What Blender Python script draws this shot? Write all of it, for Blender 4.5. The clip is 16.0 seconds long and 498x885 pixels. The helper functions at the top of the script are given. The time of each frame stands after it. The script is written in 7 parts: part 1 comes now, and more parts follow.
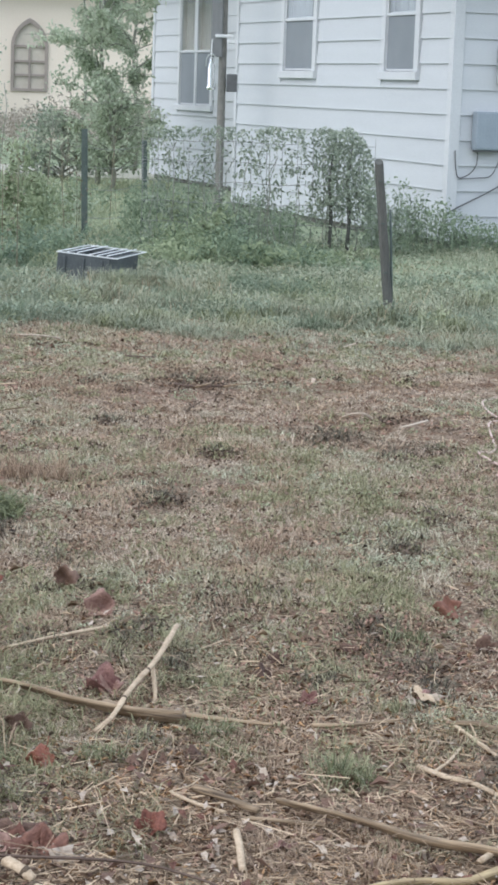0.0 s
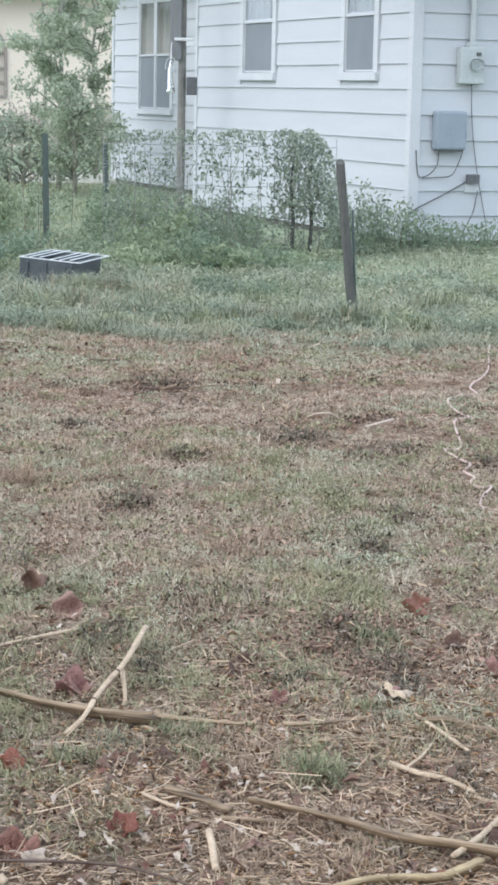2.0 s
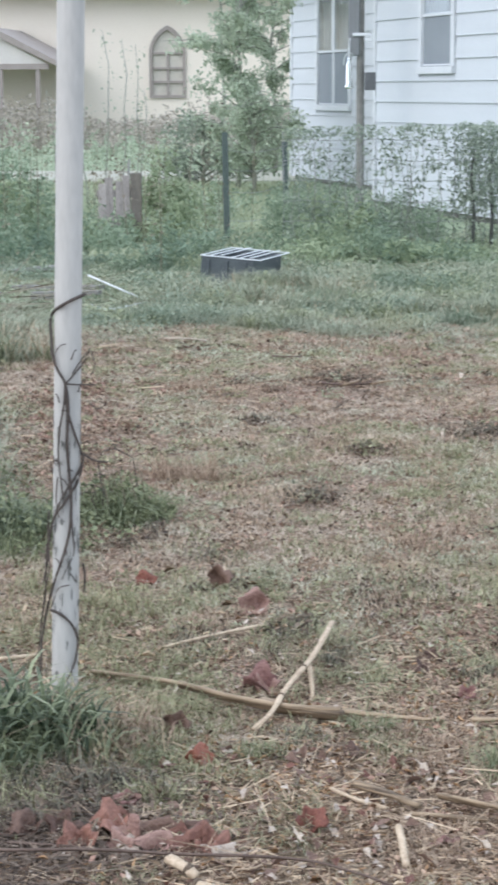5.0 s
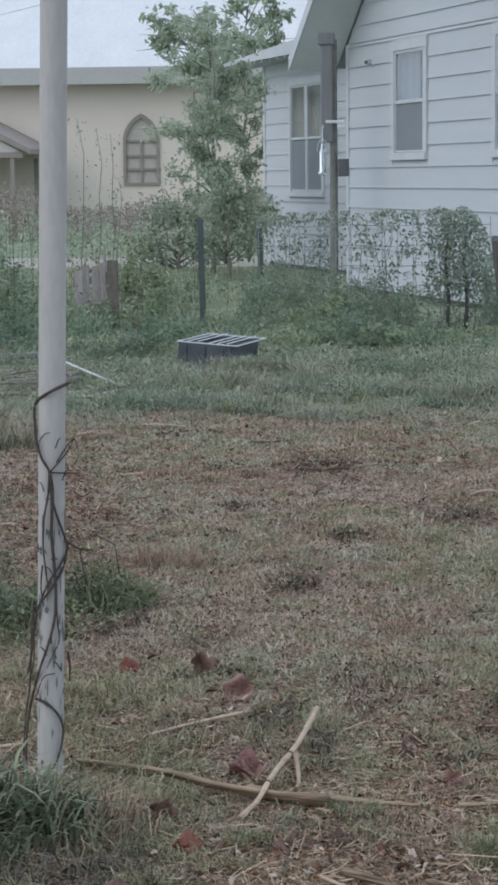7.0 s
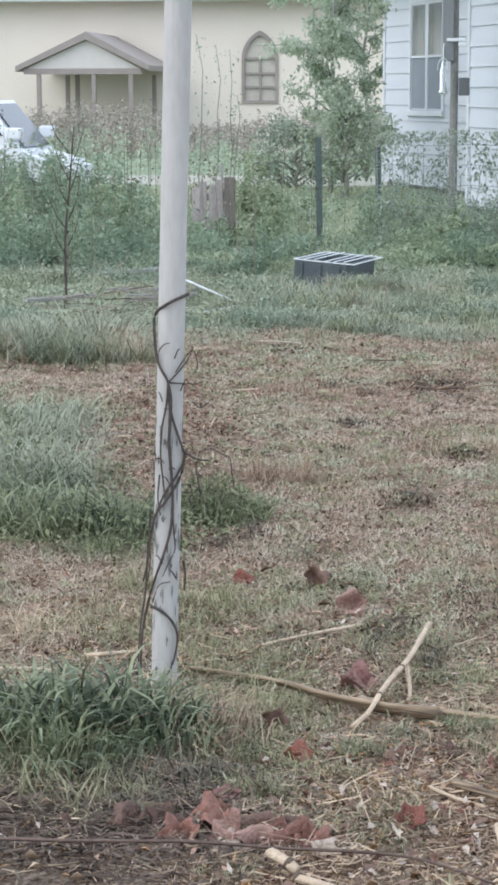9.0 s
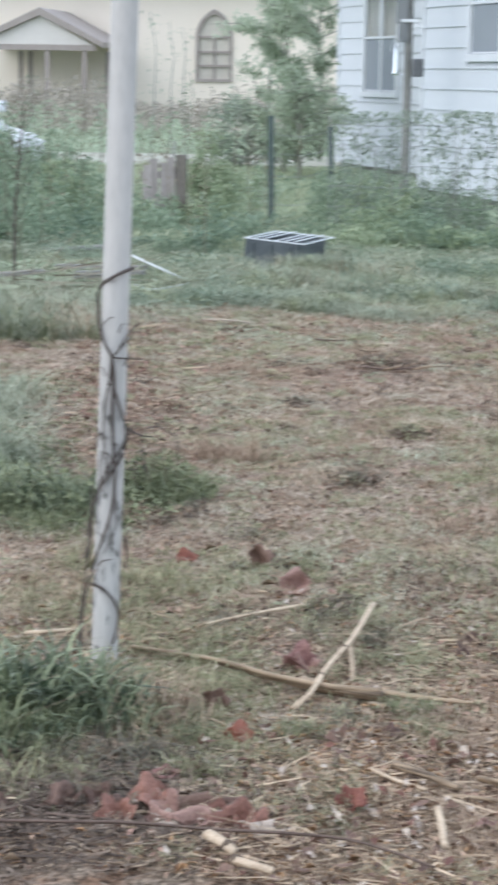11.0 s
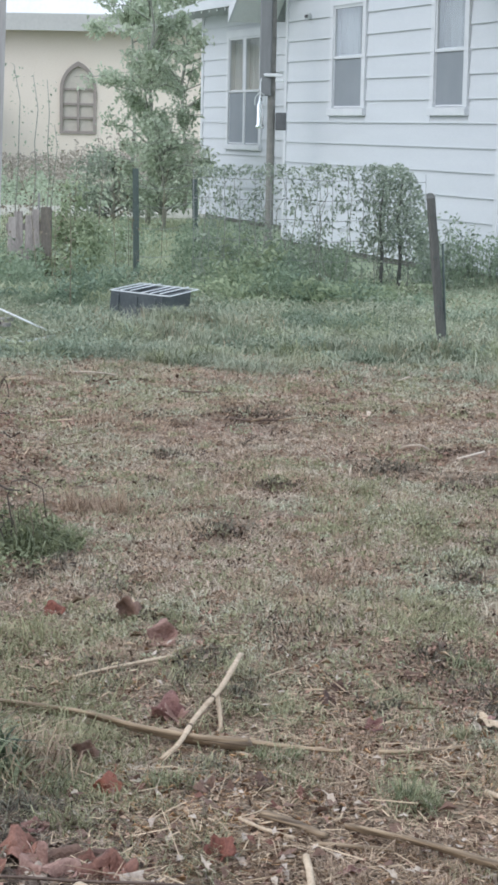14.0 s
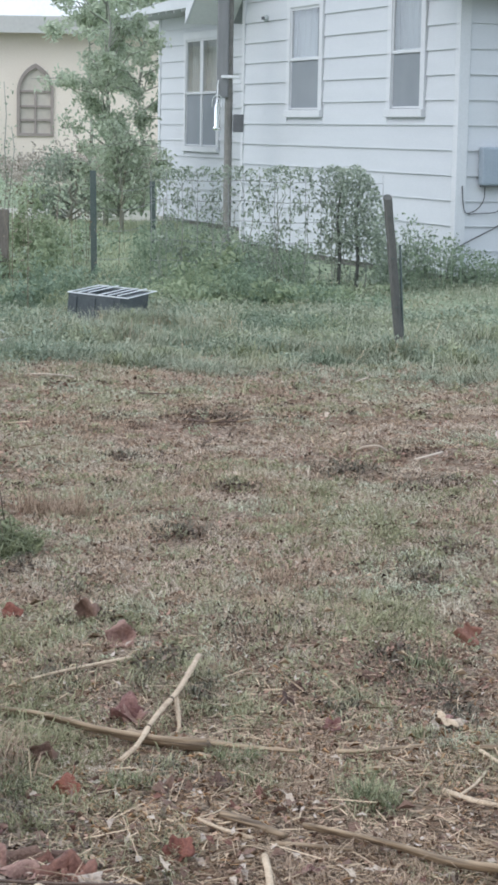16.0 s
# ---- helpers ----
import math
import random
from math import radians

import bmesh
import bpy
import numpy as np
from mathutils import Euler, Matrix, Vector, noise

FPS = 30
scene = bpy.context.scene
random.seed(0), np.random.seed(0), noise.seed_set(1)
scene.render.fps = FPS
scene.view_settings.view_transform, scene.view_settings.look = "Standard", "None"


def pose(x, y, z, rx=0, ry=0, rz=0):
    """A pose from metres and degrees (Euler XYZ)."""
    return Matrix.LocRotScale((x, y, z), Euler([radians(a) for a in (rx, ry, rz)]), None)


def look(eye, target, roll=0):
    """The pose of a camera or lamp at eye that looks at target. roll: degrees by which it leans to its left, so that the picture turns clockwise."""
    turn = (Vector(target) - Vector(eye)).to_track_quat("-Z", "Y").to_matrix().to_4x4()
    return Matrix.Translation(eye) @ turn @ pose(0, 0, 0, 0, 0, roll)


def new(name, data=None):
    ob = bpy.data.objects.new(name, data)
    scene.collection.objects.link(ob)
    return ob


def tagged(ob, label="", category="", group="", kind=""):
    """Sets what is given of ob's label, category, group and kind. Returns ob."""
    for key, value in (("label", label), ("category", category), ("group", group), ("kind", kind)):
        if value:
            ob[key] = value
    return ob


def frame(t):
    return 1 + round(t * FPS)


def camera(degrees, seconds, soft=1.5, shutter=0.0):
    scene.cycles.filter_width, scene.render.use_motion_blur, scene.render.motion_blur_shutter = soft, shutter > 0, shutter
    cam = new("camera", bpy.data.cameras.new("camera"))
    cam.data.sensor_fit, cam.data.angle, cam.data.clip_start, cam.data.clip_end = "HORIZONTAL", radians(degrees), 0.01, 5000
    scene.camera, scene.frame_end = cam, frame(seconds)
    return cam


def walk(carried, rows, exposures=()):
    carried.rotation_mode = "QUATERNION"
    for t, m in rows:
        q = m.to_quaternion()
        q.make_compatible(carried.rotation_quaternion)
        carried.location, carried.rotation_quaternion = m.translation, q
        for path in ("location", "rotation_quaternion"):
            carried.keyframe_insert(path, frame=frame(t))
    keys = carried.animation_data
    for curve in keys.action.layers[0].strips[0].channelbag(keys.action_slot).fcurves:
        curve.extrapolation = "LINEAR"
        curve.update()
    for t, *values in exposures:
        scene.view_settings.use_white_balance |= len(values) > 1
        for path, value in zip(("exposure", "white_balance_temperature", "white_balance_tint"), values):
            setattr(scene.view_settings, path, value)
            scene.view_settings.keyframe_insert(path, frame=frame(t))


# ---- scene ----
cam = camera(14.0, 16.0, soft=3.1, shutter=0.5)
PATH = [
    (0, (-0.030, 0.121, 1.612), (-0.291, 19.824, -1.81), 1.96),
    (0.5, (-0.028, 0.135, 1.599), (-0.226, 19.842, -1.804), 1.59),
    (1, (-0.025, 0.126, 1.602), (-0.024, 19.833, -1.812), 1.63),
    (1.5, (-0.031, 0.137, 1.599), (0.03, 19.837, -1.851), 1.58),
    (2, (-0.030, 0.133, 1.597), (0.044, 19.846, -1.781), 1.17),
    (2.5, (-0.033, 0.134, 1.598), (0.027, 19.846, -1.785), 1.15),
    (3, (-0.039, 0.139, 1.594), (0.1, 19.85, -1.79), 0.94),
    (3.5, (-0.039, 0.129, 1.595), (-0.114, 19.839, -1.8), 0.42),
    (3.7, (-0.039, 0.105, 1.606), (-0.197, 19.81, -1.817), 0.49),
    (5.8, (-0.044, 0.149, 1.589), (-2.349, 19.725, -1.798), -0.80),
    (6, (-0.052, 0.139, 1.600), (-2.052, 19.79, -1.538), -0.78),
    (6.5, (-0.051, 0.124, 1.602), (-1.488, 19.896, -1.045), -0.64),
    (7, (-0.060, 0.112, 1.604), (-1.53, 19.886, -1.004), -0.67),
    (7.5, (-0.064, 0.083, 1.600), (-1.935, 19.826, -0.989), -0.48),
    (8, (-0.066, 0.088, 1.591), (-2.321, 19.743, -1.341), -0.35),
    (8.5, (-0.069, 0.081, 1.590), (-2.432, 19.67, -1.679), -0.44),
    (8.7, (-0.072, 0.085, 1.588), (-2.572, 19.648, -1.732), -0.26),
    (10.8, (-0.065, 0.099, 1.583), (-2.52, 19.624, -1.989), 0.80),
    (11, (-0.063, 0.152, 1.567), (-2.133, 19.723, -1.994), 0.84),
    (11.5, (-0.049, 0.129, 1.579), (-0.927, 19.803, -1.905), 1.05),
    (12, (-0.043, 0.111, 1.585), (-0.662, 19.832, -1.683), 1.07),
    (12.5, (-0.044, 0.110, 1.587), (-0.601, 19.86, -1.512), 0.91),
    (13, (-0.046, 0.114, 1.584), (-0.593, 19.866, -1.503), 0.87),
    (13.5, (-0.053, 0.100, 1.585), (-0.813, 19.849, -1.484), 0.95),
    (14, (-0.061, 0.100, 1.582), (-0.829, 19.851, -1.467), 1.11),
    (14.5, (-0.059, 0.097, 1.584), (-0.825, 19.846, -1.483), 1.02),
    (15, (-0.061, 0.098, 1.583), (-0.648, 19.853, -1.482), 0.98),
    (15.5, (-0.062, 0.096, 1.581), (-0.495, 19.861, -1.445), 1.09),
    (16, (-0.056, 0.096, 1.579), (-0.422, 19.863, -1.443), 1.03),
]
EXPOSURES = [(0, 0.43, 6060, 13), (1.0, 0.55, 5970, 13), (3.0, 0.63, 5970, 13), (3.7, 0.63, 5940, 13), (5.8, 0.63, 5860, 13), (6.0, 0.56, 5860, 13), (6.5, -0.23, 5790, 13), (7.0, -0.25, 5790, 13), (7.5, 0.05, 5870, 13),
             (8.0, 0.41, 5890, 13), (8.7, 0.53, 5890, 13), (10.8, 0.63, 5820, 13), (11.0, 0.63, 5820, 13), (11.5, 0.45, 5890, 13), (12.0, 0.40, 5970, 13), (16.0, 0.40, 5970, 13)]
walk(cam, [(t, look(eye, target, roll)) for t, eye, target, roll in PATH], EXPOSURES)

# ---- light: an overcast, hazy sky ----
world = bpy.data.worlds.new("sky")
scene.world = world
world.use_nodes = True
wn, wl = world.node_tree.nodes, world.node_tree.links
sky = wn.new("ShaderNodeTexSky")
sky.sky_type = "NISHITA"
sky.sun_disc = False
sky.sun_elevation, sky.sun_rotation = radians(40), radians(235)
sky.air_density, sky.dust_density, sky.ozone_density = 1.0, 6.0, 0.5
cloud = wn.new("ShaderNodeMix")
cloud.data_type = "RGBA"
cloud.inputs["Factor"].default_value = 0.8
cloud.inputs["B"].default_value = (9.1, 9.9, 10.6, 1)
wl.new(sky.outputs["Color"], cloud.inputs["A"])
wl.new(cloud.outputs["Result"], wn["Background"].inputs["Color"])
wn["Background"].inputs["Strength"].default_value = 0.12

sun_data = bpy.data.lights.new("sun", "SUN")
sun_data.energy, sun_data.angle, sun_data.color = 0.6, radians(70), (1.0, 0.97, 0.93)
sun = new("sun", sun_data)
sun.matrix_world = pose(0, 0, 30, 50, 0, -55)


# ---- materials ----
def shade(name, low, high, scale=8.0, rough=0.8, bump=0.2, fine=60.0, metal=0.0, stretch=(1, 1, 1), per_object=0.0, per_island=0.0, leafy=0.0, depth=0.01, spread=0.5, coat=0.0):
    """Two colours mixed by coarse and fine noise, with relief; per_object and per_island shift the mix from piece to piece."""
    m = bpy.data.materials.new(name)
    m.use_nodes = True
    n, l = m.node_tree.nodes, m.node_tree.links
    p = n["Principled BSDF"]
    p.inputs["Roughness"].default_value = rough
    p.inputs["Metallic"].default_value = metal
    p.inputs["Specular IOR Level"].default_value = 0.3
    p.inputs["Coat Weight"].default_value = coat
    co = n.new("ShaderNodeTexCoord")
    mp = n.new("ShaderNodeMapping")
    mp.inputs["Scale"].default_value = stretch
    l.new(co.outputs["Object"], mp.inputs["Vector"])
    a, b = n.new("ShaderNodeTexNoise"), n.new("ShaderNodeTexNoise")
    a.inputs["Scale"].default_value, a.inputs["Detail"].default_value = scale, 4
    b.inputs["Scale"].default_value, b.inputs["Detail"].default_value = fine, 3
    for tex in (a, b):
        l.new(mp.outputs["Vector"], tex.inputs["Vector"])
    total = n.new("ShaderNodeMath")
    total.operation = "ADD"
    l.new(a.outputs["Fac"], total.inputs[0])
    l.new(b.outputs["Fac"], total.inputs[1])
    last = total.outputs[0]
    for weight, kind in ((per_object, "obj"), (per_island, "isl")):
        if weight:
            r = n.new("ShaderNodeObjectInfo" if kind == "obj" else "ShaderNodeNewGeometry")
            k = n.new("ShaderNodeMath")
            k.operation = "MULTIPLY_ADD"
            k.inputs[1].default_value = weight
            l.new(r.outputs["Random" if kind == "obj" else "Random Per Island"], k.inputs[0])
            l.new(last, k.inputs[2])
            s = n.new("ShaderNodeMath")
            s.operation = "SUBTRACT"
            s.inputs[1].default_value = weight / 2
            l.new(k.outputs[0], s.inputs[0])
            last = s.outputs[0]
    ramp = n.new("ShaderNodeMapRange")
    ramp.inputs["From Min"].default_value, ramp.inputs["From Max"].default_value = 1 - spread, 1 + spread
    l.new(last, ramp.inputs["Value"])
    mix = n.new("ShaderNodeMix")
    mix.data_type = "RGBA"
    mix.inputs["A"].default_value, mix.inputs["B"].default_value = (*low, 1), (*high, 1)
    l.new(ramp.outputs["Result"], mix.inputs["Factor"])
    l.new(mix.outputs["Result"], p.inputs["Base Color"])
    if bump:
        bp = n.new("ShaderNodeBump")
        bp.inputs["Strength"].default_value, bp.inputs["Distance"].default_value = bump, depth
        l.new(total.outputs[0], bp.inputs["Height"])
        l.new(bp.outputs["Normal"], p.inputs["Normal"])
    if leafy:
        tr, ms = n.new("ShaderNodeBsdfTranslucent"), n.new("ShaderNodeMixShader")
        ms.inputs["Fac"].default_value = leafy
        l.new(mix.outputs["Result"], tr.inputs["Color"])
        l.new(p.outputs["BSDF"], ms.inputs[1])
        l.new(tr.outputs["BSDF"], ms.inputs[2])
        l.new(ms.outputs["Shader"], n["Material Output"].inputs["Surface"])
    return m


def pane_material():
    m = bpy.data.materials.new("window_glass")
    m.use_nodes = True
    p = m.node_tree.nodes["Principled BSDF"]
    p.inputs["Base Color"].default_value = (0.9, 0.95, 0.95, 1)
    p.inputs["Roughness"].default_value = 0.03
    p.inputs["Transmission Weight"].default_value = 1.0
    p.inputs["IOR"].default_value = 1.5
    return m


def ground_material():
    """Bare soil and thatch in the yard, greener beyond its edge, patchy throughout."""
    m = bpy.data.materials.new("ground")
    m.use_nodes = True
    n, l = m.node_tree.nodes, m.node_tree.links
    p = n["Principled BSDF"]
    p.inputs["Roughness"].default_value = 0.95
    p.inputs["Specular IOR Level"].default_value = 0.1
    co = n.new("ShaderNodeTexCoord")

    def tex(scale, detail, low, high):
        t = n.new("ShaderNodeTexNoise")
        t.inputs["Scale"].default_value, t.inputs["Detail"].default_value = scale, detail
        l.new(co.outputs["Object"], t.inputs["Vector"])
        r = n.new("ShaderNodeMapRange")
        r.inputs["From Min"].default_value, r.inputs["From Max"].default_value = low, high
        l.new(t.outputs["Fac"], r.inputs["Value"])
        return r.outputs["Result"], t.outputs["Fac"]

    def blend(fac, a, b):
        x = n.new("ShaderNodeMix")
        x.data_type = "RGBA"
        l.new(fac, x.inputs["Factor"])
        for key, c in (("A", a), ("B", b)):
            if isinstance(c, tuple):
                x.inputs[key].default_value = (*c, 1)
            else:
                l.new(c, x.inputs[key])
        return x.outputs["Result"]

    fine, height = tex(70, 5, 0.35, 0.68)
    mid, _ = tex(9, 5, 0.38, 0.62)
    coarse, _ = tex(1.6, 4, 0.42, 0.6)
    soil = blend(fine, (0.036, 0.023, 0.016), (0.27, 0.172, 0.113))
    thatch = blend(fine, (0.08, 0.06, 0.045), (0.49, 0.39, 0.3))
    yard = blend(mid, soil, thatch)
    turf = blend(fine, (0.11, 0.09, 0.062), (0.33, 0.262, 0.185))
    yard = blend(coarse, yard, blend(mid, yard, turf))
    lawn = blend(mid, (0.19, 0.24, 0.155), (0.33, 0.38, 0.26))
    sep = n.new("ShaderNodeSeparateXYZ")
    l.new(co.outputs["Object"], sep.inputs["Vector"])
    edge = n.new("ShaderNodeMapRange")
    edge.inputs["From Min"].default_value, edge.inputs["From Max"].default_value = 13.7, 16.4
    rag, _ = tex(0.9, 4, 0.3, 0.7)
    push = n.new("ShaderNodeMath")
    push.operation = "MULTIPLY_ADD"
    push.inputs[1].default_value = 1.6
    l.new(rag, push.inputs[0])
    l.new(sep.outputs["Y"], push.inputs[2])
    l.new(push.outputs[0], edge.inputs["Value"])
    l.new(blend(edge.outputs["Result"], yard, lawn), p.inputs["Base Color"])
    bp = n.new("ShaderNodeBump")
    bp.inputs["Strength"].default_value, bp.inputs["Distance"].default_value = 0.6, 0.015
    l.new(height, bp.inputs["Height"])
    l.new(bp.outputs["Normal"], p.inputs["Normal"])
    return m


def turf_material(name, dry, dry_pale, green, green_pale, warm, bias):
    """Blades that drift from dry to green in patches, each a little different."""
    m = bpy.data.materials.new(name)
    m.use_nodes = True
    n, l = m.node_tree.nodes, m.node_tree.links
    p = n["Principled BSDF"]
    p.inputs["Roughness"].default_value = 0.8
    p.inputs["Specular IOR Level"].default_value = 0.25
    co, geo = n.new("ShaderNodeTexCoord"), n.new("ShaderNodeNewGeometry")

    def noise_range(scale, low, high):
        t, r = n.new("ShaderNodeTexNoise"), n.new("ShaderNodeMapRange")
        t.inputs["Scale"].default_value, t.inputs["Detail"].default_value = scale, 5
        r.inputs["From Min"].default_value, r.inputs["From Max"].default_value = low, high
        l.new(co.outputs["Object"], t.inputs["Vector"])
        l.new(t.outputs["Fac"], r.inputs["Value"])
        return r.outputs["Result"]

    def blend(fac, a, b):
        x = n.new("ShaderNodeMix")
        x.data_type = "RGBA"
        l.new(fac, x.inputs["Factor"])
        for key, c in (("A", a), ("B", b)):
            if isinstance(c, tuple):
                x.inputs[key].default_value = (*c, 1)
            else:
                l.new(c, x.inputs[key])
        return x.outputs["Result"]

    island = geo.outputs["Random Per Island"]
    mixed = blend(noise_range(1.1, 0.43 - bias, 0.57 - bias), blend(island, dry, dry_pale), blend(island, green, green_pale))
    mixed = blend(noise_range(2.3, 0.52, 0.72), mixed, warm)
    mixed = blend(noise_range(7.0, 0.5, 0.8), mixed, dry_pale)
    l.new(mixed, p.inputs["Base Color"])
    tr, ms = n.new("ShaderNodeBsdfTranslucent"), n.new("ShaderNodeMixShader")
    ms.inputs["Fac"].default_value = 0.2
    l.new(mixed, tr.inputs["Color"])
    l.new(p.outputs["BSDF"], ms.inputs[1])
    l.new(tr.outputs["BSDF"], ms.inputs[2])
    l.new(ms.outputs["Shader"], n["Material Output"].inputs["Surface"])
    return m


M_GROUND = ground_material()
M_TURF = turf_material("yard_turf", (0.262, 0.194, 0.139), (0.69, 0.592, 0.474), (0.188, 0.203, 0.122), (0.65, 0.675, 0.508), (0.48, 0.36, 0.248), -0.03)
M_MEADOW = turf_material("meadow", (0.23, 0.25, 0.165), (0.49, 0.5, 0.38), (0.15, 0.185, 0.12), (0.46, 0.49, 0.37), (0.33, 0.32, 0.2), 0.05)
M_ORANGE = shade("rusty_dry_grass", (0.235, 0.165, 0.115), (0.53, 0.412, 0.3), 4, 0.85, 0, 40, per_island=1.0, leafy=0.15)
M_CLOD = shade("dark_soil_clods", (0.035, 0.024, 0.018), (0.15, 0.1, 0.07), 20, 0.95, 0.5, 120, per_island=0.8)
M_FOREST = shade("yellow_green_leaves", (0.22, 0.28, 0.165), (0.48, 0.54, 0.36), 1.0, 0.7, 0, 10, per_island=0.5, leafy=0.45)
M_TRUNK = shade("grey_green_stems", (0.19, 0.2, 0.165), (0.33, 0.33, 0.28), 5, 0.85, 0.1, 50)
M_SCREEN = shade("insect_screen", (0.2, 0.225, 0.245), (0.27, 0.295, 0.315), 2, 0.8, 0.3, 300, depth=0.002)
# brown brush lightened towards grey, so its colour carries the distant haze
M_BRUSH = shade("haze_pale_dead_brush", (0.33, 0.295, 0.25), (0.52, 0.475, 0.41), 1, 0.9, 0, 10, per_island=0.6, leafy=0.2)
M_DEEP = shade("deep_green_leaves", (0.12, 0.18, 0.125), (0.32, 0.4, 0.295), 0.7, 0.7, 0, 10, per_island=0.5, leafy=0.4)
M_CHAFF = shade("rusty_chaff", (0.14, 0.072, 0.038), (0.64, 0.41, 0.22), 4, 0.85, 0, 40, per_island=1.0)
M_MULCH = shade("red_brown_mulch", (0.105, 0.06, 0.045), (0.45, 0.287, 0.22), 4, 0.9, 0, 40, per_island=1.0)
M_DARKTHATCH = shade("damp_thatch", (0.04, 0.028, 0.022), (0.24, 0.185, 0.14), 4, 0.85, 0, 40, per_island=1.0)
M_DUSK = shade("dark_grey_tufts", (0.055, 0.052, 0.038), (0.22, 0.205, 0.15), 4, 0.8, 0, 30, per_island=0.9, leafy=0.15)
M_PANE = pane_material()
M_LUSH = shade("lush_blades", (0.044, 0.066, 0.036), (0.345, 0.385, 0.235), 3, 0.45, 0, 16, per_island=1.1, leafy=0.35)
M_BAND = shade("grey_green_tufts", (0.2, 0.255, 0.185), (0.44, 0.5, 0.385), 1.2, 0.8, 0, 12, per_island=0.8, leafy=0.3)
M_LAWN = shade("pale_lawn", (0.3, 0.335, 0.2), (0.52, 0.55, 0.39), 1.2, 0.8, 0, 12, per_island=0.7, leafy=0.25)
M_OLIVE = shade("olive_grass", (0.15, 0.155, 0.075), (0.44, 0.425, 0.26), 2, 0.8, 0, 30, per_island=0.9, leafy=0.25)
M_STRAW = shade("straw", (0.13, 0.085, 0.05), (0.7, 0.55, 0.385), 3, 0.85, 0, 40, per_island=1.0, leafy=0.1)
M_CRUMB = shade("leaf_crumbs", (0.105, 0.063, 0.043), (0.51, 0.365, 0.265), 3, 0.9, 0, 40, per_island=1.1)
M_TALL = shade("tall_grass", (0.11, 0.16, 0.10), (0.34, 0.40, 0.28), 1.2, 0.75, 0, 12, per_island=0.7, leafy=0.3)
M_SAGE = shade("sage_tufts", (0.168, 0.168, 0.088), (0.495, 0.482, 0.308), 4, 0.7, 0, 20, per_island=0.8, leafy=0.25)
M_CLUMP = shade("clump_grass", (0.08, 0.1, 0.048), (0.36, 0.385, 0.22), 4, 0.6, 0, 20, per_island=0.8, leafy=0.3)
M_WEED = shade("weed_leaves", (0.16, 0.225, 0.145), (0.41, 0.485, 0.345), 0.8, 0.7, 0, 10, per_island=0.6, leafy=0.42)
# hedge and tree leaves far paler than foliage, with the haze mixed into their colour
M_HEDGE = shade("haze_pale_vine_leaves", (0.2, 0.245, 0.19), (0.45, 0.5, 0.4), 2, 0.7, 0, 15, per_island=0.8, leafy=0.4)
M_TREE = shade("haze_pale_tree_leaves", (0.29, 0.36, 0.25), (0.63, 0.68, 0.53), 0.8, 0.7, 0, 8, per_island=0.5, leafy=0.45)
M_STEM = shade("stems", (0.1, 0.085, 0.06), (0.28, 0.24, 0.17), 5, 0.85, 0.1, 50, per_island=0.5)
M_BARK = shade("bark", (0.083, 0.075, 0.063), (0.22, 0.2, 0.17), 9, 0.9, 0.6, 60, stretch=(1, 1, 0.3))
M_SIDING = shade("white_siding", (0.475, 0.505, 0.528), (0.58, 0.607, 0.626), 1.5, 0.55, 0.12, 40, stretch=(1, 0.4, 3), per_object=0.25, depth=0.003, spread=0.7)
M_TRIM = shade("white_trim", (0.51, 0.537, 0.555), (0.62, 0.642, 0.655), 3, 0.5, 0.1, 50, depth=0.003)
M_SOFFIT = shade("soffit", (0.58, 0.6, 0.6), (0.7, 0.72, 0.71), 3, 0.7, 0.1, 30)
M_CURTAIN = shade("curtain", (0.24, 0.26, 0.27), (0.36, 0.38, 0.39), 3, 0.9, 0.3, 25, stretch=(1, 8, 0.3))
M_ROOFING = shade("grey_shingles", (0.22, 0.23, 0.24), (0.36, 0.37, 0.38), 2, 0.9, 0.4, 25)
# church wall and tin roof are lightened: haze put into their base colours
M_CHURCH = shade("tan_stucco", (0.72, 0.645, 0.545), (0.8, 0.73, 0.635), 0.6, 0.9, 0.2, 20)
M_TINROOF = shade("haze_pale_tin_roof", (0.6, 0.62, 0.62), (0.76, 0.77, 0.76), 1.2, 0.6, 0.1, 12, stretch=(1, 0.2, 1))
M_FASCIA = shade("grey_fascia", (0.42, 0.42, 0.4), (0.52, 0.52, 0.49), 1.0, 0.8, 0.1, 14)
M_SLEEVE = shade("grey_post_sleeve", (0.17, 0.18, 0.185), (0.27, 0.28, 0.28), 6, 0.8, 0.4, 60, stretch=(3, 3, 0.4))
M_FRAME = shade("brown_window_frame", (0.27, 0.235, 0.21), (0.36, 0.32, 0.29), 4, 0.7, 0.1, 40)
M_ARCHPANE = shade("pale_window_panels", (0.45, 0.42, 0.36), (0.58, 0.54, 0.46), 1, 0.35, 0, 8)
M_CANOPY = shade("canopy_gable", (0.55, 0.52, 0.48), (0.66, 0.63, 0.58), 2, 0.8, 0.1, 20)
M_DARKWOOD = shade("weathered_post", (0.06, 0.065, 0.06), (0.16, 0.16, 0.145), 6, 0.9, 0.6, 70, stretch=(3, 3, 0.3))
M_TPOST = shade("dark_green_steel", (0.05, 0.07, 0.065), (0.11, 0.14, 0.125), 8, 0.6, 0.2, 60)
M_WIRE = shade("fence_wire", (0.25, 0.26, 0.26), (0.4, 0.4, 0.39), 10, 0.5, 0, 50, metal=0.6)
M_POLE = shade("painted_pole", (0.385, 0.38, 0.355), (0.535, 0.525, 0.49), 4, 0.5, 0.1, 40, stretch=(2, 2, 0.5), depth=0.002)
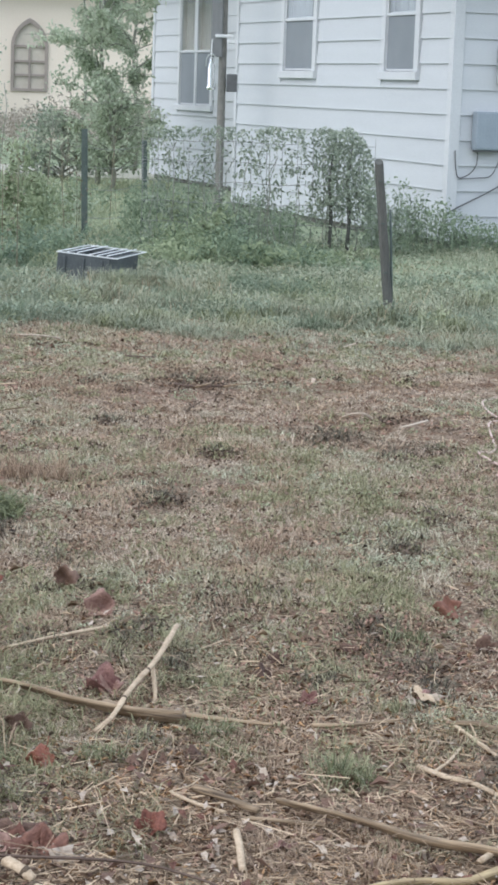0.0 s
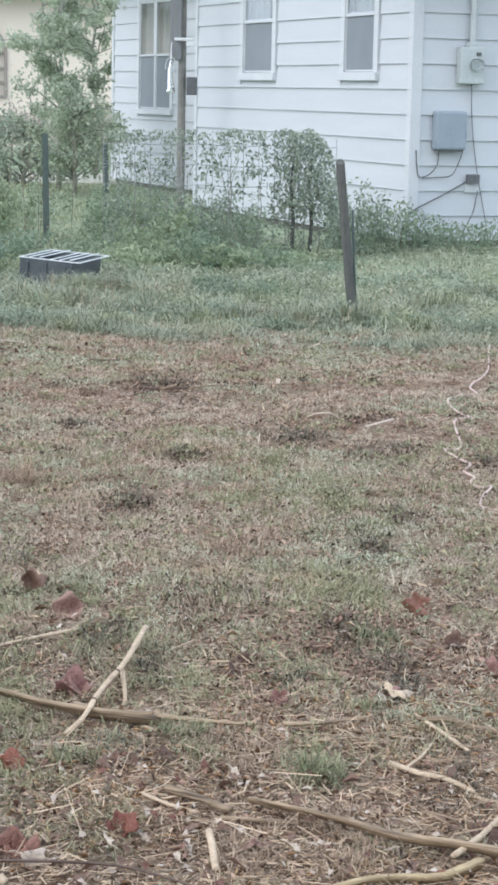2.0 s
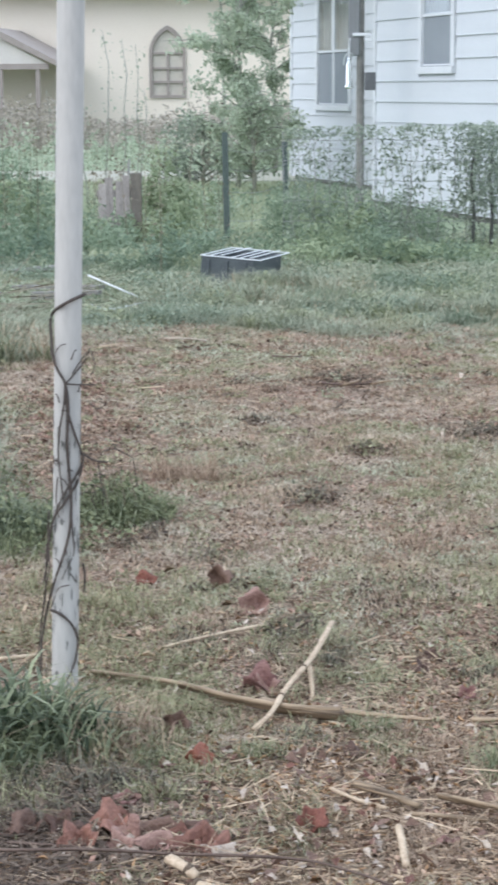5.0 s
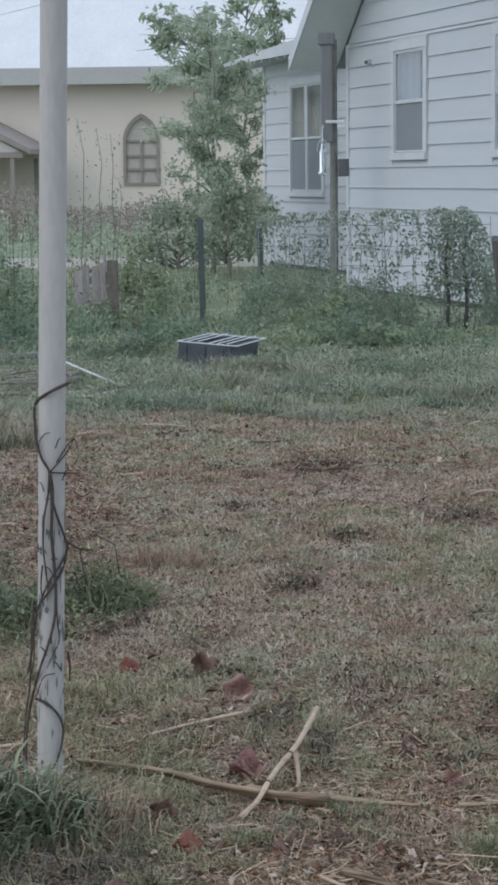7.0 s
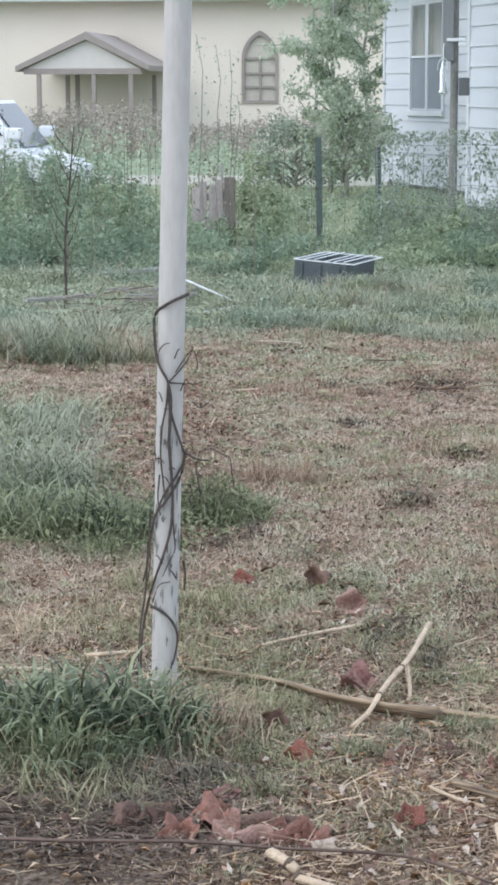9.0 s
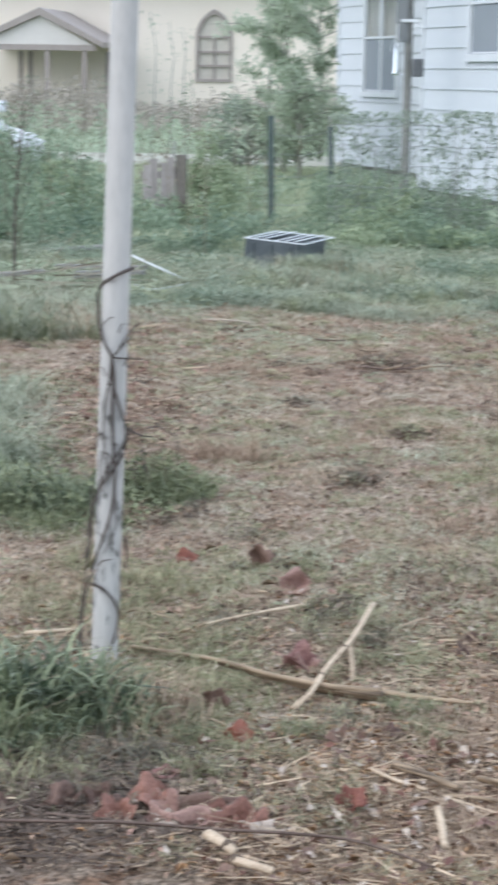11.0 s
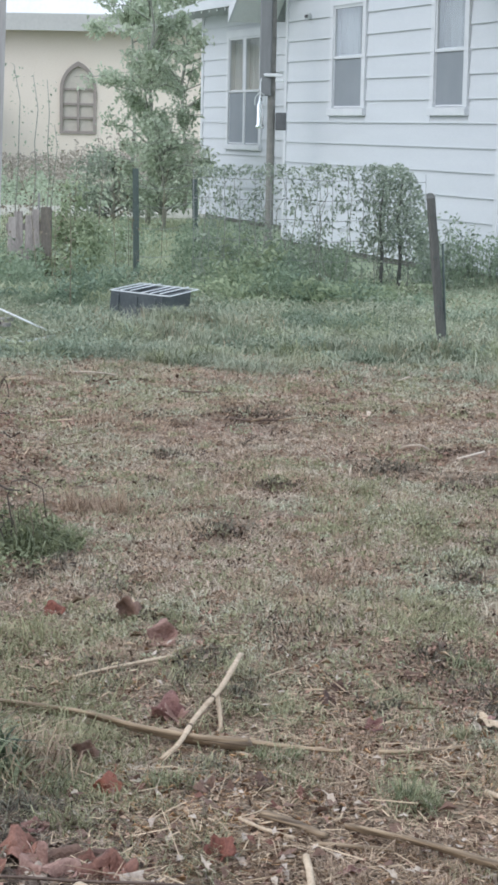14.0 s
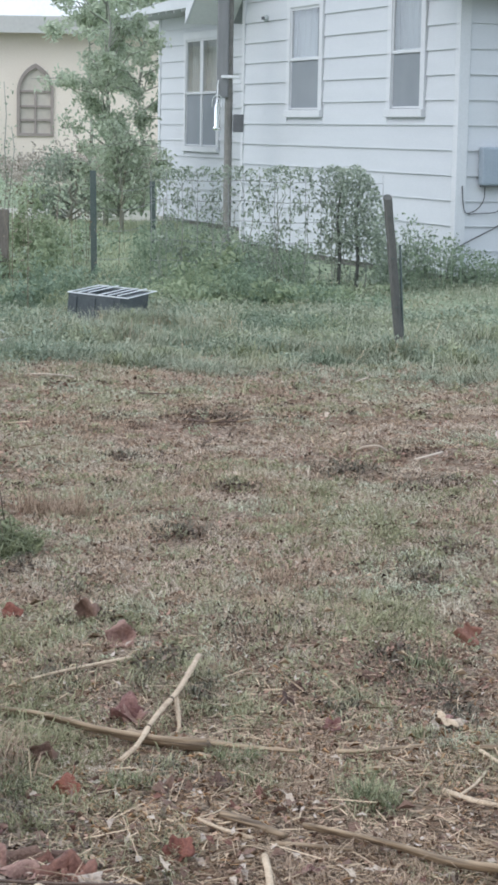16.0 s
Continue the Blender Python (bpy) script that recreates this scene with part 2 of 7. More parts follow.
M_RUST = shade("peeled_patch", (0.1, 0.1, 0.09), (0.27, 0.27, 0.25), 14, 0.8, 0.4, 70)
M_JOINT = shade("dark_joint", (0.07, 0.05, 0.035), (0.16, 0.12, 0.085), 20, 0.9, 0.3, 80)
M_VINE = shade("dry_vine", (0.035, 0.03, 0.027), (0.125, 0.102, 0.086), 12, 0.9, 0.5, 90)
M_PEELED = shade("peeled_stick", (0.28, 0.2, 0.13), (0.66, 0.54, 0.39), 24, 0.7, 0.5, 160, depth=0.004)
M_STALK = shade("dry_stalk", (0.07, 0.048, 0.031), (0.44, 0.33, 0.212), 70, 0.65, 0.35, 180, stretch=(0.05, 0.06, 1.2), per_object=0.25, depth=0.003, spread=0.33)
M_CANE = shade("yellow_cane", (0.15, 0.105, 0.055), (0.54, 0.43, 0.25), 60, 0.6, 0.25, 160, stretch=(0.06, 0.07, 1.2), depth=0.003, spread=0.34)
M_TWIG = shade("dark_twig", (0.05, 0.036, 0.03), (0.19, 0.135, 0.105), 12, 0.9, 0.4, 80)
M_RED = shade("red_leaf", (0.113, 0.052, 0.041), (0.362, 0.185, 0.133), 22, 0.6, 0.6, 120, per_object=0.5, leafy=0.15)
M_ROSE = shade("rose_leaf", (0.14, 0.063, 0.058), (0.46, 0.27, 0.225), 22, 0.55, 0.6, 120, per_object=0.5, leafy=0.15)
M_FADED = shade("faded_leaf", (0.25, 0.145, 0.118), (0.53, 0.355, 0.285), 22, 0.6, 0.6, 120, per_object=0.5, leafy=0.15)
M_SCARLET = shade("scarlet_leaf", (0.13, 0.05, 0.038), (0.42, 0.17, 0.115), 22, 0.6, 0.6, 120, per_object=0.4, leafy=0.2)
M_BROWN = shade("brown_leaf", (0.07, 0.042, 0.034), (0.27, 0.17, 0.125), 22, 0.6, 0.6, 120, per_object=0.5, leafy=0.15)
M_PALE = shade("bleached_leaf", (0.24, 0.19, 0.15), (0.62, 0.53, 0.44), 26, 0.6, 0.5, 120, per_object=0.4)
M_HUSK = shade("bleached_husk", (0.34, 0.275, 0.21), (0.64, 0.55, 0.45), 18, 0.6, 0.4, 90, per_object=0.3)
M_CORD = shade("pale_cord", (0.46, 0.34, 0.3), (0.66, 0.52, 0.47), 8, 0.6, 0.1, 60)
M_CRATE = shade("dark_plastic", (0.05, 0.06, 0.066), (0.115, 0.13, 0.135), 8, 0.6, 0.1, 60)
M_GRID = shade("white_rack", (0.62, 0.65, 0.66), (0.78, 0.8, 0.8), 9, 0.5, 0.1, 60)
M_BOARD = shade("grey_board", (0.15, 0.15, 0.14), (0.31, 0.3, 0.275), 5, 0.9, 0.4, 60, stretch=(0.3, 3, 3))
M_SLAT = shade("pinkish_weathered_wood", (0.2, 0.18, 0.165), (0.4, 0.365, 0.335), 9, 0.9, 0.5, 50, stretch=(3, 3, 0.5), per_object=0.35, spread=0.35)
M_METER = shade("grey_steel_box", (0.42, 0.46, 0.46), (0.55, 0.59, 0.58), 6, 0.5, 0.1, 50, metal=0.2)
M_BOX = shade("slate_plastic_box", (0.24, 0.29, 0.33), (0.32, 0.37, 0.42), 6, 0.5, 0.1, 50)
M_BLACK = shade("black_cable", (0.08, 0.085, 0.09), (0.17, 0.175, 0.18), 8, 0.6, 0, 60)
M_CARPAINT = shade("white_car_paint", (0.72, 0.74, 0.75), (0.8, 0.82, 0.83), 1, 0.25, 0, 10, coat=0.6)
M_TYRE = shade("tyre_rubber", (0.03, 0.03, 0.03), (0.06, 0.06, 0.06), 8, 0.9, 0.2, 60)
M_ROAD = shade("pale_gravel", (0.31, 0.31, 0.25), (0.44, 0.43, 0.36), 2, 0.95, 0.4, 40)
M_DARKGLASS = shade("tinted_glass", (0.03, 0.04, 0.045), (0.05, 0.06, 0.065), 2, 0.05, 0, 10)


# ---- building helpers ----
def mesh_object(name, verts, faces, material, parent=None, label="", smooth=False):
    me = bpy.data.meshes.new(name)
    me.from_pydata([tuple(v) for v in verts], [], [tuple(f) for f in faces])
    me.materials.append(material)
    if smooth:
        me.polygons.foreach_set("use_smooth", [True] * len(me.polygons))
    ob = new(name, me)
    ob.parent = parent
    return tagged(ob, label)


def part(name, bm, material, parent, label="", smooth=False):
    me = bpy.data.meshes.new(name)
    bm.to_mesh(me)
    bm.free()
    me.materials.append(material)
    if smooth:
        me.polygons.foreach_set("use_smooth", [True] * len(me.polygons))
    ob = new(name, me)
    ob.parent = parent
    return tagged(ob, label)


def tri_mesh(name, verts, tris, material):
    """A large mesh of triangles from arrays."""
    me = bpy.data.meshes.new(name)
    me.vertices.add(len(verts))
    me.vertices.foreach_set("co", np.asarray(verts, dtype=np.float32).ravel())
    me.loops.add(len(tris) * 3)
    me.loops.foreach_set("vertex_index", np.asarray(tris, dtype=np.int32).ravel())
    me.polygons.add(len(tris))
    me.polygons.foreach_set("loop_start", np.arange(0, len(tris) * 3, 3, dtype=np.int32))
    me.update(calc_edges=True)
    me.validate()
    me.materials.append(material)
    return new(name, me)


def add_box(bm, x0, x1, y0, y1, z0, z1, bevel=0.0):
    made = bmesh.ops.create_cube(bm, size=1.0)["verts"]
    for v in made:
        v.co = Vector((x0 + (v.co.x + 0.5) * (x1 - x0), y0 + (v.co.y + 0.5) * (y1 - y0), z0 + (v.co.z + 0.5) * (z1 - z0)))
    if bevel:
        edges = {e for v in made for e in v.link_edges}
        bmesh.ops.bevel(bm, geom=list(edges), offset=bevel, segments=2, affect="EDGES", profile=0.6)
    return bm


def box(x0, x1, y0, y1, z0, z1, bevel=0.0):
    return add_box(bmesh.new(), x0, x1, y0, y1, z0, z1, bevel)


def tube_data(points, radii, sides=7):
    """Vertices and faces of a tapered tube along points, closed at its ends."""
    pts = [Vector(p) for p in points]
    if isinstance(radii, (int, float)):
        radii = [radii] * len(pts)
    verts, faces = [], []
    for i, p in enumerate(pts):
        d = (pts[min(i + 1, len(pts) - 1)] - pts[max(i - 1, 0)]).normalized()
        side = d.cross(Vector((0, 0, 1)) if abs(d.z) < 0.9 else Vector((1, 0, 0))).normalized()
        up = side.cross(d)
        for k in range(sides):
            w = 2 * math.pi * k / sides
            verts.append(p + radii[i] * (math.cos(w) * side + math.sin(w) * up))
    for i in range(len(pts) - 1):
        for k in range(sides):
            j = (k + 1) % sides
            faces.append((i * sides + k, i * sides + j, (i + 1) * sides + j, (i + 1) * sides + k))
    faces.append(tuple(range(sides))[::-1])
    faces.append(tuple((len(pts) - 1) * sides + k for k in range(sides)))
    return verts, faces


def tube(name, points, radii, material, parent=None, label="", sides=7):
    v, f = tube_data(points, radii, sides)
    return mesh_object(name, v, f, material, parent, label, smooth=True)


def smooth_line(points, steps=6):
    """Catmull-Rom points along a coarse line."""
    p = [Vector(q) for q in points]
    out = []
    for i in range(len(p) - 1):
        a, b, c, d = p[max(i - 1, 0)], p[i], p[i + 1], p[min(i + 2, len(p) - 1)]
        for k in range(steps):
            t = k / steps
            out.append(0.5 * (2 * b + (c - a) * t + (2 * a - 5 * b + 4 * c - d) * t * t + (3 * b - a - 3 * c + d) * t ** 3))
    out.append(p[-1])
    return out


def ground_z(x, y):
    """Gentle bumps of the yard, level beyond it."""
    x, y = np.asarray(x, float), np.asarray(y, float)
    bumps = 0.010 * np.sin(2.1 * x + 0.7 * y + 1) * np.sin(1.7 * y - 0.6 * x) + 0.006 * np.sin(6.3 * x + 2 * y) * np.sin(5.1 * y - 1.3 * x + 2) + 0.003 * np.sin(17 * x + 3 * y) * np.sin(15 * y + 4 * x)
    bumps = bumps + 0.006 * np.sin(41 * x + 9 * y + 3 * np.sin(5 * y)) * np.sin(37 * y - 11 * x + 3 * np.sin(7 * x)) * np.clip((8 - y) / 1.5, 0, 1)
    lump = np.sin(23 * x + 5 * y + 2 * np.sin(3 * y)) * np.sin(11 * y - 7 * x + 2 * np.sin(5 * x))
    bumps = bumps + 0.007 * np.sign(lump) * np.abs(lump) ** 0.7 * np.clip((y - 6) / 2, 0, 1) * np.clip((15 - y) / 2, 0, 1)
    return bumps * np.clip((22 - y) / 6, 0, 1) * np.clip((8 - abs(x)) / 3, 0, 1)


def patchy(x, y, scale, seed):
    """Smooth noise from 0 to 1 on arrays."""
    r = np.random.RandomState(seed)
    grid = r.rand(64, 64)
    u, v = (np.asarray(x) * scale) % 64, (np.asarray(y) * scale) % 64
    i, j = u.astype(int), v.astype(int)
    fu, fv = u - i, v - j
    fu, fv = fu * fu * (3 - 2 * fu), fv * fv * (3 - 2 * fv)
    g = lambda a, b: grid[a % 64, b % 64]
    return (g(i, j) * (1 - fu) + g(i + 1, j) * fu) * (1 - fv) + (g(i, j + 1) * (1 - fu) + g(i + 1, j + 1) * fu) * fv


def blades(x, y, z, height, width, reach, seed):
    """Bent blades, three triangles each."""
    r = np.random.RandomState(seed)
    n = len(x)
    a = r.rand(n) * 2 * np.pi
    dx, dy = np.cos(a), np.sin(a)
    turn = a + np.pi / 2 + r.normal(0, 0.5, n)
    sx, sy = np.cos(turn) * width / 2, np.sin(turn) * width / 2
    v = np.zeros((n, 5, 3))
    v[:, 0] = np.stack([x - sx, y - sy, z], 1)
    v[:, 1] = np.stack([x + sx, y + sy, z], 1)
    mx, my, mz = x + dx * reach * 0.32, y + dy * reach * 0.32, z + height * 0.62
    v[:, 2] = np.stack([mx - sx * 0.8, my - sy * 0.8, mz], 1)
    v[:, 3] = np.stack([mx + sx * 0.8, my + sy * 0.8, mz], 1)
    v[:, 4] = np.stack([x + dx * reach, y + dy * reach, z + height * np.clip(1.0 - 0.35 * reach / np.maximum(height, 1e-3), 0.35, 1)], 1)
    t = np.array([[0, 1, 3], [0, 3, 2], [2, 3, 4]])
    return v.reshape(-1, 3), (t[None] + 5 * np.arange(n)[:, None, None]).reshape(-1, 3)


def arching(x, y, z, height, width, reach, seed):
    """Long blades that rise, arch over and droop, seven triangles each."""
    r = np.random.RandomState(seed)
    n = len(x)
    a = r.rand(n) * 2 * np.pi
    dx, dy = np.cos(a), np.sin(a)
    turn = a + np.pi / 2 + r.normal(0, 0.6, n)
    sx, sy = np.cos(turn) * width / 2, np.sin(turn) * width / 2
    droop = 0.15 + 0.75 * r.rand(n)
    v = np.zeros((n, 9, 3))
    for i, (q, w) in enumerate(((0.0, 0.7), (0.3, 1.0), (0.6, 0.9), (0.85, 0.55))):
        out, up = reach * q ** 1.7, height * (1.75 * q - q * q * (0.75 + droop * 0.6))
        c = np.stack([x + dx * out, y + dy * out, z + np.maximum(up, 0.004)], 1)
        e = np.stack([sx * w, sy * w, 0 * x], 1)
        v[:, 2 * i], v[:, 2 * i + 1] = c - e, c + e
    v[:, 8] = np.stack([x + dx * reach, y + dy * reach, z + np.maximum(height * (1 - droop * 0.6), 0.004)], 1)
    t = np.array([[0, 1, 3], [0, 3, 2], [2, 3, 5], [2, 5, 4], [4, 5, 7], [4, 7, 6], [6, 7, 8]])
    return v.reshape(-1, 3), (t[None] + 9 * np.arange(n)[:, None, None]).reshape(-1, 3)


def straws(x, y, z, length, width, pitch, seed):
    """Stiff broken straws lying about, two triangles each."""
    r = np.random.RandomState(seed)
    n = len(x)
    a, e = r.rand(n) * 2 * np.pi, np.abs(r.normal(0, pitch, n))
    d = np.stack([np.cos(a) * np.cos(e), np.sin(a) * np.cos(e), np.sin(e)], 1) * length[:, None]
    s = np.stack([-np.sin(a), np.cos(a), r.normal(0, 0.5, n)], 1) * width[:, None] / 2
    c = np.stack([x, y, z], 1)
    v = np.zeros((n, 4, 3))
    v[:, 0], v[:, 1], v[:, 2], v[:, 3] = c - s, c + s, c + d + s * 0.7, c + d - s * 0.7
    t = np.array([[0, 1, 2], [0, 2, 3]])
    return v.reshape(-1, 3), (t[None] + 4 * np.arange(n)[:, None, None]).reshape(-1, 3)


def spots(x, y, places, deep=2.4):
    """How far each point lies inside a set of flattened round patches, 1 at their middle."""
    w = np.zeros(len(x))
    for px, py, size in places:
        w = np.maximum(w, np.exp(-((x - px) / size) ** 2 - ((y - py) / (deep * size)) ** 2))
    return w


def flakes(x, y, z, size, tilt, seed, slim=0.6):
    """Small folded leaves, two triangles each, lying or hanging at random."""
    r = np.random.RandomState(seed)
    n = len(x)
    a = r.rand(n) * 2 * np.pi
    e = r.normal(0, tilt, n)
    d = np.stack([np.cos(a) * np.cos(e), np.sin(a) * np.cos(e), np.sin(e)], 1)
    s = np.stack([-np.sin(a), np.cos(a), r.normal(0, tilt, n)], 1)
    s /= np.linalg.norm(s, axis=1)[:, None]
    up = np.cross(d, s)
    c = np.stack([x, y, z], 1)
    size = np.asarray(size)[:, None] * np.ones((n, 1))
    fold = r.normal(0.15, 0.15, n)[:, None]
    v = np.zeros((n, 4, 3))
    v[:, 0] = c - d * size * 0.5
    v[:, 1] = c + s * size * slim * 0.5 + up * size * fold
    v[:, 2] = c + d * size * 0.5
    v[:, 3] = c - s * size * slim * 0.5 + up * size * fold
    t = np.array([[0, 1, 2], [0, 2, 3]])
    return v.reshape(-1, 3), (t[None] + 4 * np.arange(n)[:, None, None]).reshape(-1, 3)


def joined(*sets):
    vs, ts, k = [], [], 0
    for v, t in sets:
        vs.append(v)
        ts.append(t + k)
        k += len(v)
    return np.concatenate(vs), np.concatenate(ts)


def in_yard(n, near, far, seed, left=0.275, right=0.145, power=1.0):
    """Places spread over the wedge of yard between two distances."""
    r = np.random.RandomState(seed)
    y = (near ** power + r.rand(n) * (far ** power - near ** power)) ** (1 / power)
    x = -left * y - 0.15 + r.rand(n) * ((left + right) * y + 0.3)
    return x, y, r


# ---- ground ----
xs = np.concatenate([[-900, -300, -100, -40, -20, -10], np.concatenate([np.arange(-5, -2.01, 0.08), np.arange(-2, 1.2, 0.03), np.arange(1.2, 3.01, 0.08)]), [5, 10, 20, 40, 100, 300, 900]])
ys = np.concatenate([[-900, -200, -40, -8, 0, 2], np.arange(3.2, 8.0, 0.03), np.arange(8.0, 14.0, 0.05), np.arange(14.0, 20.01, 0.1), [22, 25, 30, 40, 60, 100, 300, 900]])
gx, gy = np.meshgrid(xs, ys)
gz = ground_z(gx, gy)
nx, ny = len(xs), len(ys)
gv = np.stack([gx, gy, gz], 2).reshape(-1, 3)
gi = (np.arange(ny - 1)[:, None] * nx + np.arange(nx - 1)[None]).ravel()
gt = np.concatenate([np.stack([gi, gi + 1, gi + nx + 1], 1), np.stack([gi, gi + nx + 1, gi + nx], 1)])
ground = tri_mesh("ground", gv, gt, M_GROUND)
ground.data.polygons.foreach_set("use_smooth", [True] * len(ground.data.polygons))
tagged(ground, "bare brown backyard soil with thatch and patchy grass", "ground", kind="structure")

road = part("road", box(-60, 40, 36, 40.5, -0.1, 0.012), M_ROAD, None)
tagged(road, "pale gravel lane crossing behind the weeds", "road", kind="structure")


# ---- the white house ----
house = new("house")
house.matrix_world = pose(1.727, 22.137, 0, 0, 0, 21.5)
tagged(house, "white lap-sided house with sash windows behind a hedge", "house")
LAP, FIRST, BASE = 0.27, 0.075, 0.075
LONG, DEEP, TALL = 6.72, 7.0, 3.36          # long wall, end wall, wall height
REAR, BACK, RECESS, HIGH = LONG, 15.15, 1.5, 3.6


def wall_core(name, axis, at, thick, lo, hi, z0, z1, holes, material, label):
    """A wall with openings right through it; axis is the one along which it runs."""
    bm = bmesh.new()

    def piece(a, b, c, d):
        if b - a > 0.001 and d - c > 0.001:
            if axis == "y":
                add_box(bm, at, at + thick, a, b, c, d)
            else:
                add_box(bm, a, b, at, at + thick, c, d)
    at_now = lo
    for h0, h1, w0, w1 in sorted(holes):
        piece(at_now, h0, z0, z1)
        piece(h0, h1, z0, w0)
        piece(h0, h1, w1, z1)
        at_now = h1
    piece(at_now, hi, z0, z1)
    return part(name, bm, material, house, label)


def board(wall, axis, at, lo, hi, z0, z1, proud=0.026):
    """One lap board: thick at its lower edge, thin at the top."""
    if hi - lo < 0.02 or z1 - z0 < 0.02:
        return
    prof = [(0, z0), (-proud, z0), (-proud + 0.003, z0 + 0.016), (-0.004, z1), (0, z1)]
    v = []
    for s in (lo, hi):
        for o, z in prof:
            v.append((at + o, s, z) if axis == "y" else (s, at + o, z))
    f = [(0, 1, 2, 3, 4), (9, 8, 7, 6, 5)] + [(i, (i + 1) % 5 + 0, (i + 1) % 5 + 5, i + 5) for i in range(5)]
    if axis == "y":
        f = [tuple(reversed(q)) for q in f]
    mesh_object("siding_board", v, f, M_SIDING, wall)


def side(wall, axis, at, lo, hi, top, holes, margin=0.115):
    """Courses of lap boards, cut round the window casings."""
    k = 0
    while FIRST + k * LAP < top:
        z0, z1 = FIRST + k * LAP, min(FIRST + (k + 1) * LAP + 0.004, top)
        spans, start = [], lo
        for h0, h1, w0, w1 in sorted(holes):
            if w0 - margin < z1 - 0.02 and w1 + margin > z0 + 0.02:
                spans.append((start, h0 - margin))
                start = h1 + margin
                if w0 - 0.088 - z0 > 0.02:
                    board(wall, axis, at, h0 - margin + 0.002, h1 + margin - 0.002, z0, w0 - 0.088)
                if z1 - w1 - 0.125 > 0.02:
                    board(wall, axis, at, h0 - margin + 0.002, h1 + margin - 0.002, w1 + 0.125, z1)
        spans.append((start, hi))
        for a, b in spans:
            board(wall, axis, at, a, b, z0, z1)
        k += 1


def sash_window(at, y0, y1, z0, z1, mullions=0):
    """A double-hung window in a wall that runs along y; y0..z1 is the opening."""
    bm = bmesh.new()
    c, pr = 0.11, 0.045
    add_box(bm, at - pr, at + 0.02, y0 - c, y0 + 0.004, z0 - 0.02, z1 + c, 0.006)
    add_box(bm, at - pr, at + 0.02, y1 - 0.004, y1 + c, z0 - 0.02, z1 + c, 0.006)
    add_box(bm, at - pr - 0.003, at + 0.02, y0 - c - 0.01, y1 + c + 0.01, z1 - 0.004, z1 + c + 0.01, 0.006)
    w = part("window", bm, M_TRIM, house, "white painted sash window with drawn curtain")
    part("sill", box(at - 0.07, at + 0.05, y0 - c - 0.004, y1 + c + 0.004, z0 - 0.09, z0 + 0.004, 0.008), M_TRIM, w)
    bays = mullions + 1
    step = (y1 - y0) / bays
    mid = (z0 + z1) / 2
    for b in range(bays):
        a0, a1 = y0 + b * step, y0 + (b + 1) * step
        if b:
            part("mullion", box(at - 0.03, at + 0.06, a0 - 0.04, a0 + 0.04, z0, z1, 0.005), M_TRIM, w)
            a0 += 0.04
        if b < bays - 1:
            a1 -= 0.04
        for low, high, deep in ((z0 + 0.004, mid + 0.025, 0.008), (mid - 0.025, z1 - 0.004, -0.03)):
            s = bmesh.new()
            t = 0.036
            add_box(s, at + deep, at + deep + 0.036, a0, a0 + t, low, high, 0.004)
            add_box(s, at + deep, at + deep + 0.036, a1 - t, a1, low, high, 0.004)
            add_box(s, at + deep, at + deep + 0.036, a0 + t, a1 - t, low, low + t, 0.004)
            add_box(s, at + deep, at + deep + 0.036, a0 + t, a1 - t, high - t, high, 0.004)
            part("sash", s, M_TRIM, w)
            g = part("pane", box(at + deep + 0.014, at + deep + 0.02, a0 + t - 0.004, a1 - t + 0.004, low + t - 0.004, high - t + 0.004), M_PANE, w)
            g.visible_shadow = False
        screen = part("screen", box(at - 0.012, at - 0.006, a0 + 0.012, a1 - 0.012, z0 + 0.03, mid - 0.03), M_SCREEN, w, "grey insect screen")
        rim = bmesh.new()
        add_box(rim, at - 0.018, at - 0.003, a0 + 0.002, a0 + 0.016, z0 + 0.012, mid - 0.028, 0.002)
        add_box(rim, at - 0.018, at - 0.003, a1 - 0.016, a1 - 0.002, z0 + 0.012, mid - 0.028, 0.002)
        add_box(rim, at - 0.018, at - 0.003, a0 + 0.016, a1 - 0.016, z0 + 0.012, z0 + 0.032, 0.002)
        part("screen_frame", rim, M_TRIM, screen)
    # folds of a curtain behind the glass
    n = 40
    v, f = [], []
    for i in range(n + 1):
        yy = y0 - 0.05 + (y1 - y0 + 0.1) * i / n
        xx = at + 0.085 + 0.014 * math.sin(i * 1.3) + 0.008 * math.sin(i * 2.9)
        v += [(xx, yy, z0 - 0.1), (xx, yy, z1 + 0.1)]
        if i:
            f.append((2 * i - 2, 2 * i, 2 * i + 1, 2 * i - 1))
    mesh_object("curtain", v, f, M_CURTAIN, w)


WIN1 = (3.93, 4.92, 1.87, 3.17)
WIN2 = (0.94, 1.74, 1.87, 3.17)
WIN3 = (12.02, 13.62, 1.33, 3.12)
wall_a = wall_core("wall", "y", 0.0, 0.14, 0.0, LONG, BASE, TALL, [WIN1, WIN2], M_TRIM, "long white lap-sided wall with two sash windows")
wall_b = wall_core("wall", "x", 0.0, 0.14, 0.15, DEEP, BASE, TALL, [], M_TRIM, "white lap-sided end wall with meter boxes")
wall_c = wall_core("wall", "y", RECESS, 0.14, LONG + 0.15, BACK, BASE, HIGH, [WIN3], M_TRIM, "recessed rear wing wall with a paired window")
wall_core("wall", "x", LONG - 0.14, 0.14, 0.15, DEEP, BASE, TALL, [], M_TRIM, "white rear wall of the main house")
wall_core("wall", "y", DEEP, 0.14, 0.0, BACK, BASE, TALL, [], M_TRIM, "far wall of the house")
wall_core("wall", "x", BACK - 0.14, 0.14, RECESS + 0.15, DEEP, BASE, HIGH, [], M_TRIM, "end wall of the rear wing")
